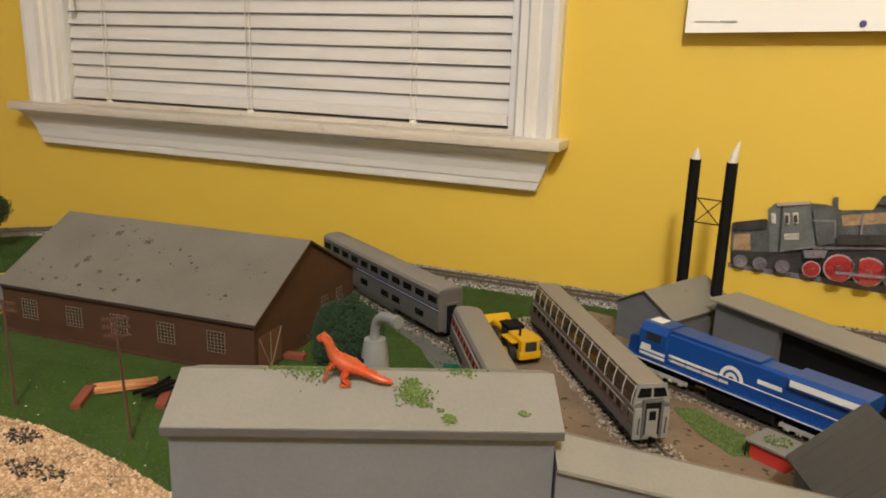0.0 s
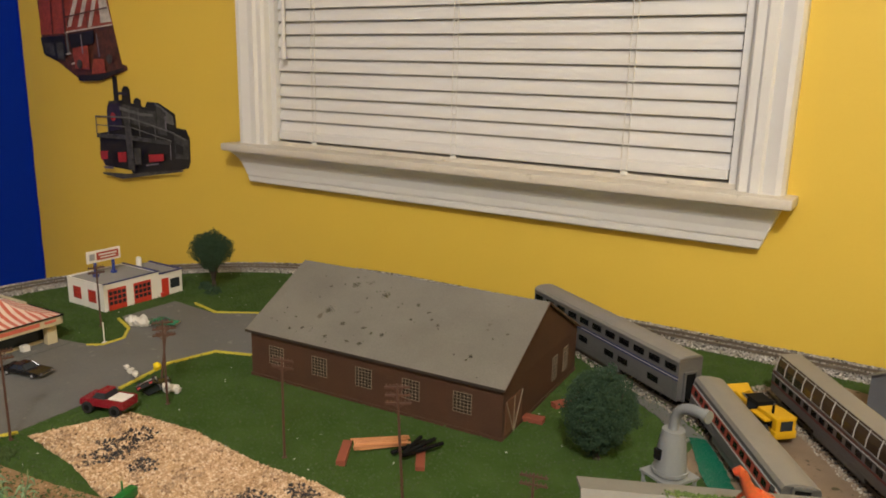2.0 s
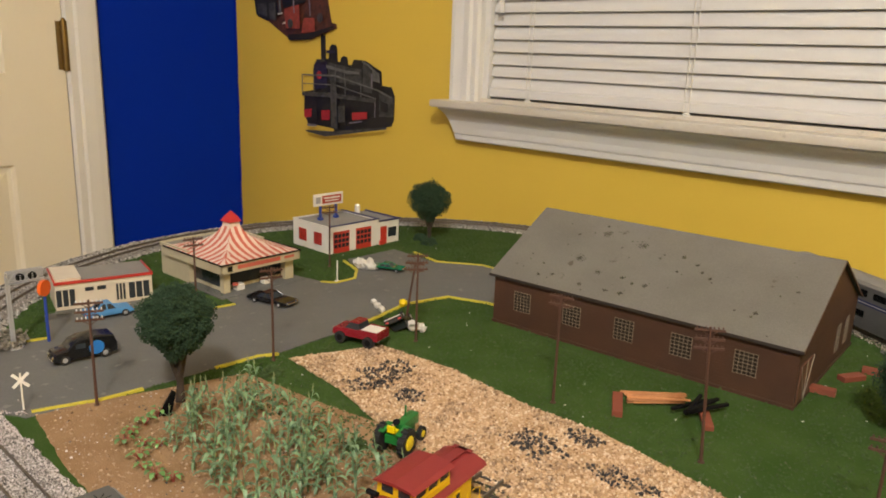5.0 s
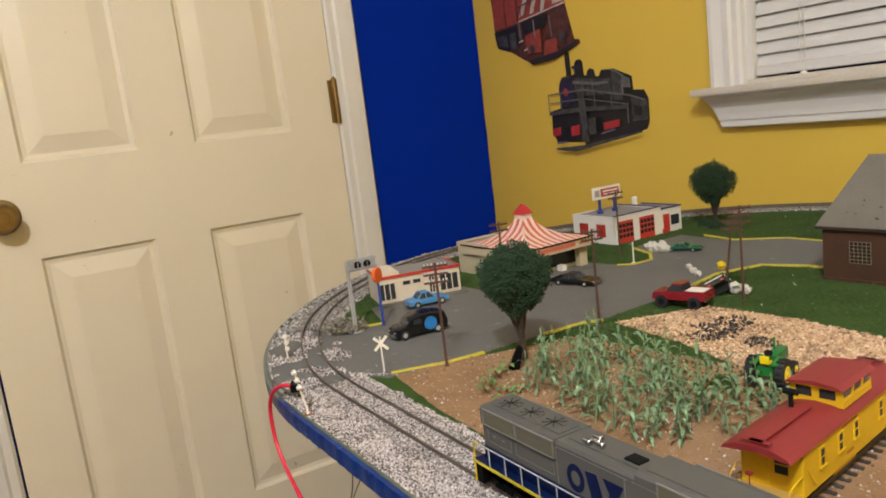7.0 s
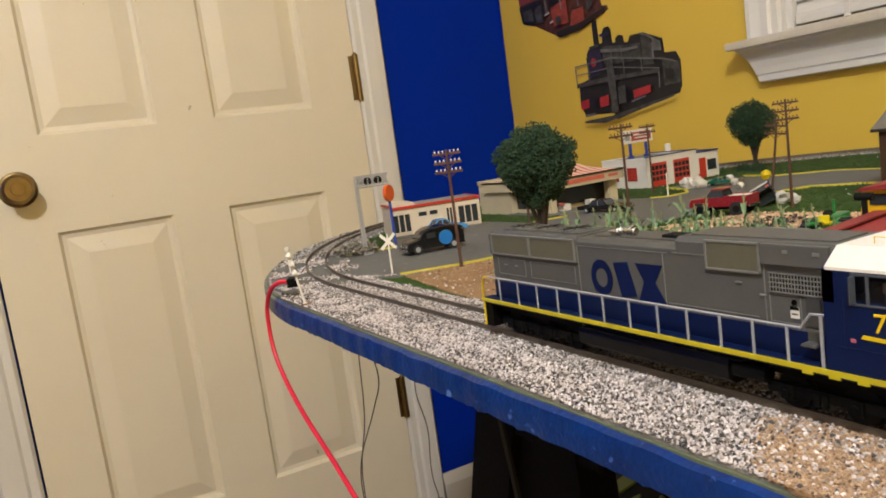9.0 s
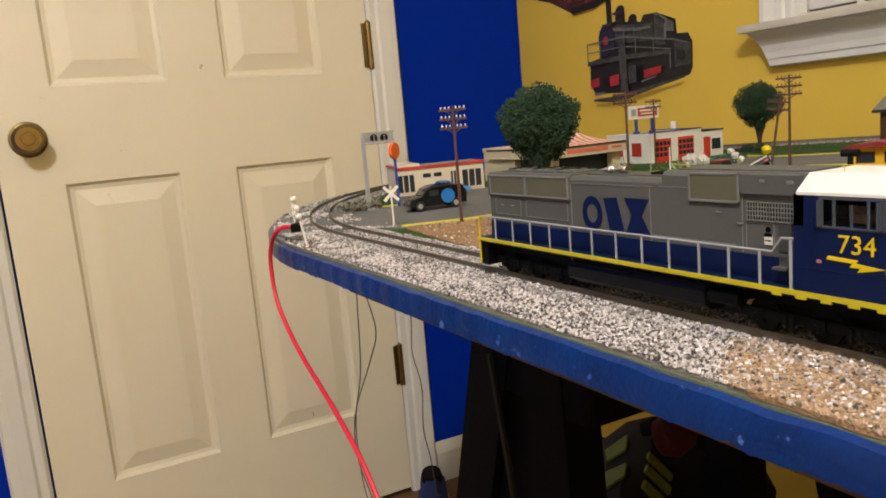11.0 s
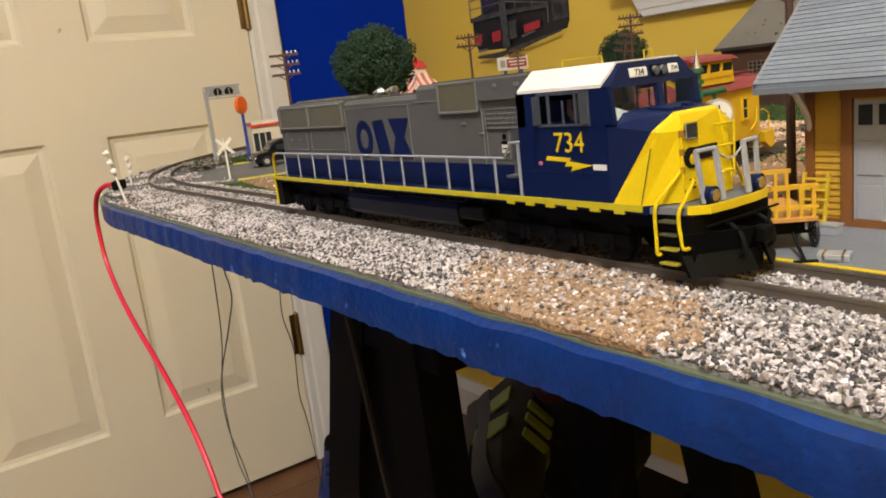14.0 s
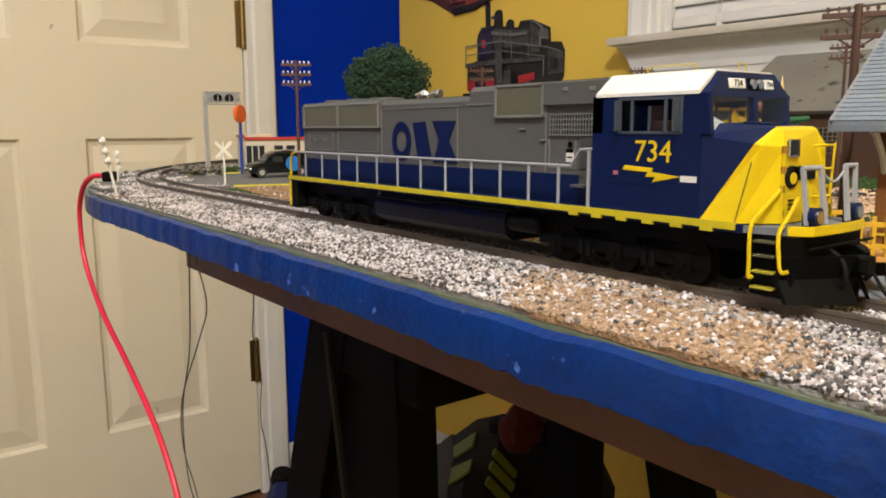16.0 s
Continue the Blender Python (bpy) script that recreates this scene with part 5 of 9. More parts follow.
def smooth_line(pts, n=6):
    """Catmull-Rom through the points."""
    P = [Vector(p) for p in [pts[0]] + list(pts) + [pts[-1]]]
    out = []
    for a, b, c, d in zip(P, P[1:], P[2:], P[3:]):
        for i in range(n):
            u = i / n
            out.append(tuple(0.5 * ((2 * b) + (c - a) * u + (2 * a - 5 * b + 4 * c - d) * u * u + (3 * b - a - 3 * c + d) * u ** 3)))
    return out + [tuple(pts[-1])]


def clear_glass(name, tint=(0.80, 0.84, 0.84)):
    m = bpy.data.materials.new(name)
    m.use_nodes = True
    bs = m.node_tree.nodes["Principled BSDF"]
    bs.inputs["Base Color"].default_value = (*tint, 1)
    bs.inputs["Roughness"].default_value, bs.inputs["IOR"].default_value = 0.04, 1.25
    bs.inputs["Transmission Weight"].default_value = 1.0
    return m


def pane(name, b, material, parent, label=""):
    o = part(name, b, material, parent, label)
    o.visible_shadow = False
    return o


def freight_diesel():
    t = thing("diesel_locomotive", (-0.0785, CY - RT, RAIL), 0, "grey, dark blue and yellow model diesel locomotive", "locomotive")
    PITCH = paint("pitch_black", (0.0024, 0.0024, 0.0024), 0.55, spec=0.10)
    SEAM = paint("loco_grey_seam", (0.165, 0.165, 0.155), 0.45)
    NAVY = paint("emblem_navy", (0.003, 0.0085, 0.055), 0.5, spec=0.2)
    CAB_GLASS = clear_glass("cab_glass")
    bogie(t, -72, 3, 23, 11, 5.2, PITCH)
    bogie(t, 62, 3, 23, 11, 5.2, PITCH)
    part("underframe", B().span(-104, 100, -10, 10, 9.5, 14), PITCH, t)
    part("fuel_tank", B().extrude([(-10.5, 3.4), (-13.4, 5.4), (-13.6, 9.5), (-12, 13.6), (12, 13.6), (13.6, 9.5), (13.4, 5.4), (10.5, 3.4)], -44, 24, "x"), paint("tank_black", (0.004, 0.004, 0.004), 0.35, spec=0.25), t)
    for s in (-1, 1):
        part("air_line", B().tube([(-45, s * 14, 11.8), (-10, s * 14.4, 11.6), (-8, s * 14, 12.6), (30, s * 14, 12.4)], 0.55, 6), BLACK, t)
        part("air_tank", B().rod((26, s * 12, 9.0), (37, s * 12, 9.0), 2.4, n=12), PITCH, t, smooth=True)
        part("filler_cap", B().box(-40, s * 13.9, 13.0, 1.2, 0.8, 1.6), GRILLE, t)
    part("walkway", B().span(-106.5, 97, -15.7, 15.7, 13.8, 15.7), LOCO_BLUE, t)
    STRIPE = paint("sill_yellow", (0.50, 0.42, 0.012), 0.45, spec=0.25)
    for s in (-1, 1):
        part("sill_stripe", B().span(-106.5, 96, s * 15.9 - 0.2, s * 15.9 + 0.2, 14.4, 15.9), STRIPE, t, "yellow sill stripe")
        for i in range(6):
            part("sill_bracket", B().box(52 + i * 7.5, s * 15.8, 14.0, 3.0, 0.6, 0.8), STRIPE, t)
        for i in range(17):
            part("bracket", B().box(-103 + i * 9, s * 15.5, 13.5, 1.4, 0.7, 0.6), PITCH, t)
    # long hood: flat-topped behind, a step up before the cab
    part("hood_base", B().span(-102.4, 60, -10.75, 10.75, 15.7, 23.0), LOCO_BLUE, t, "dark blue lower hood")
    part("hood", B().extrude([(-10.5, 22.9), (-10.5, 42.6), (-9.4, 44), (9.4, 44), (10.5, 42.6), (10.5, 22.9)], -102, 58, "x"), LOCO_GREY, t, "grey long hood")
    part("raised_hood", B().extrude([(-10.7, 41.2), (-10.7, 45.2), (-9.2, 46.6), (9.2, 46.6), (10.7, 45.2), (10.7, 41.2)], 5, 58, "x"), LOCO_GREY, t)
    part("radiator_section", B().extrude([(-10.4, 34.4), (-11.1, 35), (-11.1, 43.0), (-9.8, 44.5), (9.8, 44.5), (11.1, 43.0), (11.1, 35), (10.4, 34.4)], -102.4, -43.6, "x"), LOCO_GREY, t)
    for x0, x1, w, z in ((-98, -46, 6, 44.4), (-40, 2, 5, 43.9), (8, 56, 6.5, 46.4)):
        part("roof_plate", B().span(x0, x1, -w, w, z, z + 0.6), LOCO_GREY, t)
    part("exhaust", B().span(-8, 0, -3, 3, 44.4, 45.4), SOOT, t)
    for x in (-90, -73, -56):
        fan = part("roof_fan", B().rod((x, 0, 44.6), (x, 0, 45.7), 6.6, 6.3, 24), LOCO_GREY, t, smooth=True)
        for k in range(4):
            part("grid_bar", B().box(x, 0, 45.8 + k * 0.01, 12, 0.4, 0.2, rz=45 * k), SOOT, fan)
    for dy, dx in ((-3.2, 0), (-0.4, 3.2), (2.4, 1.0), (-1.6, 6.4)):
        horn = B().rod((-33 + dx, dy, 45.8), (-27.5 + dx, dy - 0.6, 46.0), 0.5, 1.5, 12).rod((-27.5 + dx, dy - 0.6, 46.0), (-27.0 + dx, dy - 0.6, 46.0), 1.5, 1.2, 12).rod((-32 + dx, dy, 44.2), (-32 + dx, dy, 45.8), 0.4, n=6)
        part("horn", horn, CHROME, t, "silver air horn", smooth=True)
    for s in (-1, 1):
        for x0, x1, y, z0, z1 in ((-99.4, -73.4, 11.1, 35.6, 43.0), (-71.8, -44.8, 11.1, 35.6, 43.0), (17.6, 35.4, 10.9, 38.2, 45.8)):
            g = part("radiator_grille", B().span(x0, x1, s * y - 0.3, s * y + 0.25, z0, z1), GRILLE, t, "olive radiator screen")
            for a in (x0 - 0.4, x1 + 0.4):
                part("frame_bar", B().box(a, s * (y + 0.15), (z0 + z1) / 2, 0.7, 0.9, z1 - z0 + 1.4, bev=0.15), SEAM, g)
            for a in (z0 - 0.35, z1 + 0.35):
                part("frame_bar", B().box((x0 + x1) / 2, s * (y + 0.15), a, x1 - x0 + 1.5, 0.9, 0.7, bev=0.15), SEAM, g)
            m = B()
            for k in range(13):
                m.box((x0 + x1) / 2, s * (y + 0.28), z0 + 0.35 + (z1 - z0 - 0.7) * k / 12, x1 - x0, 0.12, 0.14)
            tagged(part("wire_screen", m, paint("grille_wire", (0.135, 0.128, 0.09), 0.5), g), kind="stuff")
        # equipment box over the louvred intake
        part("upper_box", B().box(46.6, s * 10.9, 43.4, 20.4, 1.6, 5.8, bev=0.3), LOCO_GREY, t)
        part("box_latch", B().box(44.5, s * 11.75, 44.4, 1.6, 0.3, 0.9, bev=0.1), SEAM, t)
        part("box_latch", B().box(53.5, s * 11.75, 44.2, 2.0, 0.3, 1.0, bev=0.1), SEAM, t)
        part("intake", B().box(46.2, s * 10.55, 35.6, 15.6, 0.5, 5.6), SOOT, t, "dark intake behind the louvre")
        for k in range(5):
            part("louvre_bar", B().box(46.2, s * 11.0, 33.0 + k * 1.3, 15.8, 0.35, 0.3), SEAM, t)
        for k in range(17):
            part("louvre_fin", B().box(38.6 + k * 0.95, s * 10.95, 35.6, 0.2, 0.3, 5.4), SEAM, t)
        seam = B()
        for a in (-43.4, -1, 36.6):
            seam.box(a, s * 10.55, 32, 0.35, 0.25, 18)
        for a, c, w in ((-21, 41.3, 44), (10, 41.6, 14), (17, 25.0, 34)):
            seam.box(a, s * 10.58, c, w, 0.3, 0.3)
        part("door_seam", seam, SEAM, t)
        for x0, x1, z0, z1 in ((-74, -46, 26.5, 33.2), (-97.5, -78, 26.5, 33.2), (38, 47.4, 24.6, 32.2)):
            fr = B().box((x0 + x1) / 2, s * 10.58, z1, x1 - x0, 0.25, 0.25).box((x0 + x1) / 2, s * 10.58, z0, x1 - x0, 0.25, 0.25).box(x0, s * 10.58, (z0 + z1) / 2, 0.25, 0.25, z1 - z0).box(x1, s * 10.58, (z0 + z1) / 2, 0.25, 0.25, z1 - z0)
            part("door_edge", fr, SEAM, t)
        for x, z in ((-92, 30.5), (-84, 30.5), (28, 34.5), (36, 31.6)):
            part("door_latch", B().box(x, s * 10.8, z, 2.2, 0.5, 0.5, bev=0.1), SEAM, t)
        part("side_door", B().box(51.2, s * 10.8, 28.6, 4.2, 0.5, 7.8, bev=0.1), paint("recess_grey", (0.045, 0.045, 0.042), 0.6), t, "dark recessed door")
        part("door_step", B().box(51.8, s * 13, 20.6, 4.2, 3.6, 0.6).box(51.8, s * 11.4, 22.4, 4.2, 0.5, 3.4), LOCO_GREY, t)
        part("notice", B().box(45.6, s * 10.75, 27.8, 2.6, 0.2, 3.2), WHITE, t, "small white notice")
        part("notice_bar", B().box(45.6, s * 10.9, 29.0, 2.6, 0.12, 0.9), BLACK, t)
        part("notice_bar", B().box(45.6, s * 10.9, 27.4, 1.8, 0.12, 0.4), BLACK, t)
        part("notice_dot", B().rod((45.6, s * 10.7, 30.6), (45.6, s * 10.95, 30.6), 0.8, n=12), BLACK, t)
        # the emblem as three plain shapes: a ring, a leaning block and an hourglass
        y0, y1 = s * 10.68, s * 10.86
        ring = B().loft([[(-31.0 + r * 5.6 * math.cos(k * 0.261799), yy, 30.6 + r * 6.4 * math.sin(k * 0.261799)) for r, yy in ((1.0, y0), (1.0, y1), (0.55, y1), (0.55, y0))] for k in range(25)])
        part("emblem_ring", ring, NAVY, t, "dark blue ring emblem")
        part("emblem_block", B().extrude([(-24.4, 36.4), (-17.4, 37.0), (-14.0, 25.4), (-21.4, 24.6)], min(y0, y1), max(y0, y1), "y"), NAVY, t, "dark blue leaning block")
        part("emblem_hourglass", B().extrude([(-13.6, 37), (-1.4, 37), (-5.0, 31), (-0.6, 24.2), (-13.2, 24.2), (-10.0, 31)], min(y0, y1), max(y0, y1), "y"), NAVY, t, "dark blue hourglass shape")
    # cab: solid below the windows, open between the posts, roof on top
    CB = LOCO_BLUE
    part("cab_body", B().loft([[(x, -15.9, 15.7), (x, -15.9, 33.6), (x, 15.9, 33.6), (x, 15.9, 15.7)] for x in (57.6, 87.0)]), CB, t, "dark blue cab side")
    part("cab_rear_wall", B().loft([[(x, -15.9, 33.5), (x, -15.9, 41.8), (x, -10.2, 46.1), (x, 10.2, 46.1), (x, 15.9, 41.8), (x, 15.9, 33.5)] for x in (57.6, 60.6)]), CB, t)
    part("cab_roof", B().loft([[(x, -16.1, 41.7), (x, -10.4, 46.1), (x, 10.4, 46.1), (x, 16.1, 41.7), (x, 16.1, 42.5), (x, 10.6, 46.9), (x, -10.6, 46.9), (x, -16.1, 42.5)] for x in (58.6, 86.4)]), WHITE, t, "white cab roof")
    part("roof_lining", B().loft([[(x, -15.8, 41.2), (x, -10.2, 46.0), (x, 10.2, 46.0), (x, 15.8, 41.2)] for x in (60, 85.6)]), CB, t)
    part("visor", B().loft([[(85.6, -15.9, 41.4), (85.6, -10.4, 46.7), (85.6, 10.4, 46.7), (85.6, 15.9, 41.4)], [(88.4, -15.5, 41.2), (87.4, -10.2, 46.4), (87.4, 10.2, 46.4), (88.4, 15.5, 41.2)]]), CB, t, "dark blue visor over the windshield")
    for s in (-1, 1):
        for x0, x1 in ((57.6, 65.2), (82.4, 88.2)):
            part("cab_post", B().span(x0, x1, min(s * 14.6, s * 15.9), max(s * 14.6, s * 15.9), 33.5, 41.9), CB, t)
        part("corner_post", B().loft([[(89.2, s * 15.6, 33.4), (89.2, s * 14.3, 33.4), (87.4, s * 14.3, 33.4), (87.4, s * 15.6, 33.4)], [(88.2, s * 15.4, 41.4), (88.2, s * 14.2, 41.4), (86.6, s * 14.2, 41.4), (86.6, s * 15.4, 41.4)]]), CB, t)
        w = pane("side_window", B().box(73.8, s * 15.3, 37.4, 17, 0.3, 7.6), CAB_GLASS, t, "clear cab side window")
        FR = paint("window_grey", (0.055, 0.065, 0.085), 0.4)
        for a in (65.4, 69.2, 78.2, 82.2):
            part("window_bar", B().box(a, s * 15.95, 37.4, 0.7, 0.5, 7.8, bev=0.1), FR, w)
        for z in (33.7, 41.1):
            part("window_bar", B().box(73.8, s * 15.95, z, 17.4, 0.5, 0.6, bev=0.1), FR, w)
        for a in (66.0, 81.6):
            part("wind_deflector", B().box(a, s * 17.0, 37.4, 0.35, 2.4, 6.8, bev=0.1), FR, w)
        part("blue_shade", B().box(73.7, s * 15.2, 40.4, 8.6, 0.5, 1.6), CB, w)
        part("centre_sash", B().box(73.6, s * 15.5, 36.6, 0.5, 0.4, 5.6), FR, w)
        # 1 is the far pane, -1 the near one
        a0, a1 = (-14.2, 0.4) if s < 0 else (2.2, 14.2)
        pane("windshield", B().loft([[(88.7, a0, 34.6), (88.7, a1, 35.6), (88.0, a1, 41.3), (88.0, a0, 41.3)], [(88.9, a0, 34.6), (88.9, a1, 35.6), (88.2, a1, 41.3), (88.2, a0, 41.3)]]), CAB_GLASS, t, "clear windshield")
    part("centre_post", B().loft([[(89.2, 0.4, 35), (89.2, 2.2, 35), (87.8, 2.2, 35), (87.8, 0.4, 35)], [(88.4, 0.4, 41.4), (88.4, 2.2, 41.4), (87.0, 2.2, 41.4), (87.0, 0.4, 41.4)]]), CB, t)
    part("dashboard", B().extrude([(84.5, 33.5), (88.4, 33.5), (88.2, 34.6), (84.5, 35.0)], -14, 14, "y"), paint("dash_grey", (0.12, 0.11, 0.10), 0.7), t)
    # white plate stands in for a reflection at the glass's lower corner
    part("white_card", B().loft([[(88.4, -14.2, 34.0), (88.3, -14.2, 37.2), (88.4, -7.5, 35.0)], [(88.0, -14.2, 34.0), (87.9, -14.2, 37.2), (88.0, -7.5, 35.0)]]), WHITE, t, "white wedge for the reflection in the windshield")
    for y in (-7, 6.5):
        part("crew_seat", B().box(72, y, 35.2, 5, 5, 2.6, bev=0.5).box(69.6, y, 37.8, 1.6, 5, 5.4, bev=0.5), paint("seat_tan", (0.22, 0.11, 0.06), 0.7), t, "tan crew seat")
    # nose: blue top and upper sides, yellow ahead of a slanting line
    ringA = [(86.2, -15.85, 15.7), (86.2, -15.7, 33.2), (86.2, -12.4, 35.8), (86.2, 12.4, 35.8), (86.2, 15.7, 33.2), (86.2, 15.85, 15.7)]
    ringB = [(87.6, -15.8, 15.7), (97.6, -13.4, 31.6), (98.4, -7.0, 35.0), (98.4, 7.0, 35.0), (97.6, 13.4, 31.6), (87.6, 15.8, 15.7)]
    ringC = [(95.8, -15.5, 15.7), (98.8, -12.6, 31.2), (99.2, -6.9, 34.7), (99.2, 6.9, 34.7), (98.8, 12.6, 31.2), (95.8, 15.5, 15.7)]
    ringD = [(101.8, -8.6, 15.7), (101.0, -8.2, 31.0), (99.8, -6.6, 34.3), (99.8, 6.6, 34.3), (101.0, 8.2, 31.0), (101.8, 8.6, 15.7)]
    part("nose_top", B().loft([ringA, ringB]), CB, t, "dark blue nose top")
    part("nose", B().loft([ringB, ringC, ringD]), LOCO_YELLOW, t, "bright yellow nose")
    part("nose_hatch", B().box(93, -3, 35.6, 6, 5, 0.5, bev=0.2, ry=4).box(93.4, 4.5, 35.5, 2, 2, 1.0, bev=0.2), CB, t)
    seam_brown = paint("seam_brown", (0.10, 0.07, 0.01), 0.6)
    for s in (-1, 1):
        part("panel_seam", B().rod((95.6, s * 15.55, 15.9), (97.6, s * 14.0, 28), 0.12, n=4), seam_brown, t)
    nw = part("nose_window", B().box(101.1, -5.2, 30.6, 0.7, 3.6, 3.4, bev=0.5), GLASS, t, "small nose window")
    part("rim", B().tube([(101.5, -7.0, 29.1), (101.5, -3.4, 29.1), (101.4, -3.4, 32.3), (101.4, -7.0, 32.3), (101.5, -7.0, 29.1)], 0.28, 5), CHROME, nw)
    part("nose_emblem", B().rod((101.2, -5.6, 24.9), (101.75, -5.6, 24.9), 2.3, n=20).span(101.2, 101.75, -5, 3.4, 24.2, 27.0), SOOT, t, "black block emblem")
    part("nose_emblem_spot", B().rod((101.7, -5.4, 24.6), (101.95, -5.4, 24.6), 1.2, n=14), LOCO_YELLOW, t)
    part("nose_notice", B().span(101.5, 101.9, -6.6, -4.8, 19.2, 19.5).span(101.5, 101.9, -6.6, -4.8, 20.1, 20.4).span(101.5, 101.9, -6.6, -4.8, 18.3, 18.6), SOOT, t)
    for z in (17.6, 22.6, 26.4, 30.4):
        part("door_hinge", B().rod((101.2, -8.3, z - 0.7), (101.2, -8.3, z + 0.7), 0.6, n=8), paint("worn_brass", (0.30, 0.15, 0.01), 0.5), t, smooth=True)
    part("door_bar", B().tube([(101.4, -8.6, 16.6), (101.2, -8.4, 31.0)], 0.35, 6), LOCO_YELLOW, t)
    for z in (20.5, 26.2, 31.0):
        part("nose_grab", B().tube([(101.2, 3.2, z), (103.4, 3.6, z + 0.2), (103.4, 6.6, z + 0.1), (101.2, 7.0, z)], 0.28, 5), LOCO_YELLOW, t, "yellow nose grab", smooth=True)
    part("nose_grab", B().tube([(103.2, 7.0, 19), (103.4, 7.4, 31.6)], 0.28, 5), LOCO_YELLOW, t)
    # lights and boards on the visor
    for y0, y1 in ((-8.2, -2.4), (5.2, 8.6)):
        nb = part("number_board", B().box(87.95, (y0 + y1) / 2, 44.0, 0.7, y1 - y0, 2.2, bev=0.3, ry=-12), paint("number_white", (0.72, 0.71, 0.66), 0.4), t, "pale number board")
        o = part("numeral", lettering("734", 0.0021 if y0 < 0 else 0.0015, 0.00005), BLACK, nb)
        o.matrix_basis = pose(0.08838, (y0 + y1) / 2000, 0.0440, 90 - 12, 0, 90)
    part("headlight", B().box(87.8, 1.6, 44.0, 1.0, 5.0, 2.6, bev=0.3, ry=-12), BLACK, t)
    for dy in (0.3, 2.9):
        part("lens", B().rod((87.9, dy, 44.0), (88.8, dy, 43.9), 1.15, 1.0, 14), CHROME, t, "bright headlight lens", smooth=True)
    part("roof_grab", B().tube([(66, -7, 46.6), (66, -7, 48.6), (79, -7, 48.6), (79, -7, 46.6)], 0.16, 5), LOCO_YELLOW, t)
    part("roof_grab", B().tube([(83, 3, 46.8), (83, 3, 48.8), (83, 6, 48.8), (83, 6, 46.8)], 0.16, 5), LOCO_YELLOW, t)
    for s in (-1, 1):
        o = part("numeral", lettering("734", 0.0068, 0.0001), LOCO_YELLOW, t, "yellow road number")
        o.matrix_basis = pose(0.0752, s * 0.01600, 0.0294, 90, 0, 0 if s < 0 else 180)
        part("bolt_mark", B().extrude([(67.6, 26.4), (75.6, 26.0), (75.0, 25.2), (82.4, 24.4), (75.4, 22.9), (76.2, 24.1), (73.4, 24.0), (74.2, 25.1), (67.0, 25.4)], s * 16.0 - 0.1, s * 16.0 + 0.1, "y"), LOCO_YELLOW, t, "yellow bolt mark")
        part("nameplate_bar", B().box(84.6, s * 15.95, 24.0, 4.0, 0.2, 1.3), WHITE, t)
        part("flag_bar", B().box(65.0, s * 15.95, 24.6, 1.3, 0.2, 0.9), paint("flag_pink", (0.45, 0.12, 0.17), 0.5), t)
        part("cab_panel_line", B().box(73, s * 15.92, 22.4, 24, 0.2, 0.3).box(62.8, s * 15.92, 29, 0.25, 0.2, 12), CB, t)
        # steps and hand irons
        st = part("step_well", B().span(98.5, 104.5, min(s * 10, s * 13.4), max(s * 10, s * 13.4), 1.6, 13.9), PITCH, t)
        # the upper two steps take a darker yellow, shade painted in below the porch
        for z, c in ((3.4, 0), (6.6, 0), (9.8, 1), (12.6, 1)):
            part("step", B().box(102.0, s * 14.4, z, 4.6, 2.6, 0.45, bev=0.1), paint("step_yellow", (0.33, 0.28, 0.02), 0.5) if not c else paint("step_shaded", (0.08, 0.075, 0.03), 0.5), st, "yellow step edge")
        part("grab_iron", B().tube(smooth_line([(100.2, s * 15.4, 5.6), (99.4, s * 15.7, 5.4), (99.4, s * 15.8, 8), (99.4, s * 15.8, 15.4), (100.2, s * 13.5, 18.5), (101.4, s * 9.4, 22.4)], 4), 0.42, 7), LOCO_YELLOW, t, "yellow grab iron", smooth=True)
        part("grab_iron", B().tube(smooth_line([(107.0, s * 14.8, 7.4), (105.9, s * 14.9, 7.0), (105.3, s * 15.0, 8.6), (104.8, s * 15.0, 14.4), (105.6, s * 13.0, 18), (106.4, s * 11.4, 21.5)], 4), 0.42, 7), LOCO_YELLOW, t, "yellow grab iron", smooth=True)
        for x in (-91.5, -78, -65, -52, -39, -26.3, -13.3, -0.5, 11.8, 24.3, 35.6, 46.4):
            part("railing_post", B().box(x, s * 15.6, 20.6, 0.75, 0.35, 10.2), RAILING, t)
        part("railing", B().tube([(-100, s * 15.4, 25.6), (-91.5, s * 15.6, 25.6), (50.6, s * 15.6, 25.6), (53.6, s * 15.6, 29.6), (57.4, s * 15.6, 29.8)], 0.4, 6), RAILING, t, "grey walkway railing", smooth=True)
        part("railing_post", B().box(56.4, s * 15.6, 22.4, 0.8, 0.4, 14.6), RAILING, t)
        part("rear_railing", B().tube(smooth_line([(-100, s * 15.4, 25.4), (-106, s * 14.4, 24), (-108.6, s * 13.6, 17), (-108.8, s * 13.4, 5)], 4), 0.5, 6).tube([(-105.4, s * 15.6, 16), (-105.6, s * 15.6, 4), (-107.4, s * 15.4, 3.6)], 0.45, 6), LOCO_YELLOW, t, "yellow end railing", smooth=True)
        d = part("ditch_light", B().rod((106.4, s * 8.2, 17.6), (109.0, s * 8.2, 17.6), 1.7, 1.9, 14).box(107.4, s * 8.2, 16.2, 2.2, 2.6, 1.4), LOCO_BLUE, t, "dark blue ditch light", smooth=True)
        part("lens", B().rod((109.0, s * 8.2, 17.6), (109.3, s * 8.2, 17.6), 1.3, n=14), CHROME, d)
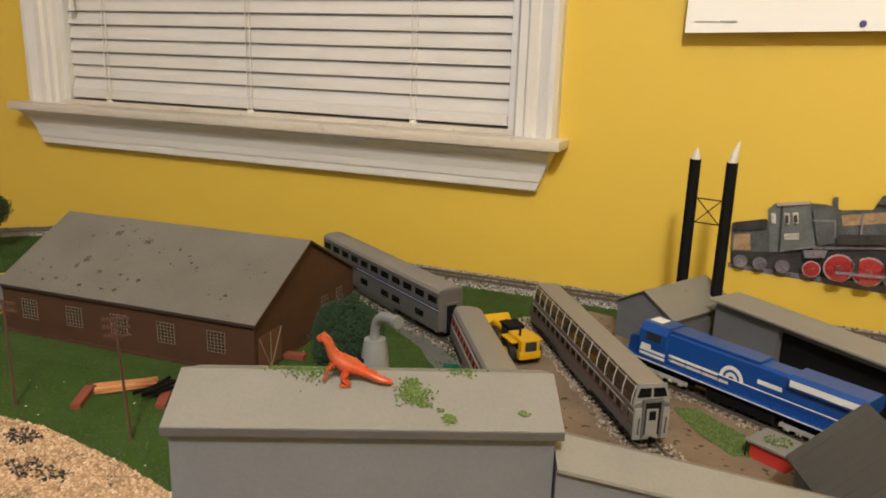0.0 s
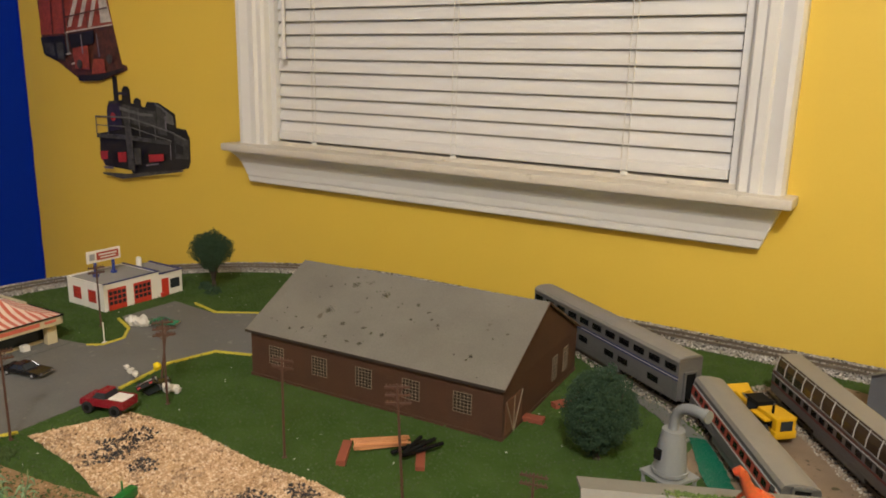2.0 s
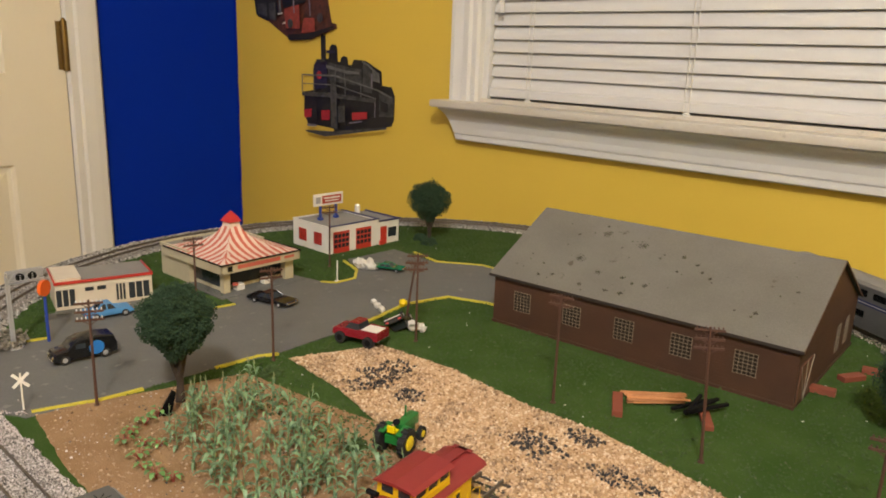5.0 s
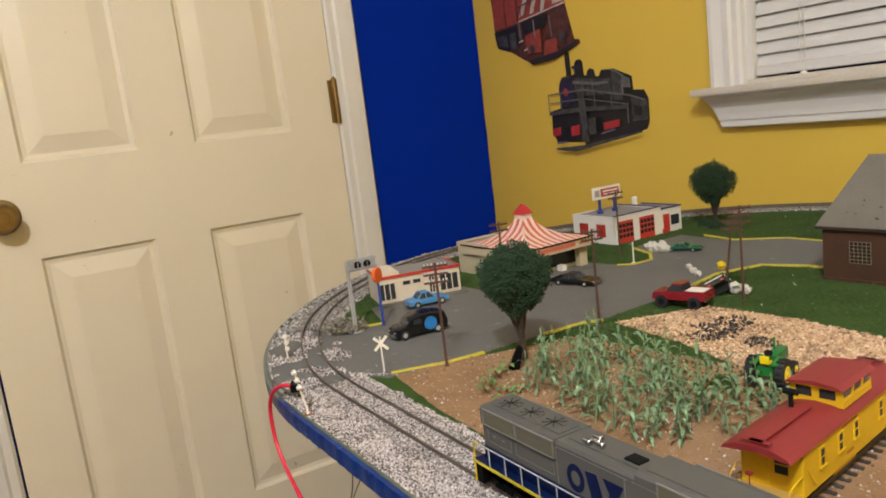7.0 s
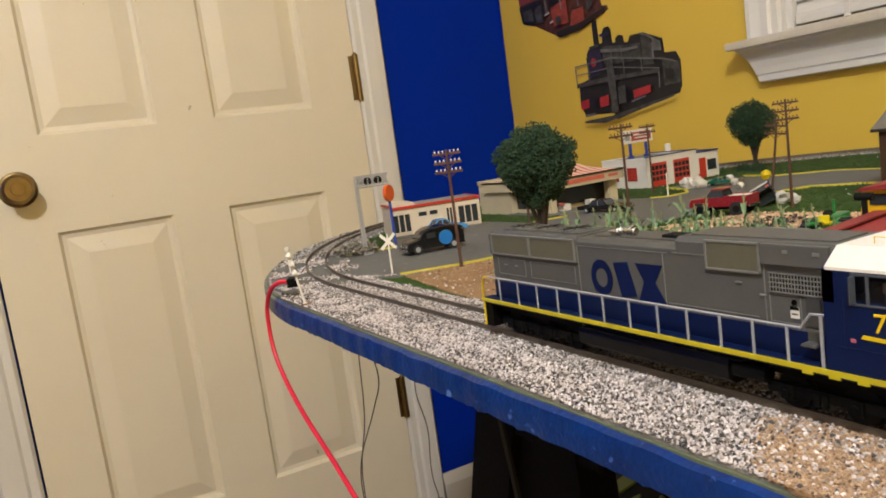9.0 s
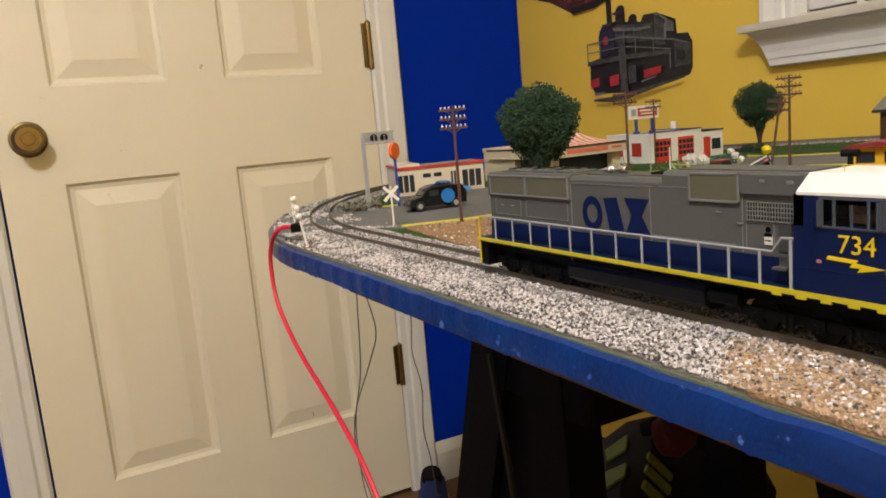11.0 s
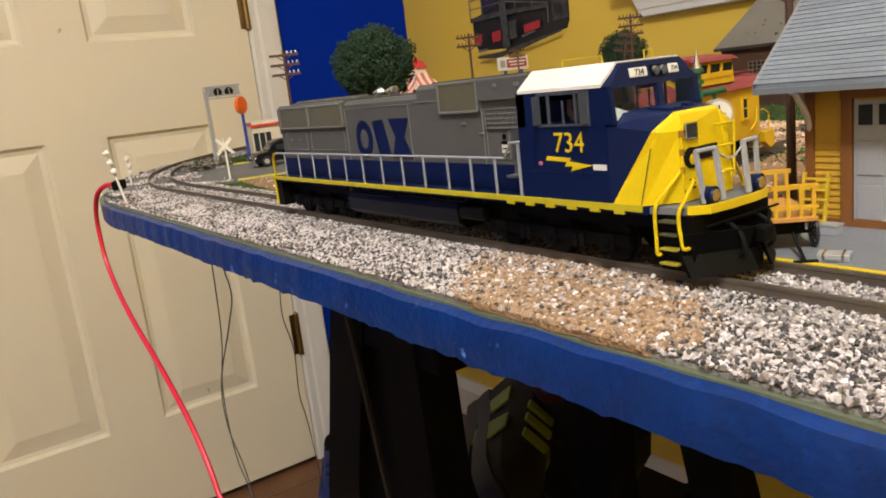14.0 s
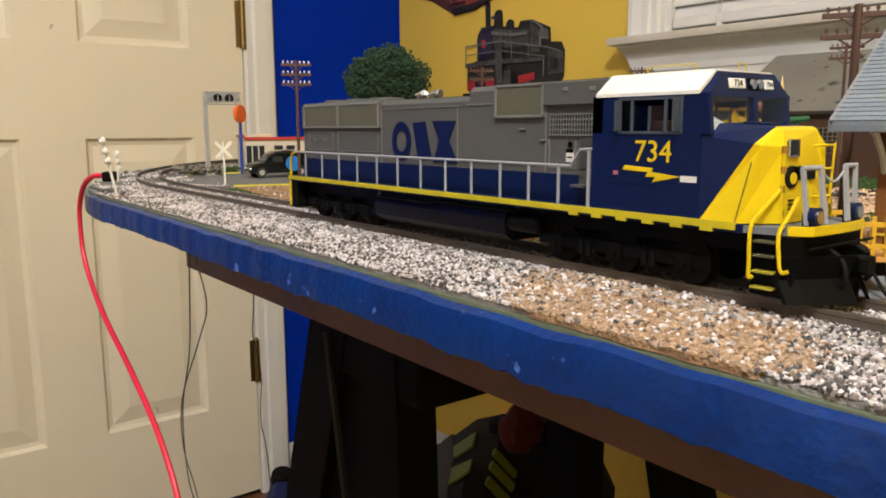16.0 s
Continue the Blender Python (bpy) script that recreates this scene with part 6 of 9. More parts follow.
        part("front_stanchion", B().loft([[(107.4 + a, s * 9.6 + c * 0.65, 16) for a, c in ((-0.3, -1), (0.3, -1), (0.3, 1), (-0.3, 1))], [(106.4 + a, s * 10.6 + c * 0.55, 27) for a, c in ((-0.3, -1), (0.3, -1), (0.3, 1), (-0.3, 1))]]), RAILING, t, "pale grey stanchion")
        part("front_stanchion", B().loft([[(108.4 + a, s * 4.6 + c * 0.75, 16) for a, c in ((-0.3, -1), (0.3, -1), (0.3, 1), (-0.3, 1))], [(107.0 + a, s * 5.0 + c * 0.65, 27) for a, c in ((-0.3, -1), (0.3, -1), (0.3, 1), (-0.3, 1))]]), RAILING, t, "pale grey stanchion")
        part("front_rail", B().tube([(106.4, s * 10.8, 27), (107.0, s * 4.8, 27)], 0.5, 6), RAILING, t)
    part("safety_chain", B().tube(smooth_line([(107.0, -4.8, 26.4), (107.2, -2, 24.6), (107.2, 1, 24.2), (107.0, 4.8, 26.2)], 5), 0.25, 5), RAILING, t)
    deck = [(97, -14.6), (105.4, -13.0), (108.8, -10.2), (109.4, -4), (109.4, 4), (108.8, 10.2), (105.4, 13.0), (97, 14.6)]
    part("porch", B().extrude(deck, 13.9, 15.4, "z"), paint("porch_grey", (0.15, 0.155, 0.17), 0.6), t, "grey front porch")
    edge = B()
    for (ax, ay), (bx, by) in zip(deck[1:], deck[2:-1]):
        edge.loft([[(ax, ay, 14.0), (ax + 0.45, ay, 14.0), (ax + 0.45, ay, 15.9), (ax, ay, 15.9)], [(bx, by, 14.0), (bx + 0.45, by, 14.0), (bx + 0.45, by, 15.9), (bx, by, 15.9)]])
    part("porch_edge", edge, LOCO_YELLOW, t, "yellow porch edge")
    part("pilot", B().span(104.2, 107.2, -13.6, 13.6, 1.6, 13.8), PITCH, t, "black pilot plate")
    for s in (-1, 1):
        rings = []
        for u in (0, 0.25, 0.5, 0.75, 1.0):
            x, y = 105.8 + 7.6 * (1 - u) ** 0.8, s * (2.6 + 12.4 * u)
            rings.append([(x, y, 10.2), (x + 0.9, y, 10.2), (x - 0.6, y, 5.6), (x + 1.6, y, 0.9), (x + 0.7, y, 0.9), (x - 1.6, y, 5.6)])
        part("plough_wing", B().loft(rings), PITCH, t, "black snow plough wing")
        part("air_hose", B().tube(smooth_line([(109, s * 5.0, 11.5), (112.5, s * 5.4, 9.5), (113.6, s * 5.4, 6), (112.4, s * 5.2, 4.2)], 4), 0.5, 6), SOOT, t, smooth=True)
    part("plough_web", B().span(106, 112.6, -2.8, 2.8, 0.9, 5.0), PITCH, t)
    part("uncoupling_bar", B().tube([(110.0, -13, 11.8), (110.6, -3, 12.0), (110.6, 3, 12.0), (110.0, 13, 11.8)], 0.3, 5), BLACK, t)
    coupler(t, 113, 1, 8.2)
    coupler(t, -108, -1, 9)
    part("end_porch", B().span(-107, -102, -14.5, 14.5, 13.9, 15.6), LOCO_GREY, t)
    part("end_step", B().span(-106.6, -101, -14.6, 14.6, 3, 13.8), PITCH, t)


freight_diesel()

# ---- the yellow caboose on its siding ----
CAB_YELLOW = paint("caboose_yellow_paint", (0.68, 0.43, 0.006), 0.45, spec=0.3)
CAB_RED = paint("caboose_red_roof", (0.22, 0.022, 0.022), 0.5)


def caboose():
    t = thing("caboose", (-0.0815, 1.0130, RAIL), 98.8, "yellow model caboose with dark red roof", "caboose")
    t.scale = (0.955, 0.94, 0.915)
    part("body", B().span(-52, 52, -15.5, 15.5, 8, 33, bev=0.5), CAB_YELLOW, t)
    rp = lambda k: [(-17.2 * k, 32.2), (-15.5 * k, 34.4), (-9 * k, 36.8), (0, 37.8), (9 * k, 36.8), (15.5 * k, 34.4), (17.2 * k, 32.2), (0, 34.2)]
    part("roof", B().extrude(rp(1.0), -67, 67, "x"), CAB_RED, t, smooth=True)
    for xx, ll, ww in ((-41, 50, 6.5), (44, 44, 6.5), (-64.5, 3, 14), (64.5, 3, 14)):
        part("roof_walk", B().box(xx, 0, 39, ll, ww, 0.7), CAB_RED, t)
    cup = part("cupola", B().extrude([(-14, 36), (-13, 47), (13, 47), (14, 36)], -4, 30, "x"), CAB_YELLOW, t)
    part("cupola_roof", B().extrude([(-15, 46.4), (-12, 48.2), (0, 49.6), (12, 48.2), (15, 46.4), (0, 47.4)], -7, 33, "x"), CAB_RED, cup)
    for s in (-1, 1):
        for x in (1.5, 13, 24.5):
            part("cupola_window", B().box(x, s * 13.35, 42.4, 8.4, 0.5, 5, rx=-s * 5), GLASS, cup)
        part("frame_strip", B().box(13, s * 13.5, 45.6, 32, 0.5, 0.8, rx=-s * 5).box(13, s * 13.8, 39.3, 32, 0.5, 0.8).box(7.3, s * 13.6, 42, 1.6, 0.6, 7, rx=-s * 5).box(18.7, s * 13.6, 42, 1.6, 0.6, 7, rx=-s * 5), CAB_YELLOW, cup)
        for y in (-6, 6):
            part("cupola_window", B().box(13 + s * 17.1, y, 42.4, 0.5, 8, 5), GLASS, cup)
        for x in (-33, -13, 5, 36):
            w = part("window", B().box(x, s * 15.7, 22.5, 4.6, 0.5, 9), GLASS, t)
            part("window_frame", B().box(x - 2.6, s * 15.9, 22.5, 0.9, 0.7, 10.5).box(x + 2.6, s * 15.9, 22.5, 0.9, 0.7, 10.5).box(x, s * 15.9, 27.4, 6, 0.7, 0.9).box(x, s * 16.2, 17.4, 7.2, 1.2, 0.9).box(x, s * 15.95, 22.5, 4.6, 0.4, 0.5), CAB_YELLOW, w)
        part("faded_mark", B().box(-2, s * 15.6, 29, 18, 0.15, 1.5).box(-2, s * 15.6, 13, 8, 0.15, 1.6), paint("faded_red", (0.45, 0.16, 0.015), 0.6), t)
        for e in (-1, 1):
            part("hand_rail", B().tube([(e * 48, s * 15.8, 22), (e * 45, s * 17, 15), (e * 41, s * 16, 11.5)], 0.4, 5), CAB_YELLOW, t)
        part("under_box", B().box(-2, s * 10, 6, 26, 6, 5, bev=0.4), CAB_YELLOW, t)
    for e in (-1, 1):
        w = part("end_window", B().box(e * 52.2, -5, 23, 0.5, 6.4, 10), GLASS, t)
        part("window_bar", B().box(e * 52.5, -5, 23, 0.4, 6.4, 0.6), CAB_YELLOW, w)
        part("door", B().box(e * 52.15, 5, 19, 0.5, 8, 20), CAB_YELLOW, t)
        part("platform", B().box(e * 58.5, 0, 8.6, 13, 30, 1.6, bev=0.3), paint("platform_tan", (0.45, 0.28, 0.06), 0.6), t)
        for s in (-1, 1):
            part("step", B().extrude([(e * 53, 9), (e * 64.5, 9), (e * 64, 1.5), (e * 60, 0.5), (e * 54, 4)], s * 15.5 - 1.6, s * 15.5 + 1.6, "y"), CAB_YELLOW, t)
            part("end_post", B().tube([(e * 64, s * 14.6, 9.4), (e * 64, s * 14.6, 17), (e * 57, s * 15.4, 20), (e * 53, s * 15.6, 20)], 0.35, 5), CAB_YELLOW, t)
        part("brake_wheel", B().rod((e * 63.4, 5, 9), (e * 63.4, 5, 20), 0.3, n=6).rod((e * 63.4, 5, 20), (e * 63.4, 5, 20.6), 2, n=12), CAB_RED, t)
        coupler(t, e * 66, e, 6)
    part("stovepipe", B().rod((-16, 7, 36), (-16, 7, 45), 1.2, n=10).rod((-16, 3.4, 45.5), (-16, 10.6, 45.5), 1.7, n=10), SOOT, t, "black T-shaped stovepipe")
    part("underframe", B().span(-50, 50, -8, 8, 5.5, 8), SOOT, t)
    bogie(t, -36, 2, 11, 9.8, 4.6, SOOT, 5.0)
    bogie(t, 36, 2, 11, 9.8, 4.6, SOOT, 5.0)


caboose()

# ---- the depot and its platform ----
DEPOT_WALL = paint("depot_yellow_siding", (0.52, 0.30, 0.02), 0.6)
DEPOT_TRIM = paint("depot_brown_trim", (0.22, 0.085, 0.02), 0.55)
SHINGLE = mat("blue_grey_shingle", (0.20, 0.225, 0.26), (0.15, 0.17, 0.20), 0.75, big=60, fine=1200, amount=0.8, per_object=0.12)
PLATFORM = paint("platform_grey", (0.17, 0.18, 0.20), 0.6, big=40, fine=900, amount=0.8, bump=0.3)


def depot():
    part_y0, part_y1 = 0.909, 0.975
    b = B(1).span(0.008, 0.42, part_y0, part_y1, T - 0.001, T + 0.0018, bev=0.0004)
    pl = tagged(part("platform", b, PLATFORM), "grey station platform edged in yellow", "platform")
    part("edge_stripe", B(1).span(0.006, 0.42, part_y0 - 0.0015, part_y0 + 0.0018, T + 0.0006, T + 0.0023).span(0.0065, 0.0085, part_y0, part_y1, T + 0.0006, T + 0.0022), LOCO_YELLOW, pl, "yellow painted edge stripe")
    part("face", B(1).span(0.0068, 0.42, part_y0 - 0.0012, part_y0, T - 0.001, T + 0.0006), SOOT, pl)
    t = thing("station_depot", (0.013, 0.950, T + 0.0018), 0, "yellow wooden model depot with grey shingle roof", "station")
    L, D, H = 210, 58, 39
    # grey-white door; the eave's shade is mixed into this grey
    DOOR_SHADED = paint("freight_door_shaded", (0.33, 0.335, 0.36), 0.5)
    part("wall", B().span(0, L, 0, D, 0, H), DEPOT_WALL, t)
    sb = B()
    for k in range(21):
        z = 0.9 + k * 1.8
        sb.extrude([(0, z), (-0.45, z), (-0.05, z + 1.7), (0, z + 1.7)][::-1], 0.5, 9.2, "x")
        sb.extrude([(0, z), (-0.45, z), (-0.05, z + 1.7), (0, z + 1.7)][::-1], 46, L, "x")
        sb.extrude([(0, z), (-0.45, z), (-0.05, z + 1.7), (0, z + 1.7)], 0.5, D, "y")
    tagged(part("clapboard_siding", sb, DEPOT_WALL, t, "yellow clapboard siding"), kind="stuff")
    tr = B().box(0.6, -0.5, H / 2, 2.2, 1.6, H).box(-0.5, 0.8, H / 2, 1.4, 2.2, H).box(L - 0.6, -0.5, H / 2, 2.2, 1.6, H)
    tr.box(10.6, -0.6, 18, 2.8, 1.4, 36).box(45.4, -0.6, 18, 2.8, 1.4, 36).box(28, -0.7, 35.6, 38, 1.6, 3.2).box(L / 2, -0.5, 1, L, 1.2, 2)
    part("trim", tr, DEPOT_TRIM, t, "brown trim boards")
    d = part("freight_door", B().span(12.2, 43.8, -0.5, 0.2, 0.3, 33.4), DOOR_SHADED, t, "grey-white freight door, its paint greyed for eave shade")
    for i in range(6):
        part("pane", B().box(15.2 + i * 5.1, -0.6, 29.6, 3.4, 0.5, 5.2), GLASS, d)
    for i in range(4):
        for z in (18.5, 6.8):
            part("door_panel", B().box(16.4 + i * 7.8, -0.6, z, 6.2, 0.5, 9.0, bev=0.2), DOOR_SHADED, d)
    for x in (80, 120, 165):
        w = part("window", B().box(x, -0.4, 22, 13, 0.8, 20), GLASS, t)
        part("window_frame", B().box(x - 6.8, -0.8, 22, 1.4, 1, 22).box(x + 6.8, -0.8, 22, 1.4, 1, 22).box(x, -0.8, 32.6, 15, 1, 1.4).box(x, -0.9, 11.4, 16, 1.6, 1.4).box(x, -0.7, 22, 13, 0.8, 0.8), DEPOT_TRIM, w)
    for s, y in ((1, -10), (-1, D + 10)):
        p0, p1 = Vector((0, y, H + 0.5)), Vector((0, D / 2, H + 35))
        roof = B()
        roof.loft([[(-10, p0.y, p0.z), (-10, p1.y, p1.z), (-10, p1.y, p1.z - 1.6), (-10, p0.y, p0.z - 1.6)], [(L + 10, p0.y, p0.z), (L + 10, p1.y, p1.z), (L + 10, p1.y, p1.z - 1.6), (L + 10, p0.y, p0.z - 1.6)]])
        r = part("roof_slope", roof, SHINGLE, t, "blue-grey shingled roof")
        if s > 0:
            n = 30
            for k in range(n):
                u0, u1 = k / n, (k + 1) / n
                a, c = p0.lerp(p1, u0), p0.lerp(p1, u1)
                nrm = Vector((0, -(p1.z - p0.z), p1.y - p0.y)).normalized()
                sh = B()
                A0, A1, C0 = a, a + nrm * 0.30, c + nrm * 0.08
                sh.loft([[(x, A0.y, A0.z), (x, A1.y, A1.z), (x, C0.y, C0.z), (x, c.y, c.z)] for x in (-10.2, L + 10.2)])
                part("shingle_course", sh, SHINGLE, r)
    part("gable", B().extrude([(0, H), (D, H), (D / 2, H + 29)], 0, 1, "x").extrude([(0, H), (D, H), (D / 2, H + 29)], L - 1, L, "x"), DEPOT_WALL, t)
    part("barge_board", B().loft([[(-10.4, -10, H + 0.8), (-9.4, -10, H + 0.8), (-9.4, -10, H - 1.8), (-10.4, -10, H - 1.8)], [(-10.4, D / 2, H + 35.3), (-9.4, D / 2, H + 35.3), (-9.4, D / 2, H + 32.4), (-10.4, D / 2, H + 32.4)]]), paint("grey_trim", (0.25, 0.25, 0.26), 0.5), t)
    part("eave_board", B().span(-10.2, L + 10, -10.6, -9.6, H - 2.2, H - 0.6), paint("eave_grey", (0.16, 0.18, 0.21), 0.6), t)
    for x in (0.6, 48, 100, 150, 205):
        part("bracket", B().tube([(x, -0.6, 26), (x, -2.6, 30.5), (x, -7.5, 36.2), (x, -9, 37)], 0.9, 6).box(x, -5, 37.2, 1.4, 9.5, 1.2), paint("bracket_white", (0.55, 0.53, 0.5), 0.5), t, "pale roof bracket")


depot()


def clock_lamp():
    G = paint("dark_green_cast", (0.012, 0.085, 0.035), 0.3)
    t = thing("street_clock", (0.002, 0.917, T + 0.0008), 58, "dark green cast lamp post with white clock", "street clock")
    b = B().rod((0, 0, 0), (0, 0, 1), 3.2, 3.0, 16).rod((0, 0, 1), (0, 0, 6), 2.6, 1.6, 16).rod((0, 0, 6), (0, 0, 46), 1.15, 1.0, 14)
    for z in (7, 36, 39.5, 43, 46):
        b.rod((0, 0, z), (0, 0, z + 1), 1.7, 1.5, 14)
    part("post", b, G, t, smooth=True)
    part("base", B().rod((0, 0, -0.8), (0, 0, 2.4), 3.4, 2.6, 14), SOOT, t)
    part("finial", B().rod((0, 0, 47), (0, 0, 51.5), 1.1, 0.2, 10), CHROME, t, "silver pointed finial", smooth=True)
    part("arm", B().rod((0, 0, 40.5), (7.2, 0, 41), 0.8, n=8).rod((4.4, 0, 41), (4.4, 0, 38.5), 0.5, n=6), G, t)
    c = part("clock", B().rod((4.8, -1.2, 34.9), (4.8, 1.2, 34.9), 3.9, n=26), SILVER, t, "round white clock", smooth=True)
    part("dial", B().rod((4.8, -1.4, 34.9), (4.8, 1.4, 34.9), 3.3, n=26), WHITE, c)
    part("pointer", B().box(4.8, -1.5, 36.0, 0.3, 0.2, 2.4).box(5.6, -1.5, 34.9, 1.8, 0.2, 0.3), BLACK, c)


def baggage_cart(x, y, rz):
    O = paint("cart_orange_wood", (0.52, 0.25, 0.05), 0.6)
    Y = paint("cart_yellow", (0.58, 0.33, 0.012), 0.5)
    t = thing("baggage_cart", (x, y, T + 0.0018), rz, "orange and yellow baggage cart with grey wheels", "cart")
    t.scale = (0.95, 0.86, 0.92)
    part("bed", B().box(0, 0, 9, 29, 12, 1.2, bev=0.2), O, t, "orange wooden cart bed")
    for e in (-1, 1):
        f = part("end_rack", B().box(e * 13.6, 0, 17.6, 1, 12.4, 1.2), Y, t, "yellow slatted end rack")
        part("rack_rail", B().box(e * 13.6, 0, 12.2, 1, 12.4, 0.9), Y, f)
        for y in (-5, -1.7, 1.7, 5):
            part("rack_slat", B().box(e * 13.6, y, 13.6, 0.9, 1.0, 9), Y, f)
        for s in (-1, 1):
            w = B()
            for k in range(16):
                a0, a1 = k * 0.3927, (k + 1) * 0.3927
                w.rod((e * 8 + 3.9 * math.cos(a0), s * 6.6, 4.3 + 3.9 * math.sin(a0)), (e * 8 + 3.9 * math.cos(a1), s * 6.6, 4.3 + 3.9 * math.sin(a1)), 0.55, n=5)
            for k in range(4):
                w.rod((e * 8 - 3.6 * math.cos(k * 0.785), s * 6.6, 4.3 - 3.6 * math.sin(k * 0.785)), (e * 8 + 3.6 * math.cos(k * 0.785), s * 6.6, 4.3 + 3.6 * math.sin(k * 0.785)), 0.25, n=4)
            w.rod((e * 8, s * 6, 4.3), (e * 8, s * 7.4, 4.3), 1.0, n=8)
            part("wheel", w, paint("wheel_grey", (0.05, 0.05, 0.052), 0.45, metal=0.3), t)
        part("axle", B().rod((e * 8, -6.6, 4.3), (e * 8, 6.6, 4.3), 0.5, n=6).box(e * 8, 0, 6.6, 2, 8, 3.5), SOOT, t)
    part("tongue", B().tube([(-12, 0, 5), (-18, 0, 2), (-25, 0.5, 0.6)], 0.5, 6).box(-25.5, 0.5, 0.7, 1.2, 6, 0.8), SOOT, t)


def platform_clutter():
    Y = paint("ladder_yellow", (0.62, 0.42, 0.02), 0.5)
    t = thing("ladder", (0.0165, 0.9445, T + 0.0018), 0, "small yellow ladder leaning on the depot", "ladder", rx=-10)
    for s in (-1, 1):
        part("rail", B().box(s * 3.3, 0, 7.5, 0.8, 0.8, 15), Y, t)
    for k in range(5):
        part("rung", B().box(0, 0, 2 + k * 2.8, 6.4, 0.7, 0.7), Y, t)
    t = thing("suitcase", (0.0375, 0.9165, T + 0.0018), 20, "small silver suitcase lying on the platform", "suitcase")
    part("case", B().box(0, 0, 0.9, 7, 4.6, 1.8, bev=0.4), SILVER, t)
    part("handle", B().tube([(-1.2, -2.3, 1), (-1.2, -3.1, 1), (1.2, -3.1, 1), (1.2, -2.3, 1)], 0.25, 5), SILVER, t)
    part("strap", B().box(-2, 0, 0.9, 0.5, 4.8, 1.95).box(2, 0, 0.9, 0.5, 4.8, 1.95), CHROME, t)
    t = thing("wooden_crate", (0.052, 0.9285, T + 0.0018), 4, "brown wooden crate on the platform", "crate")
    part("box", B().box(0, 0, 2.3, 13, 7, 4.6, bev=0.3), DEPOT_TRIM, t)
    part("slat", B().box(0, -3.6, 2.3, 13, 0.3, 0.3).box(0, -3.6, 3.6, 13, 0.3, 0.3).box(0, 0, 4.7, 0.4, 7, 0.2), SOOT, t)
    t = thing("trunk_box", (0.0245, 0.939, T + 0.0018), 0, "small grey box by the ladder", "box")
    part("box", B().box(0, 0, 1.2, 5, 4, 2.4, bev=0.3), RAILING, t)
    part("lid", B().box(0, 0, 2.6, 5.3, 4.3, 0.6, bev=0.2), SILVER, t)


clock_lamp()
baggage_cart(0.018, 0.9275, 134)
platform_clutter()

# ---- the brick engine house ----
def flat_window(t, x, z, w, h, y, s, nx, nz, frame, name="window", axis="y"):
    """A latticed window let into a wall face; s is the side the wall faces."""
    def bx(b, a, c, sa, sc, d0, thick):
        return b.box(a, y + s * d0, c, sa, thick, sc) if axis == "y" else b.box(y + s * d0, a, c, thick, sa, sc)
    p = part(name, bx(B(), x, z, w, h, 0.1, 0.5), OLD_PANE if frame is MUNTIN else GLASS, t)
    f = B()
    for i in range(nx + 1):
        bx(f, x - w / 2 + w * i / nx, z, 0.4, h + 0.6, 0.4, 0.5)
    for i in range(nz + 1):
        bx(f, x, z - h / 2 + h * i / nz, w + 0.6, 0.4, 0.4, 0.5)
    part("lattice", f, frame, p)
    return p


BRICK_WALL = mat("brown_brick_plastic", (0.064, 0.026, 0.011), (0.047, 0.019, 0.008), 0.7, big=40, fine=900, amount=0.8, bump=0.4, per_object=0.0)
OLD_ROOF = mat("weathered_grey_roof", (0.150, 0.141, 0.120), (0.118, 0.110, 0.092), 0.8, big=18, fine=700, amount=0.9, bump=0.2, spots=(0.075, 0.068, 0.045), spot_scale=52, spot_at=0.675)
MUNTIN = paint("pale_muntin", (0.24, 0.195, 0.14), 0.6)
OLD_PANE = mat("old_window_pane", (0.022, 0.015, 0.010), rough=0.45, bump=0, spec=0.2)


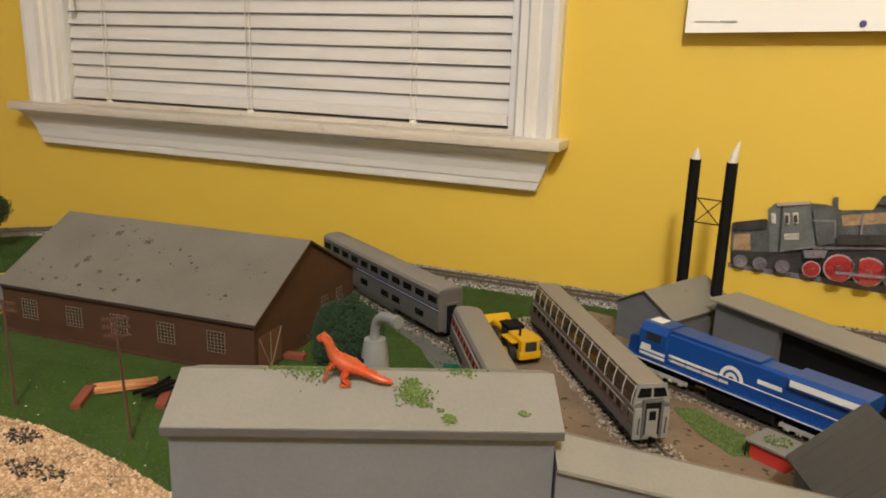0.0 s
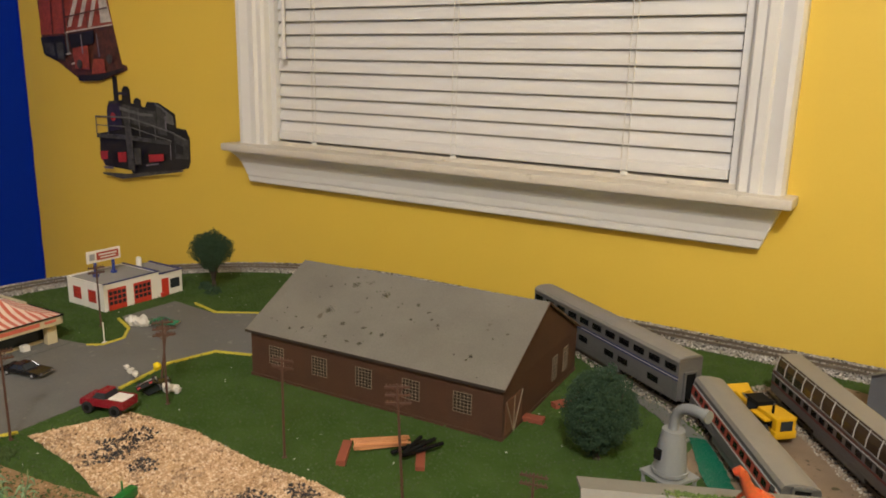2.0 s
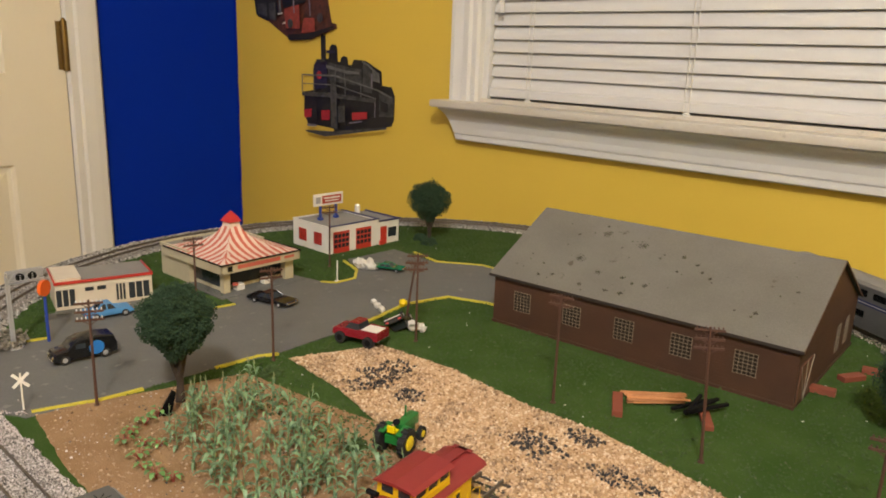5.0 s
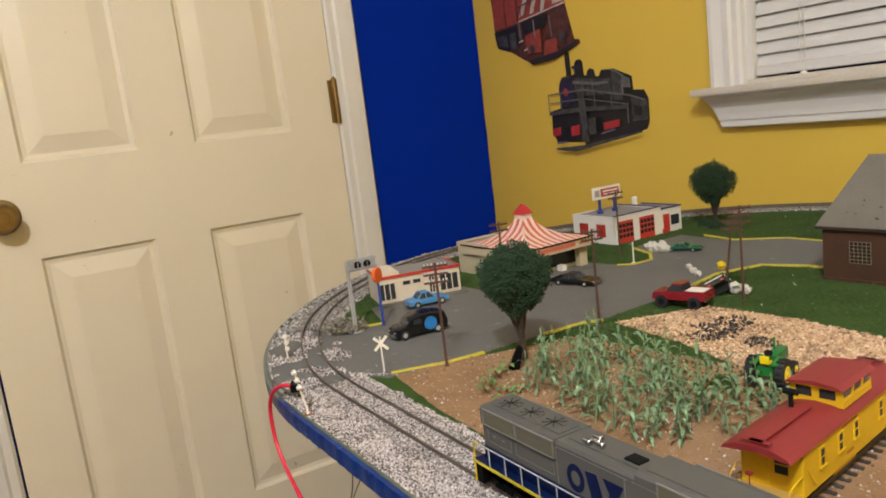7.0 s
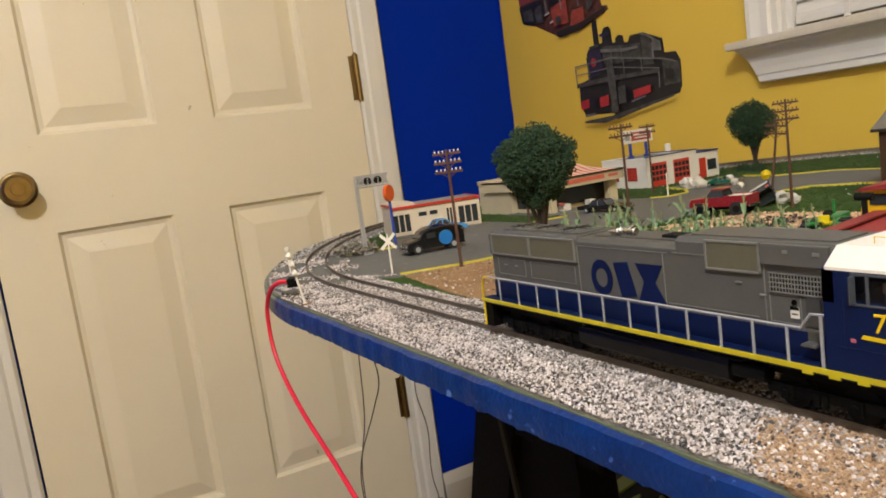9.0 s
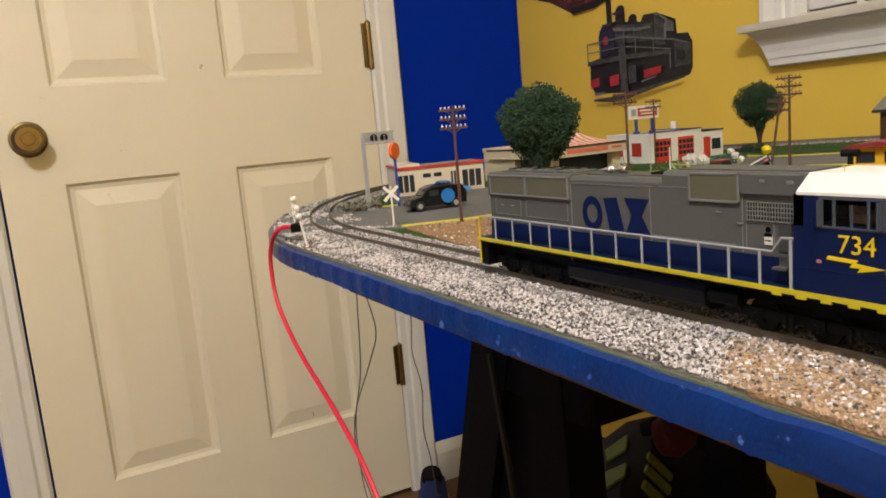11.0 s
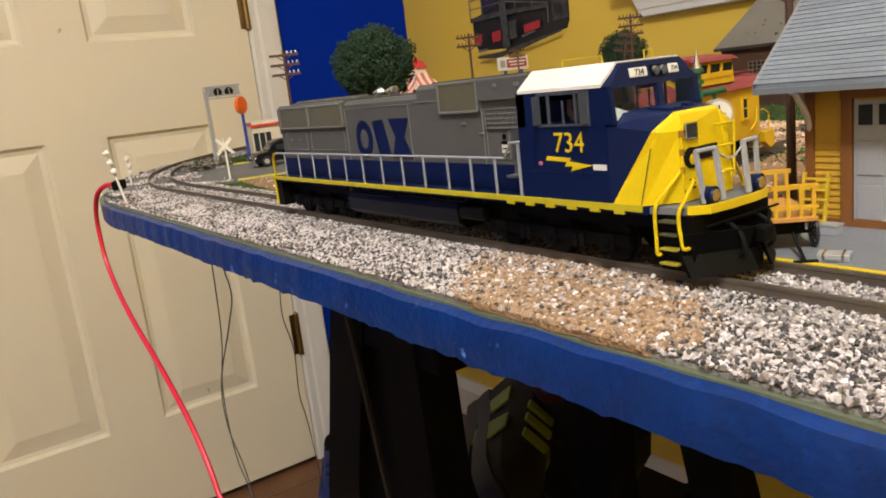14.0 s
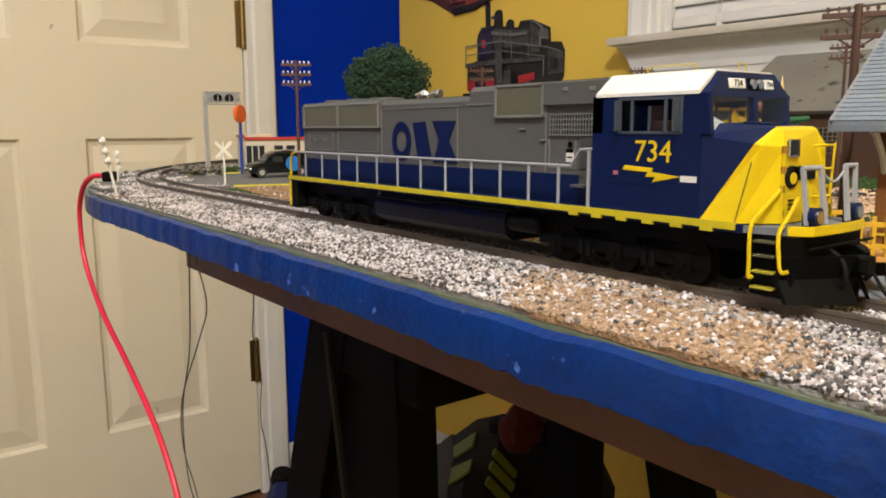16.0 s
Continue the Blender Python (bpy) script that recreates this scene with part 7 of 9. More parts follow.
def engine_house():
    t = thing("engine_house", (-0.294, 1.3525, T), 3.6, "brown brick engine house with weathered grey roof", "engine house")
    L, D, H, R = 299, 200, 52.0, 105.0
    part("wall", B().extrude([(0, 0), (D, 0), (D, H), (D / 2, R), (0, H)], 0, L, "x"), BRICK_WALL, t, "dark brown brick wall")
    b = B()
    for k in range(17):
        b.box(L / 2, -0.05, 2 + k * 2.9, L, 0.2, 0.25)
        b.box(L + 0.05, D / 2, 2 + k * 2.9, 0.2, D, 0.25)
    tagged(part("brick_relief", b, BRICK_WALL, t), kind="stuff")
    part("plinth", B().span(-1, L + 1, -1.4, D + 1.4, -0.5, 3), BRICK_WALL, t)
    for x in (35, 92, 147, 202, 258):
        flat_window(t, x, 28.5, 19, 20, -0.1, -1, 5, 6, MUNTIN)
    for y, z, h in ((132, 26, 26), (165, 26, 26)):
        flat_window(t, y, z, 13, h, L + 0.1, 1, 3, 6, MUNTIN, axis="x")
    d = part("door", B().span(L, L + 0.9, 6, 44, 0, 36), paint("door_brown", (0.12, 0.052, 0.028), 0.6), t, "brown double door")
    part("cross_brace", B().box(L + 1.1, 25, 18, 0.6, 0.8, 36).box(L + 1.2, 15.5, 18, 0.6, 1.2, 40, rx=28).box(L + 1.2, 34.5, 18, 0.6, 1.2, 40, rx=-28), MUNTIN, d)
    for s in (0, 1):
        y0, y1 = (-3.5, D / 2) if s == 0 else (D + 3.5, D / 2)
        z0, z1 = H - 1.2, R + 1.0
        part("roof_slope", B().loft([[(x, y0, z0), (x, y1, z1), (x, y1, z1 + 1.5), (x, y0, z0 + 1.5)] for x in (-5, L + 3)]), OLD_ROOF, t, "weathered grey roof panel with moss specks")
    part("barge_board", B().loft([[(xx, yy, zz + dz) for xx, dz in ((L + 3, -0.8), (L + 3.7, -0.8), (L + 3.7, 1.4), (L + 3, 1.4))] for yy, zz in ((-3.5, H - 1.2), (D / 2, R + 1.0), (D + 3.5, H - 1.2))]), BRICK_WALL, t)
    # board coloured near black to paint the shadow under the roof edge
    part("eave_board", B().span(-5, L + 3, -4.1, -3.4, H - 2.4, H + 0.25), paint("eave_shadow", (0.03, 0.02, 0.014), 0.8), t)
    # crumbs of moss and dirt glued to the roof
    m = pose(-0.294, 1.3525, T, 0, 0, 3.6)
    r = random.Random(5)
    verts, faces = [], []
    spread = random.Random(8)
    clumps = [(spread.uniform(20, 280), spread.uniform(0.05, 0.92), min(1.4, 0.24 * math.exp(spread.gauss(0, 0.8)))) for _ in range(44)] + [(84, 0.79, 2.8), (126, 0.73, 3.2), (75, 0.42, 3.0), (102, 0.30, 1.7), (128, 0.30, 1.3), (140, 0.26, 1.0), (152, 0.27, 1.5), (172, 0.50, 0.8), (186, 0.62, 0.9), (194, 0.55, 0.8), (203, 0.5, 1.0), (60, 0.16, 1.2), (46, 0.12, 0.8), (92, 0.12, 1.3), (120, 0.12, 1.1), (254, 0.25, 1.0)]
    for cx, u, rad in clumps:
        for k in range(int(rad * 22)):
            x, uu = cx + r.gauss(0, rad * 0.85), u + r.gauss(0, rad * 0.0065)
            uu = min(max(uu, 0.02), 0.98)
            y, z = -3.5 + (D / 2 + 3.5) * uu, H - 1.2 + (R + 2.2 - H) * uu + 1.5
            s = r.uniform(0.3, 0.9)
            p = m @ Vector((x / 1000, y / 1000, z / 1000))
            k0 = len(verts)
            for v in ((1, 0, 0), (-1, 0, 0), (0, 1, 0), (0, -1, 0), (0, 0, 1), (0, 0, -1)):
                verts.append(tuple(p + Vector(v) * s * 0.001 * r.uniform(0.6, 1.4)))
            for f in ((0, 2, 4), (2, 1, 4), (1, 3, 4), (3, 0, 4), (2, 0, 5), (1, 2, 5), (3, 1, 5), (0, 3, 5)):
                faces.append(tuple(k0 + i for i in f))
    loose("roof_moss", verts, faces, pick("dirt_crumbs", [(0.5, (0.055, 0.05, 0.032)), (0.3, (0.07, 0.078, 0.036)), (0.2, (0.035, 0.03, 0.022))], 0.95), "dark moss crumbs on the engine house roof", "moss")


engine_house()


def service_station():
    t = thing("service_station", (-0.692, 1.3885, T), 0, "white model service station with red doors", "service station")
    W = WHITE
    RED = paint("signal_red_paint", (0.50, 0.035, 0.018), 0.45)
    NAVY = paint("navy_trim", (0.02, 0.025, 0.13), 0.45)
    GR = paint("flat_roof_grey", (0.24, 0.235, 0.23), 0.7)
    part("main_wall", B().span(0, 82, 0, 88, 0, 36), W, t, "white main block")
    part("annex_wall", B().span(8, 82, 88, 128, 0, 33), W, t)
    part("roof", B().span(2, 80, 2, 86, 35.6, 36.4), GR, t)
    part("annex_roof", B().span(10, 80, 88.5, 126, 32.6, 33.4), GR, t)
    part("parapet", B().span(-0.6, 82.6, -0.6, 1.6, 35.8, 37.8).span(-0.6, 1.6, 0, 88, 35.8, 37.8).span(80.4, 82.6, 0, 88, 35.8, 37.8).span(0, 82, 86.4, 88.6, 35.8, 37.8), W, t)
    part("blue_coping", B().span(80, 83, 0, 89, 37.8, 39).span(0, 82, 86, 89, 37.8, 39).span(80, 83, 89, 129, 33.4, 35).span(8, 82, 126.4, 129, 33.4, 35), NAVY, t, "navy blue coping")
    for x in (22, 56):
        w = part("side_window", B().box(x, -0.2, 18, 17, 0.8, 17), RED, t, "red framed window")
        dark = paint("dark_red", (0.22, 0.015, 0.01), 0.5)
        for i in range(4):
            part("glazing_bar", B().box(x - 7.5 + i * 5, -0.8, 18, 0.7, 0.5, 16), dark, w)
            part("glazing_bar", B().box(x, -0.85, 10.8 + i * 4.8, 16, 0.5, 0.7), dark, w)
    for y in (20, 60):
        d = part("garage_door", B().box(82.1, y, 15, 0.8, 28, 30), RED, t, "red glazed garage door")
        for i in range(4):
            for k in range(3):
                part("pane", B().box(82.6, y - 10 + i * 6.7, 10 + k * 7, 0.4, 5.2, 5), GLASS, d)
    part("office_door", B().box(82.1, 98, 13, 0.8, 12, 26), RED, t, "red office door")
    part("office_window", B().box(82.1, 115, 16, 0.8, 16, 14), GLASS, t)
    part("crates", B().box(84, 92, 3, 4, 5, 6), RED, t)
    part("chimney", B().rod((22, 100, 33), (22, 100, 47), 4.2, 4.0, 16).rod((22, 100, 47), (22, 100, 48.5), 4.0, 2.6, 16), W, t, smooth=True)
    for y in (22, 50):
        part("sign_post", B().span(30, 33, y, y + 3, 36, 56).box(31.5, y + 1.5, 38, 6, 6, 4), paint("sign_blue", (0.02, 0.05, 0.28), 0.45), t, "blue sign post")
    s = part("sign_board", B().box(31.5, 37.5, 65, 2.2, 52, 17, bev=0.4), W, t, "white roof sign with red panel")
    part("sign_panel", B().box(32.9, 43, 65, 0.6, 34, 11), paint("sign_red", (0.36, 0.05, 0.03), 0.5), s)
    part("sign_bar", B().box(33.4, 43, 67, 0.3, 28, 2).box(33.4, 43, 63, 0.3, 24, 1.6), W, s)
    part("sign_spot", B().box(33, 19, 65, 0.6, 8, 9), paint("sign_grey", (0.3, 0.3, 0.32), 0.5), s)
    t = thing("sign_post", (-0.508, 1.318, T), 0, "white signpost with round base", "sign post")
    part("post", B().rod((0, 0, 0.5), (0, 0, 26), 0.8, n=8), WHITE, t)
    part("base", B().rod((0, 0, 0), (0, 0, 1.2), 3.4, 3.0, 14), WHITE, t)


service_station()


def striped_restaurant():
    t = thing("drive_in_restaurant", (-0.674, 1.1775, T), 2, "cream drive-in with red and white striped roof", "restaurant")
    CREAM = paint("cream_wall", (0.50, 0.44, 0.30), 0.55)
    RED = paint("stripe_red", (0.52, 0.12, 0.08), 0.5)
    PALE = paint("stripe_white", (0.72, 0.58, 0.50), 0.5)
    part("wall", B().span(0, 62, 4, 108, 0, 36), CREAM, t, "cream rear block")
    part("front_pier", B().span(118, 126, 8, 16, 0, 28), CREAM, t)
    part("front_pier", B().span(118, 126, 92, 104, 0, 28), CREAM, t)
    part("glazing", B().span(62, 112, 12, 100, 0, 27), GLASS, t, "dark plate glass")
    part("kick_wall", B().span(62, 113, 11, 101, 0, 5), CREAM, t)
    part("flat_roof", B().span(1, 62, 5, 107, 36, 36.8), paint("flat_roof", (0.23, 0.22, 0.19), 0.7), t)
    part("parapet", B().span(-1, 62, 3, 5.4, 34, 39).span(-1, 1.2, 3, 109, 34, 39).span(-1, 62, 106.6, 109, 34, 39), CREAM, t)
    fas = part("fascia", B().span(14, 134, 0, 2.4, 26, 36).span(131.6, 134, 0, 108, 26, 36).span(14, 134, 105.6, 108, 26, 36), CREAM, t, "cream fascia board")
    part("sign_bar", B().box(134.3, 50, 31.5, 0.4, 58, 4.6).box(134.3, 92, 31.5, 0.4, 14, 3), RED, fas, "red lettering bar")
    part("sign_spot", B().box(134.3, 11, 31, 0.4, 6, 6), SOOT, fas)
    part("roof_edge", B().span(13, 135, -1, 0.4, 35.8, 37.2).span(134, 135.4, -1, 109, 35.8, 37.2).span(13, 135, 108, 109.4, 35.8, 37.2), SOOT, t, "dark roof edge")
    # a tent roof that steepens to a cupola, striped by nested courses
    cx, cy = 74, 54
    prof = [(61, 36.4), (43, 39.5), (29, 44), (19, 50), (12, 57), (8, 64)]
    def half(z):
        for (a, za), (c, zc) in zip(prof, prof[1:]):
            if za <= z <= zc:
                return a + (c - a) * (z - za) / (zc - za)
        return prof[-1][0]
    # stripes run down each face, parallel to its middle line, and meet in chevrons on the hips
    for face in range(4):
        n = 23
        for i in range(n):
            u0, u1 = -1 + 2 * i / n, -1 + 2 * (i + 1) / n
            rings = []
            for r, z in prof:
                a0 = max(-r, min(r, u0 * 61))
                a1 = max(-r, min(r, u1 * 61))
                if a1 - a0 < 0.01:
                    a1 = a0 + 0.01
                pts = []
                for a, d in ((a0, 0), (a1, 0), (a1, -0.8), (a0, -0.8)):
                    x, y = a, -(r + d)
                    for _ in range(face):
                        x, y = -y, x
                    pts.append((cx + x, cy + y * 0.88, z + (0 if d == 0 else -0.6)))
                rings.append(pts)
            part("stripe", B().loft(rings), RED if i % 2 else PALE, t)
    cup = part("cupola", B().loft([[(cx + a * s, cy + c * s * 0.9, z) for a, c in ((-1, -1), (1, -1), (1, 1), (-1, 1))] for s, z in ((8, 62), (7.2, 70))]), PALE, t, "white cupola")
    part("cap", B().loft([[(cx + a * s, cy + c * s * 0.9, z) for a, c in ((-1, -1), (1, -1), (1, 1), (-1, 1))] for s, z in ((9.5, 69.5), (5.5, 76), (0.4, 82))]), paint("cap_red", (0.42, 0.02, 0.02), 0.45), cup, "red pointed cap")
    part("counter", B().box(122, 30, 4, 8, 10, 8), WHITE, t)
    part("counter", B().box(122, 66, 4, 8, 8, 8), WHITE, t)
    part("bin", B().rod((124, 24, 8), (124, 24, 10), 3.5, n=12), RED, t)
    part("forecourt", B().span(60, 140, -4, 112, -1, 1.3), ROAD, t)


striped_restaurant()


def diner():
    t = thing("diner", (-0.6594, 1.0461, T), -14, "low white model diner with red roof edge", "diner")
    t.scale = (1.0, 0.84, 1.0)
    CR = paint("diner_cream", (0.62, 0.55, 0.44), 0.5)
    RED = paint("diner_red", (0.45, 0.03, 0.02), 0.45)
    part("wall", B().span(0, 54, 0, 112, 0, 30), CR, t)
    part("roof", B().span(1, 53, 30, 111, 30, 30.8), paint("diner_roof_grey", (0.22, 0.21, 0.20), 0.7), t)
    part("roof", B().span(1, 53, 1, 30, 30.6, 34), CR, t)
    part("red_edge", B().span(53.2, 55.4, -1, 113, 28.6, 31.4).span(0, 54, 111.6, 113.4, 28.6, 31.4).span(0, 54, -1.4, 0.4, 31, 33), RED, t, "red roof edge")
    for y, w in ((11, 22), (96, 26), (74, 12)):
        g = part("window", B().box(54.2, y, 14, 0.8, w, 19), GLASS, t, "dark shop window")
        f = B()
        for i in range(4):
            f.box(54.8, y - w / 2 + w * i / 3, 14, 0.6, 1.2, 20)
        f.box(54.8, y, 23.6, 0.6, w + 1, 1.2).box(54.8, y, 4.6, 0.6, w + 1, 1.2)
        part("mullion", f, CR, g)
    for y in (38, 52):
        part("high_window", B().box(54.2, y, 21, 0.8, 10, 4), GLASS, t)
    part("pavement", B().span(54, 66, -2, 116, -0.8, 1.6), ROAD, t)
    t = thing("roadside_sign", (-0.530, 0.997, T), 125, "round orange sign on a blue post", "sign")
    part("post", B().rod((0, 0, 0), (0, 0, 46), 1.5, 1.3, 10), paint("post_blue", (0.02, 0.05, 0.30), 0.4), t)
    part("disc", B().rod((0, -1.6, 52), (0, 1.6, 52), 7.5, n=28), paint("sign_orange", (0.75, 0.12, 0.01), 0.35), t, "bright orange round sign", smooth=True)


diner()


def signal_gantry():
    t = thing("signal_gantry", (-0.535, 0.969, T), 88, "silver lattice signal bridge with platform", "signal bridge")
    b = B()
    for x in (-1.4, 1.4):
        for y in (-1.4, 1.4):
            b.rod((x, y, 0), (x * 0.8, y * 0.8, 68), 0.5, n=5)
    for k in range(9):
        z = 4 + k * 7.4
        b.rod((-1.3, -1.3, z), (1.3, -1.3, z + 6), 0.3, n=4).rod((1.3, -1.3, z), (1.3, 1.3, z + 6), 0.3, n=4).rod((-1.3, 1.3, z), (-1.3, -1.3, z + 6), 0.3, n=4)
    part("mast", b, SILVER, t)
    br = B()
    for y in (-3, 3):
        for z in (62, 70):
            br.rod((0, y, z), (30, y, z), 0.7, n=5)
        for k in range(5):
            br.rod((k * 6, y, 62), (k * 6 + 6, y, 70), 0.35, n=4).rod((k * 6, y, 62), (k * 6, y, 70), 0.35, n=4)
    for k in range(6):
        br.rod((k * 6, -3, 62), (k * 6, 3, 62), 0.35, n=4).rod((k * 6, -3, 70), (k * 6, 3, 70), 0.35, n=4)
    part("bridge", br, SILVER, t, "silver lattice bridge")
    part("walkway", B().span(0, 30, -2.6, 2.6, 59.6, 60.4).rod((10, 0, 60), (10, 0, 62), 0.5).rod((26, 0, 60), (26, 0, 62), 0.5), RAILING, t)
    for x in (10, 20):
        h = part("signal_head", B().rod((x, -3.4, 65), (x, -1.6, 65), 3.6, n=16), SOOT, t, smooth=True)
        for k in range(3):
            part("lamp", B().rod((x, -3.7, 67 - k * 2), (x, -3.4, 67 - k * 2), 0.7, n=8), SILVER, h)
    part("base", B().rod((0, 0, 0), (0, 0, 3), 9, 7, 16), SILVER, t)
    part("mast_panel", B().box(0, 0, 34, 2.0, 2.0, 62), SILVER, t)
    part("bridge_panel", B().box(16, 2.6, 66, 30, 0.5, 7), SILVER, t)
    grains("scrub", 700, lambda x, y: math.hypot((x + 0.550) * 0.8, y - 0.965) < 0.020, (-0.58, -0.52, 0.94, 0.99), (0.0008, 0.002), T + 0.003, pick("scrub", [(0.5, (0.17, 0.15, 0.12)), (0.2, (0.09, 0.085, 0.07)), (0.3, (0.26, 0.24, 0.20))], 0.95), "dry scrub under the signal bridge", "scrub", lift=3.0)


def crossing_signals():
    for x, y, h, rz, lean in ((-0.366, 0.8525, 35, 0, 10), (-0.508, 0.889, 23, 60, 3)):
        t = thing("crossing_signal", (x, y, T), rz, "white crossing signal with round targets", "crossing signal", "crossing signals", rx=lean)
        part("post", B().rod((0, 0, -0.5), (0, 0, h), 0.75, n=8).rod((0, 0, 0), (0, 0, 1.5), 1.8, 1.5, 10), WHITE, t)
        for z, dx in ((h - 1.5, 0.4), (h - 7.5, 1.0), (h - 13, 0.8)):
            part("target", B().rod((dx, -0.8, z), (dx, 0.9, z), 2.1, n=16).rod((dx, -2.2, z), (dx, -0.8, z), 1.4, n=12), WHITE, t, smooth=True)
        part("base", B().box(0.5, 0, 0.6, 7, 4, 1.6, bev=0.3), paint("rusty_plate", (0.22, 0.10, 0.05), 0.7), t)
    t = thing("crossbuck", (-0.400, 0.931, T), 70, "white wooden crossbuck sign by the road", "crossbuck")
    part("post", B().rod((0, 0, 0), (0, 0, 31), 0.7, n=8), WHITE, t)
    part("arm", B().box(0, -0.9, 25.5, 15, 0.7, 2.2, ry=45), WHITE, t)
    part("arm", B().box(0, -0.5, 25.5, 15, 0.7, 2.2, ry=-45), WHITE, t)
    R = paint("red_wire", (0.62, 0.018, 0.045), 0.35)
    t = thing("red_cable", (0, 0, 0), 0, "red wire hanging from the table's corner", "cable")
    pts = [(-0.401, 0.857, 0.7945), (-0.412, 0.851, 0.7945), (-0.424, 0.847, 0.788), (-0.436, 0.846, 0.774), (-0.439, 0.846, 0.756), (-0.434, 0.846, 0.739), (-0.415, 0.846, 0.722), (-0.385, 0.846, 0.706), (-0.351, 0.846, 0.693), (-0.322, 0.846, 0.681), (-0.296, 0.846, 0.668), (-0.277, 0.846, 0.654), (-0.262, 0.846, 0.636), (-0.250, 0.846, 0.60), (-0.25, 0.848, 0.40), (-0.26, 0.85, 0.15), (-0.28, 0.86, FLOOR + 0.004), (-0.5, 0.9, FLOOR + 0.004)]
    part("wire", B(1).tube(smooth_line(pts), 0.0016, 8), R, t, smooth=True)
    part("plug", B(1).box(-0.402, 0.8575, 0.7945, 0.011, 0.007, 0.006, bev=0.001, rz=-25), BLACK, t, "black plug")
    t = thing("hanging_wires", (0, 0, 0), 0, "thin dark wires hanging under the table", "wires")
    for pts in ([(-0.530, 0.950, 0.768), (-0.524, 0.950, 0.72), (-0.506, 0.951, 0.68), (-0.527, 0.950, 0.644), (-0.582, 0.950, 0.575), (-0.586, 0.950, 0.525), (-0.552, 0.950, 0.483), (-0.53, 0.95, 0.38), (-0.50, 0.95, 0.2), (-0.5, 0.95, FLOOR)],
                [(-0.536, 0.951, 0.768), (-0.545, 0.951, 0.70), (-0.553, 0.950, 0.63), (-0.585, 0.951, 0.565), (-0.578, 0.950, 0.50), (-0.54, 0.95, 0.44), (-0.51, 0.95, 0.2), (-0.51, 0.96, FLOOR)],
                [(-0.622, 1.043, 0.768), (-0.622, 1.042, 0.68), (-0.622, 1.040, 0.64), (-0.626, 1.040, 0.61), (-0.610, 1.040, 0.575), (-0.615, 1.040, 0.522), (-0.599, 1.040, 0.467), (-0.59, 1.05, 0.2), (-0.59, 1.05, FLOOR)]):
        part("wire", B(1).tube(smooth_line(pts), 0.0006, 5), paint("grey_wire", (0.06, 0.055, 0.05), 0.6), t)


signal_gantry()
crossing_signals()


# ---- road vehicles ----
TYRE = paint("tyre_rubber", (0.012, 0.012, 0.012), 0.75)


def wheels(t, xs, half, r, w, rim):
    for x in xs:
        for s in (-1, 1):
            p = part("wheel", B().rod((x, s * (half - w), r), (x, s * half, r), r, r, 18), TYRE, t, smooth=True)
            part("rim", B().rod((x, s * (half - 0.3), r), (x, s * (half + 0.25), r), r * 0.58, r * 0.5, 14), rim, p, smooth=True)


def car(x, y, rz, colour, label, L=50, W=20, H=14, z=0.0, rx=0.0, ry=0.0, emblem=None, roof_cut=1.0):
    t = thing("car", (x, y, T + 0.001 + z), rz, label, "car", "model cars", rx=rx, ry=ry)
    m = paint("car_paint", colour, 0.22)
    h, w = L / 2, W / 2
    lower = lambda k, zt: [(-h, 3.2), (-h * 0.98, zt * 0.9), (-h * 0.55, zt), (h * 0.35, zt), (h * 0.9, zt * 0.86), (h, zt * 0.6), (h * 0.99, 3.0)]
    part("body", B().loft([[(px, yy, pz if pz > 3.3 else pz + e) for px, pz in lower(1, H * 0.62)] for yy, e in ((-w, 1.2), (-w * 0.92, 0), (w * 0.92, 0), (w, 1.2))]), m, t, smooth=True)
    z0, z1 = H * 0.6, H
    cab = [[(-h * 0.55, -w * 0.88, z0), (h * 0.30, -w * 0.88, z0), (h * 0.30, w * 0.88, z0), (-h * 0.55, w * 0.88, z0)], [(-h * 0.32, -w * 0.68, z1), (h * 0.05, -w * 0.68, z1), (h * 0.05, w * 0.68, z1), (-h * 0.32, w * 0.68, z1)]]
    part("window_glass", B().loft(cab), GLASS, t, "dark window glass")
    part("roof", B().box(-h * 0.135, 0, z1, h * 0.40, w * 1.42, 0.9, bev=0.3), m, t)
    for s in (-1, 1):
        part("pillar", B().rod((-h * 0.55, s * w * 0.88, z0), (-h * 0.32, s * w * 0.68, z1), 0.8, n=5).rod((h * 0.30, s * w * 0.88, z0), (h * 0.05, s * w * 0.68, z1), 0.6, n=5).rod((-h * 0.12, s * w * 0.9, z0), (-h * 0.13, s * w * 0.7, z1), 0.6, n=5), m, t)
        part("headlight", B().rod((h * 0.97, s * w * 0.7, H * 0.42), (h * 1.005, s * w * 0.7, H * 0.42), 1.3, n=10), CHROME, t)
        part("tail_light", B().box(-h * 0.99, s * w * 0.7, H * 0.45, 0.6, 3, 1.4), paint("tail_red", (0.4, 0.02, 0.02), 0.3), t)
        if emblem:
            part("emblem", B().rod((2, s * (w - 0.1), H * 0.46), (2, s * (w + 0.35), H * 0.46), H * 0.30, n=20), emblem, t, "blue round emblem")
    part("bumper", B().box(h, 0, 3.9, 1.4, W * 0.94, 1.5, bev=0.3), CHROME, t)
    part("bumper", B().box(-h, 0, 3.9, 1.4, W * 0.94, 1.5, bev=0.3), CHROME, t)
    wheels(t, (-h * 0.6, h * 0.62), w + 0.2, H * 0.235, 3.2, SILVER)
    return t


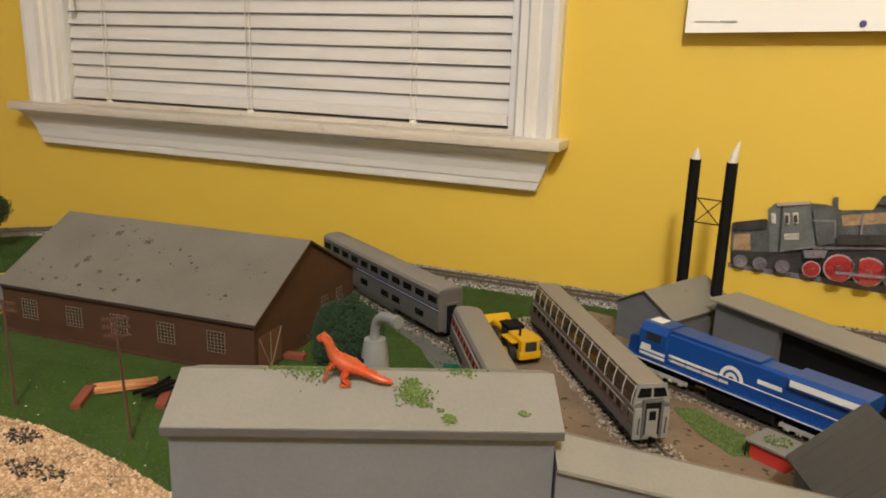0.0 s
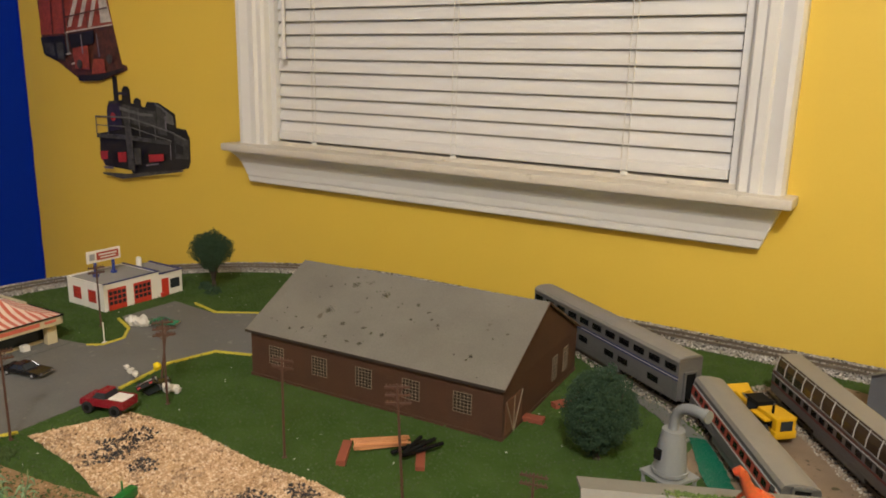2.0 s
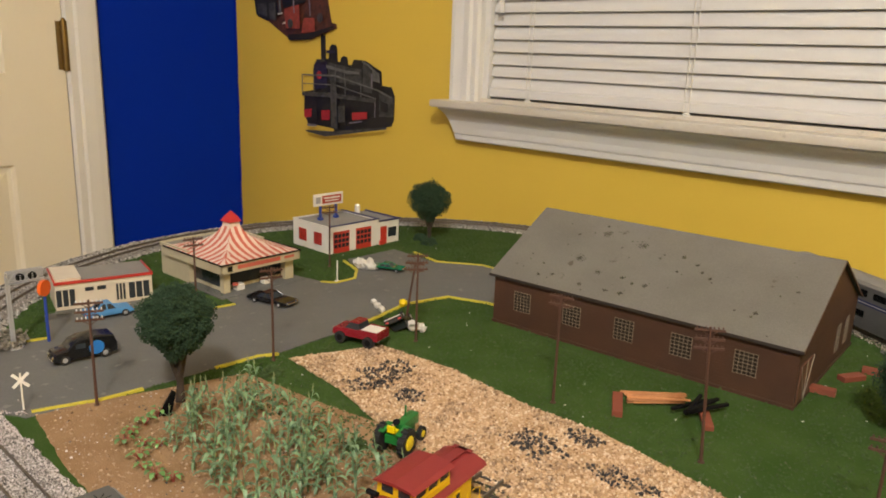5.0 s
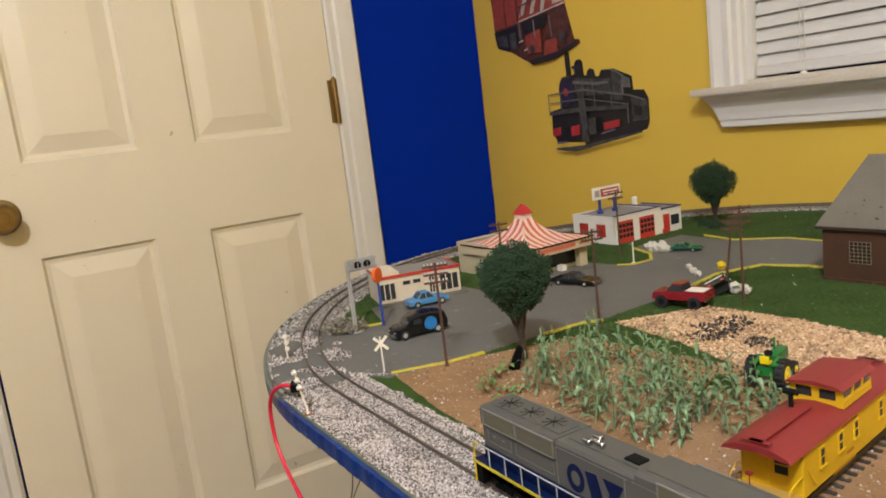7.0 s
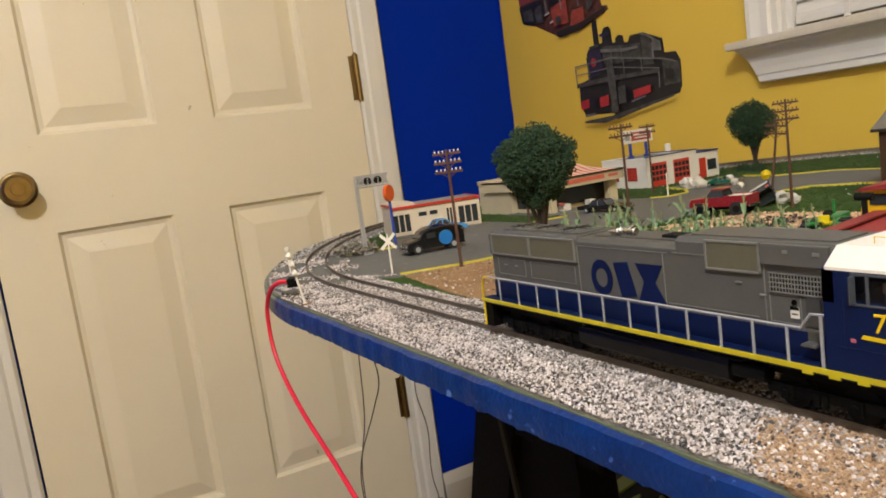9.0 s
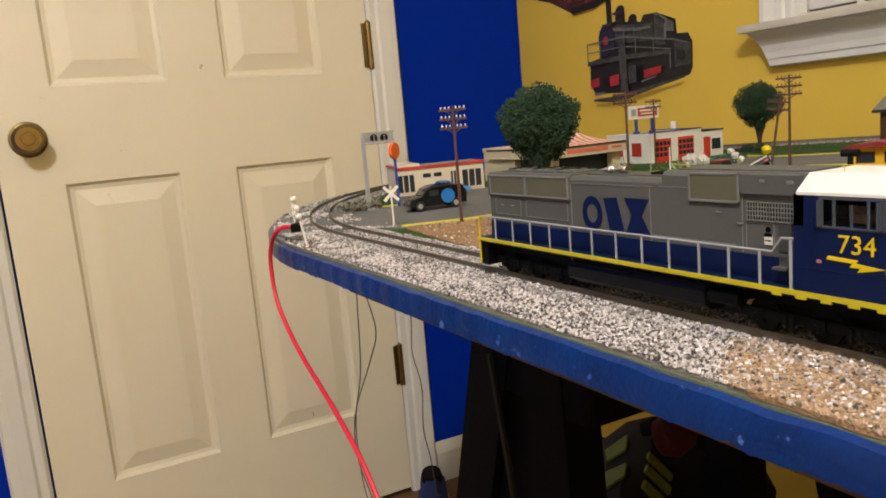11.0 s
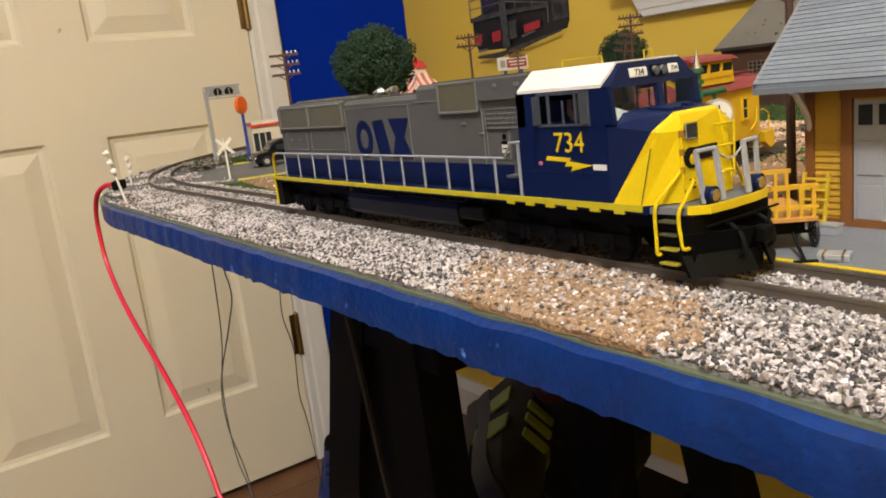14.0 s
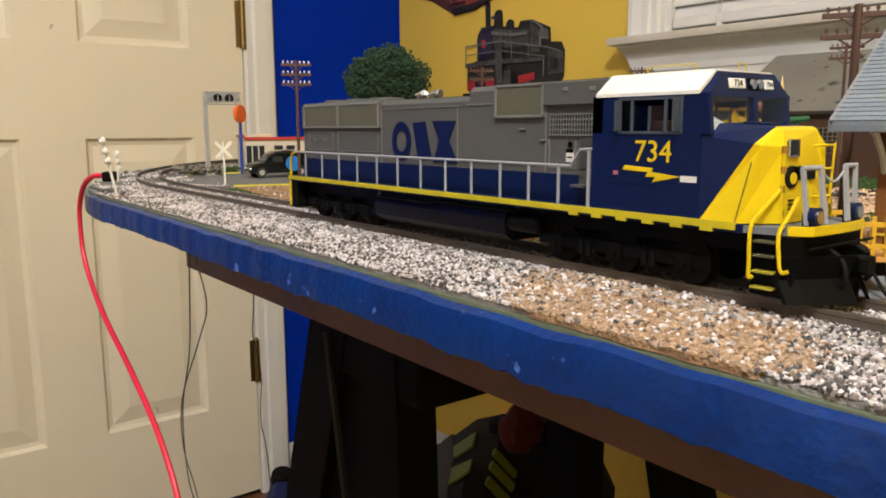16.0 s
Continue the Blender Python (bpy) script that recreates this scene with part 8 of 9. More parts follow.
car(-0.490, 1.213, 16, (0.012, 0.011, 0.012), "glossy black model car on the road", 54, 21, 12)
car(-0.503, 1.398, 25, (0.01, 0.16, 0.085), "green model sports car with cotton exhaust smoke", 42, 17, 9)
car(-0.562, 1.066, 82, (0.09, 0.28, 0.58), "light blue model car by the diner", 46, 18, 15)
c = car(-0.345, 1.262, 118, (0.022, 0.021, 0.024), "wrecked dark model car tipped on its nose", 44, 19, 15, z=0.012, rx=150, ry=22)


def delivery_van():
    t = thing("delivery_van", (-0.472, 1.004, T + 0.001), -96, "black model van with blue emblem", "van")
    m = paint("van_black", (0.008, 0.008, 0.009), 0.2)
    prof = [(-26, 4), (-26.5, 12), (-24, 19), (-10, 21), (4, 20.4), (10, 18), (14, 12.6), (24, 10.6), (26, 7), (26, 3.6)]
    part("body", B().loft([[(x, yy, z * k) for x, z in prof] for yy, k in ((-10, 0.94), (-8.6, 1), (8.6, 1), (10, 0.94))]), m, t, smooth=True)
    part("windshield", B().loft([[(8.6, -8, 17.6), (13.4, -8.6, 12.8), (13.4, 8.6, 12.8), (8.6, 8, 17.6)], [(9.4, -8, 18), (14.2, -8.6, 13.2), (14.2, 8.6, 13.2), (9.4, 8, 18)]]), GLASS, t)
    em = paint("emblem_sky", (0.02, 0.17, 0.50), 0.35)
    for s in (-1, 1):
        part("side_window", B().box(4, s * 10, 14.4, 8, 0.4, 4.4), GLASS, t)
        part("emblem", B().rod((-9, s * 9.8, 10.8), (-9, s * 10.35, 10.8), 6.2, n=22), em, t, "blue round emblem")
        part("headlight", B().rod((25.6, s * 6.6, 7), (26.6, s * 6.6, 7), 1.5, n=10), CHROME, t)
    part("bumper", B().box(26.4, 0, 4.2, 1.4, 19, 1.6, bev=0.3).box(-26.6, 0, 4.2, 1.4, 19, 1.6, bev=0.3), CHROME, t)
    wheels(t, (-16, 17), 10.2, 4.2, 3.4, SILVER)


def pickup():
    t = thing("pickup_truck", (-0.338, 1.208, T + 0.001), 196, "dark red model pickup with raised wheels", "pickup truck")
    m = paint("pickup_red", (0.22, 0.012, 0.022), 0.25)
    part("body", B().loft([[(x, y, z) for x, z in ((-24, 8), (-24, 15), (-4, 15), (-4, 15.4), (10, 15.4), (24, 14), (25.5, 10), (25, 7.5))] for y in (-10.5, 10.5)]), m, t, smooth=False)
    part("cab_glass", B().loft([[(-4, -9.4, 15.2), (12, -9.4, 15.2), (12, 9.4, 15.2), (-4, 9.4, 15.2)], [(-2.4, -7.6, 21.4), (6.5, -7.6, 21.4), (6.5, 7.6, 21.4), (-2.4, 7.6, 21.4)]]), GLASS, t)
    part("cab_roof", B().box(2, 0, 21.6, 10.4, 15.6, 1.2, bev=0.4), m, t)
    part("bed_cover", B().box(-14, 0, 15.3, 18.6, 18.6, 0.8, bev=0.2), WHITE, t, "white bed cover")
    part("bed_rail", B().span(-24.4, -4.4, -10.7, -9.2, 14, 16.4).span(-24.4, -4.4, 9.2, 10.7, 14, 16.4).span(-24.6, -23, -10.6, 10.6, 9, 16.2), m, t)
    part("bumper", B().box(25.4, 0, 8.4, 1.6, 20, 2, bev=0.3), CHROME, t)
    part("bumper", B().box(-25, 0, 8, 1.4, 20, 1.6, bev=0.3), CHROME, t)
    part("chassis", B().span(-22, 22, -5, 5, 5, 8).rod((-15, -9, 5.6), (-15, 9, 5.6), 1, n=8).rod((16, -9, 5.6), (16, 9, 5.6), 1, n=8), SOOT, t)
    for s in (-1, 1):
        part("headlight", B().rod((25, s * 7.4, 12), (26, s * 7.4, 12), 1.4, n=10), CHROME, t)
    wheels(t, (-15, 16), 12.4, 5.8, 5, SOOT)


def tractor():
    G, Y = paint("tractor_green", (0.012, 0.16, 0.03), 0.3), paint("tractor_yellow", (0.72, 0.58, 0.0), 0.35)
    t = thing("tractor", (-0.168, 1.097, T + 0.002), 106, "green model tractor with yellow wheel hubs", "tractor")
    part("hood", B().box(8, 0, 15, 24, 7.6, 8, bev=1.2), G, t, smooth=True)
    part("grille", B().box(20.2, 0, 15, 0.8, 6, 7, bev=0.2), SOOT, t)
    part("body", B().span(-10, 12, -3.4, 3.4, 8, 12.5).span(-13, -4, -5, 5, 8, 14), G, t)
    part("fender", B().box(-9, -6.6, 17.5, 13, 4.4, 1.2, bev=0.3, ry=-8).box(-9, 6.6, 17.5, 13, 4.4, 1.2, bev=0.3, ry=-8), G, t)
    part("seat", B().box(-10, 0, 16.6, 6, 6, 1.6, bev=0.5).box(-13, 0, 19, 1.4, 6, 5, bev=0.4), Y, t, "yellow seat")
    part("steering_wheel", B().rod((-3, 0, 17), (-6, 0, 21.5), 0.4, n=6).rod((-6, 0, 21.3), (-6.3, 0, 21.8), 2.6, n=14), SOOT, t)
    part("exhaust", B().rod((10, 2, 18.5), (10, 2, 27), 0.8, 0.7, 8), G, t)
    part("front_axle", B().rod((17, -7, 4), (17, 7, 4), 0.8, n=8).box(17, 0, 8, 3, 3, 7), G, t)
    for xs, half, r, w in (((-8,), 12, 9.4, 5), ((17,), 9, 4.6, 3.2)):
        for x in xs:
            for s in (-1, 1):
                b = B().rod((x, s * (half - w), r), (x, s * half, r), r, r * 0.96, 22)
                p = part("wheel", b, TYRE, t)
                for k in range(16):
                    a = k * 0.3927
                    part("tread_lug", B().box(x + (r + 0.1) * math.cos(a), s * (half - w / 2), r + (r + 0.1) * math.sin(a), 1.0, w, 1.2, ry=-math.degrees(a)), TYRE, p)
                part("rim", B().rod((x, s * (half - 0.8), r), (x, s * (half + 0.3), r), r * 0.62, r * 0.55, 18).rod((x, s * half, r), (x, s * (half + 0.9), r), r * 0.22, r * 0.2, 10), Y, p, "yellow wheel hub", smooth=True)


def cotton(x, y, z, pts, label):
    b = B()
    for dx, dy, dz, r in pts:
        b.ball(dx, dy, dz, r, r * 0.9, r * 0.8, sub=2, rough=0.7)
    t = thing("cotton_smoke", (x, y, z), 0, label, "cotton smoke", "cotton smoke puffs")
    part("puff", b, mat("cotton_wool", (0.74, 0.71, 0.66), rough=1.0, bump=1.0, dist=0.002, big=90, fine=900, spec=0.05), t, smooth=True)


delivery_van()
pickup()
tractor()
cotton(-0.522, 1.382, T, [(0, 0, 5, 9), (-9, -3, 6, 8), (-15, -6, 7, 7), (-6, 5, 8, 6), (5, 3, 4, 5)], "white cotton smoke behind the green car")
cotton(-0.357, 1.256, T + 0.016, [(0, -4, 3, 4), (-4, -7, 7, 4), (-7, -9, 11, 3)], "white cotton smoke on the wreck")
cotton(-0.328, 1.268, T, [(0, 0, 6, 7), (6, 3, 5, 5), (10, 4, 4, 4)], "white cotton smoke beside the wreck")
b = B().ball(0, 0, 0, 4.2, sub=2, rough=0.4)
o = tagged(part("yellow_ball", b, LOCO_YELLOW, smooth=True), "small yellow lump on the wreck", "debris")
o.location = (-0.343, 1.268, T + 0.026)


# ---- lumber by the engine house ----
def lumber():
    O = mat("orange_lumber", (0.52, 0.24, 0.11), (0.42, 0.18, 0.07), 0.7, big=80, fine=900, amount=0.9, per_object=0.2)
    RB = paint("brick_red_block", (0.22, 0.055, 0.03), 0.6)
    def block(x, y, rz, sx, sy, sz, label):
        t = thing("timber_block", (x, y, T), rz, label, "timber", "timber blocks")
        part("block", B().box(0, 0, sz / 2, sx, sy, sz, bev=0.4), RB, t)
    block(-0.097, 1.270, 120, 38, 8, 5, "brick-red timber block on the turf")
    block(-0.038, 1.302, 122, 40, 8, 4, "brick-red timber block under black beams")
    block(0.008, 1.425, 10, 26, 10, 5, "brick-red timber by the brick wall")
    block(0.020, 1.475, 60, 24, 9, 5, "brick-red timber by the brick wall")
    block(0.032, 1.505, 10, 22, 9, 5, "brick-red timber by the brick wall")
    t = thing("lumber_pile", (-0.080, 1.302, T), 45, "pile of orange model boards", "lumber")
    r = random.Random(3)
    for k in range(13):
        o = part("board", B().box(0, 0, 0, 46 + r.uniform(-7, 5), 2.6, 1.3, bev=0.15), O, t)
        o.matrix_basis = pose(r.uniform(-0.003, 0.003), (k % 5 - 2) * 0.0034, 0.002 + (k // 5) * 0.0016 + 0.001, 0, r.uniform(-2, 2), r.uniform(-11, 9))
    t = thing("beam_pile", (-0.046, 1.306, T), 80, "black scrap beams lying crossed", "scrap beams")
    for k in range(5):
        o = part("beam", B().box(0, 0, 0, 44 - k * 2, 2.8, 2.4, bev=0.2), SOOT, t)
        o.matrix_basis = pose(r.uniform(-0.003, 0.003), (k - 2) * 0.003, 0.0068 + (k % 2) * 0.002, r.uniform(-6, 6), r.uniform(-7, 3), r.uniform(-20, 20))


lumber()

# ---- the tall grey tipple and the toy on its roof ----
SHED_GREY = paint("shed_grey_wall", (0.133, 0.138, 0.150), 0.6, big=25, fine=600, amount=0.7)
SHED_ROOF = mat("shed_pale_roof", (0.195, 0.187, 0.165), (0.165, 0.158, 0.14), 0.75, big=25, fine=700, amount=0.7, spots=(0.10, 0.095, 0.07), spot_scale=70, spot_at=0.73)


def tipple():
    rz = 24.7
    t = thing("tipple", (0.2045, 1.0490, T), rz, "tall grey tipple shed with pale mossy roof", "tipple")
    part("wall", B().extrude([(3, 0), (57, 0), (57, 148), (30, 159), (3, 148)], 2, 155, "x"), SHED_GREY, t, "plain grey wall")
    for y0, y1 in ((0, 30), (60, 30)):
        part("roof_slope", B().loft([[(x, y0, 148.5), (x, y1, 160), (x, y1, 161.6), (x, y0, 150.1)] for x in (0, 158)]), SHED_ROOF, t, "pale grey roof with moss")
    part("eave_board", B().span(0, 158, -0.8, 0.2, 146.5, 149.6), paint("eave_dark", (0.07, 0.065, 0.065), 0.6), t)
    g = thing("conveyor_gallery", (0.2045, 1.0490, T), rz, "grey roofed conveyor gallery sloping down", "conveyor")
    a, e = Vector((156, 14, 127)), Vector((330, 10, 86))
    n = Vector((e.y - a.y, -(e.x - a.x), 0)).normalized() * 15
    up = Vector((0, 0, 1))
    ring = lambda p: [tuple(p + n - up * 16), tuple(p + n + up * 8), tuple(p + up * 14), tuple(p - n + up * 8), tuple(p - n - up * 16)]
    part("wall", B().loft([ring(a), ring(e)]), SHED_GREY, g)
    for s in (-1, 1):
        part("roof_slope", B().loft([[tuple(p + n * 1.15 * s + up * 7), tuple(p + up * 14.6), tuple(p + up * 16), tuple(p + n * 1.15 * s + up * 8.6)] for p in (a, e)]), SHED_ROOF, g)
    for u in (0.35, 0.75, 1.0):
        p = a.lerp(e, u)
        for s in (-1, 1):
            part("trestle_leg", B().rod((p.x + n.x * s, p.y + n.y * s, 0), (p.x + n.x * s * 0.8, p.y + n.y * s * 0.8, p.z - 15), 2.2, n=6), SHED_GREY, g)
    m = pose(0.2045, 1.0490, T, 0, 0, rz)
    r = random.Random(11)
    verts, faces = [], []
    for cx, cy, rad, n in ((98, 17, 5.2, 420), (103, 12, 2.0, 50), (97, 23, 3, 90), (143, 8, 1.5, 40), (112, 5, 2.4, 90), (109, 9, 1.2, 14), (55, 31, 8, 330), (42, 34, 6, 140), (118, 31, 5, 110)):
        for k in range(n):
            x, y = cx + r.gauss(0, rad * 0.6), cy + r.gauss(0, rad * 0.45)
            if not (0 < x < 155 and 0 < y < 60):
                continue
            z = 150.2 + 11.5 * (1 - abs(y - 30) / 30) + r.uniform(0, 0.8)
            p = m @ Vector((x / 1000, y / 1000, z / 1000))
            s = r.uniform(0.0003, 0.0008)
            k0 = len(verts)
            for v in ((1, 0, 0), (-1, 0, 0), (0, 1, 0), (0, -1, 0), (0, 0, 1), (0, 0, -1)):
                verts.append(tuple(p + Vector(v) * s * r.uniform(0.6, 1.4)))
            for f in ((0, 2, 4), (2, 1, 4), (1, 3, 4), (3, 0, 4), (2, 0, 5), (1, 2, 5), (3, 1, 5), (0, 3, 5)):
                faces.append(tuple(k0 + i for i in f))
    loose("roof_moss", verts, faces, MOSS, "green foam moss on the tipple roof", "moss")


tipple()


def toy_dinosaur():
    """One moulded orange figure: long neck, two legs, thick tail."""
    b = B()
    spine = [(-17, 1.5, 27, 2.0), (-14.5, 1.2, 28.6, 3.0), (-12, 1, 26.5, 2.8), (-10.5, 0.8, 22, 2.9), (-8, 0.4, 16.5, 4.0), (-3, 0, 12.6, 5.2), (3, 0, 10.4, 4.8), (9, -0.6, 7.6, 3.0), (15, -1.4, 4.8, 2.6), (20, -2.2, 3.4, 2.4), (24.5, -3, 3.0, 1.6), (26, -3.2, 3.0, 0.5)]
    rings = []
    pts = [Vector(p[:3]) for p in spine]
    for i, (x, y, z, r) in enumerate(spine):
        d = (pts[min(i + 1, len(pts) - 1)] - pts[max(i - 1, 0)]).normalized()
        q = d.to_track_quat("Z", "Y").to_matrix()
        rings.append([tuple(pts[i] + q @ Vector((r * math.cos(a * 0.6283), r * math.sin(a * 0.6283), 0))) for a in range(10)])
    b.loft(rings)
    for s in (-1, 1):
        b.rod((0, s * 3.2, 11), (-2.5, s * 5.0, 5.5), 2.8, 2.0, 8).rod((-2.5, s * 5.0, 5.5), (1, s * 5.2, 1.6), 1.9, 1.5, 8).rod((2, s * 5.2, 1.2), (-4.5, s * 5.6, 0.9), 1.3, 1.0, 8)
        b.rod((-8, s * 2.6, 14), (-11.5, s * 3.8, 9), 1.6, 1.0, 7).rod((-11.5, s * 3.8, 9), (-13, s * 4.2, 5), 1.0, 0.8, 7).ball(-13.4, s * 4.3, 4, 1.4, sub=1)
    for x, z in ((-11.6, 29.3), (-9, 25), (-6.6, 20), (-2, 17.8), (4, 14.8), (10, 10.6), (16, 7.4)):
        b.ball(x, 0, z, 1.1, 0.6, 1.0, sub=1)
    m = mat("orange_toy_plastic", (0.46, 0.050, 0.014), (0.27, 0.060, 0.018), 0.35, big=150, fine=900, amount=1.0, bump=0.15)
    o = tagged(part("toy_dinosaur", b, m, smooth=True), "orange plastic toy dinosaur standing on the roof", "toy dinosaur")
    o.matrix_basis = pose(0.2045, 1.0490, T, 0, 0, 24.7) @ pose(0.071, 0.0250, 0.1590, 8, 0, -4) @ Matrix.Diagonal((0.72, 0.86, 0.70, 1))


toy_dinosaur()


def dust_collector():
    t = thing("dust_collector", (0.181, 1.270, T), -28, "grey model dust collector with bent pipe on legs", "dust collector")
    t.scale = (1.05, 1.05, 1.155)
    m = paint("silo_grey", (0.20, 0.21, 0.21), 0.5)
    part("body", B().rod((0, 0, 66), (0, 0, 83), 10.5, 8.5, 24).rod((0, 0, 83), (0, 0, 91), 8.5, 7.0, 24), m, t, smooth=True)
    part("band", B().rod((0, 0, 65), (0, 0, 67), 11.2, n=24), m, t, smooth=True)
    part("hopper", B().rod((0, 0, 48), (0, 0, 65), 3, 10, 20), m, t, smooth=True)
    line = [Vector(p) for p in smooth_line([(0, 0, 90), (0, 0, 96), (3, 0, 103), (10, 0, 107), (19, 0, 108), (24, 0, 108)], 5)]
    pipe = []
    for i, p in enumerate(line):
        d = (line[min(i + 1, len(line) - 1)] - line[max(i - 1, 0)]).normalized()
        side, up = Vector((0, 1, 0)), d.cross(Vector((0, 1, 0)))
        pipe.append([tuple(p + side * 3.1 * math.cos(a * 0.4488) + up * 3.1 * math.sin(a * 0.4488)) for a in range(14)])
    part("pipe", B().loft(pipe), m, t, "bent grey pipe", smooth=True)
    part("pipe_collar", B().rod((22, 0, 108), (25.5, 0, 108), 3.8, n=16), m, t, smooth=True)
    part("platform", B().box(0, 0, 63, 26, 26, 1.4), m, t)
    part("hatch", B().box(-2, -9.8, 77, 5, 2, 6), SOOT, t)
    for a in (-1, 1):
        for c in (-1, 1):
            part("leg", B().rod((a * 12, c * 12, 0), (a * 11, c * 11, 63), 1.2, n=6), m, t)
        for c in (-1, 1):
            part("brace", B().rod((-12 * c, a * 12, 30), (12 * c, a * 12, 62), 0.6, n=5), m, t)


dust_collector()


# ---- passenger cars and the blue diesel in the yard ----
CAR_SILVER = mat("dull_silver_car", (0.155, 0.152, 0.15), (0.125, 0.122, 0.12), 0.42, 0.35, big=40, fine=900, amount=0.6, bump=0.05)
DARK_PANE = mat("dark_car_pane", (0.006, 0.006, 0.007), rough=0.25, bump=0, spec=0.3)
BRIGHT_SILVER = mat("bright_silver_car", (0.42, 0.41, 0.40), (0.32, 0.315, 0.31), 0.30, 0.5, big=40, fine=900, amount=0.5, bump=0.05)
RIB_SILVER = paint("rib_silver", (0.48, 0.46, 0.43), 0.35, metal=0.2)
CAR_ROOF = paint("car_roof_grey", (0.22, 0.205, 0.185), 0.5)


def passenger_car(x, y, rz, L, H, label, decks, stripes, dome=False, tilt=0.0, lift=0.0):
    t = thing("passenger_car", (x, y, RAIL + lift), rz, label, "passenger car", "passenger cars", rx=tilt)
    h = L / 2
    w = 15.0
    top = H
    ribs = B()
    part("body", B().extrude([(-w, 8), (-w, top - 6), (-w * 0.9, top - 3), (w * 0.9, top - 3), (w, top - 6), (w, 8)], -h, h, "x"), CAR_SILVER, t, "ribbed silver body")
    part("roof", B().extrude([(-w * 1.01, top - 6.2), (-w * 0.9, top - 2.6), (-w * 0.55, top - 0.6), (0, top), (w * 0.55, top - 0.6), (w * 0.9, top - 2.6), (w * 1.01, top - 6.2)], -h, h, "x"), CAR_ROOF, t, smooth=True)
    for s in (-1, 1):
        for k in range(6):
            ribs.box(0, s * (w + 0.1), 9.6 + k * 1.3, L - 2, 0.35, 0.35)
        for z in decks:
            two = len(decks) > 1
            n = int(L / (23 if two else 15))
            for i in range(n):
                xx = -h + 12 + (L - 24) * i / (n - 1)
                if two and z < 30 and i % 5 in (0, 3):
                    continue
                part("window", B().box(xx, s * (w + 0.05), z, 16.5 if two else 9, 0.5, 7.0 if two else 5.6, bev=0.1), DARK_PANE, t)
        for z, hh, c in stripes:
            part("stripe", B().box(0, s * (w + 0.08), z, L, 0.3, hh), c, t)
        part("skirt", B().box(0, s * (w - 2), 6, L * 0.32, 3, 5), CAR_SILVER, t)
        part("door", B().box(h - 12, s * (w + 0.1), 20, 7, 0.4, 20), CAR_SILVER, t)
    part("side_ribs", ribs, CAR_SILVER, t)
    for e in (-1, 1):
        d = part("vestibule", B().box(e * (h + 0.6), 0, 22, 1.6, 13, 27, bev=0.4), SOOT, t, "dark end doorway")
        part("diaphragm", B().box(e * (h + 1.2), -7.4, 22, 2.6, 2, 30).box(e * (h + 1.2), 7.4, 22, 2.6, 2, 30).box(e * (h + 1.2), 0, 37, 2.6, 16, 2), CAR_SILVER, d)
        coupler(t, e * (h + 4), e, 6)
        bogie(t, e * (h - 34), 2, 14, 10.5, 5.0, SOOT, 5.5)
    part("underframe", B().span(-h + 4, h - 4, -9, 9, 5, 8.2), SOOT, t)
    if dome:
        # sloping smoked panes between bright ribs, a narrow roof strip and a silver front
        x0, x1, zb, zt = -h + 5, h - 3, top - 5.5, top + 12.5
        g = part("dome", B().extrude([(-14.6, zb), (-14.0, zb + 8), (-11.6, zt - 1.5), (11.6, zt - 1.5), (14.0, zb + 8), (14.6, zb)], x0, x1 - 1.2, "x"), mat("smoked_dome", (0.060, 0.038, 0.024), rough=0.14, bump=0), t, "smoked glass dome")
        part("dome_roof", B().extrude([(-12.6, zt - 3.6), (-10.6, zt - 0.9), (0, zt), (10.6, zt - 0.9), (12.6, zt - 3.6)], x0 - 2, x1, "x"), CAR_ROOF, g, smooth=True)
        nb = 14
        for i in range(nb + 1):
            xx = x0 + 1 + (x1 - x0 - 3) * i / nb
            for s in (-1, 1):
                part("dome_rib", B().tube([(xx, s * 14.9, zb), (xx, s * 14.3, zb + 8), (xx, s * 12.0, zt - 1.8)], 0.5, 6), RIB_SILVER, g)
        for s in (-1, 1):
            part("dome_sill", B().box((x0 + x1) / 2, s * 15, zb - 0.3, x1 - x0, 1.0, 1.6), CAR_SILVER, g)
        part("dome_front", B().loft([[(x1, -15, top - 8), (x1 + 2, -15, top - 8), (x1 + 2, 15, top - 8), (x1, 15, top - 8)], [(x1, -14, zb + 7), (x1 + 1.5, -14, zb + 7), (x1 + 1.5, 14, zb + 7), (x1, 14, zb + 7)], [(x1, -11.6, zt), (x1 + 0.6, -11.6, zt), (x1 + 0.6, 11.6, zt), (x1, 11.6, zt)]]), BRIGHT_SILVER, g, "bright silver dome front")
        for s in (-1, 1):
            part("front_pane", B().loft([[(x1 + e, s * 1.0, z), (x1 + e + 0.5, s * 1.0, z), (x1 + e + 0.5, s * 12.2 * k, z), (x1 + e, s * 12.2 * k, z)] for e, z, k in ((1.5, zb + 7.6, 1.0), (0.8, zb + 14.6, 0.80))]), DARK_PANE, g)
        part("end_panel", B().box(h + 0.4, 0, 18, 1.6, 29, 26, bev=0.5), BRIGHT_SILVER, t, "bright silver end wall")
        ed = part("end_door", B().box(h + 1.4, 0, 19, 1.2, 9.6, 23, bev=0.3), BRIGHT_SILVER, t, "bright silver end door")
        part("door_pane", B().box(h + 2.1, 0, 25, 0.4, 5.4, 7.5, bev=0.1), DARK_PANE, ed)
        part("end_rail", B().tube([(h + 2, -11, 10), (h + 3, -11, 24)], 0.6, 6).tube([(h + 2, 11, 10), (h + 3, 11, 24)], 0.6, 6), CHROME, t)
    return t


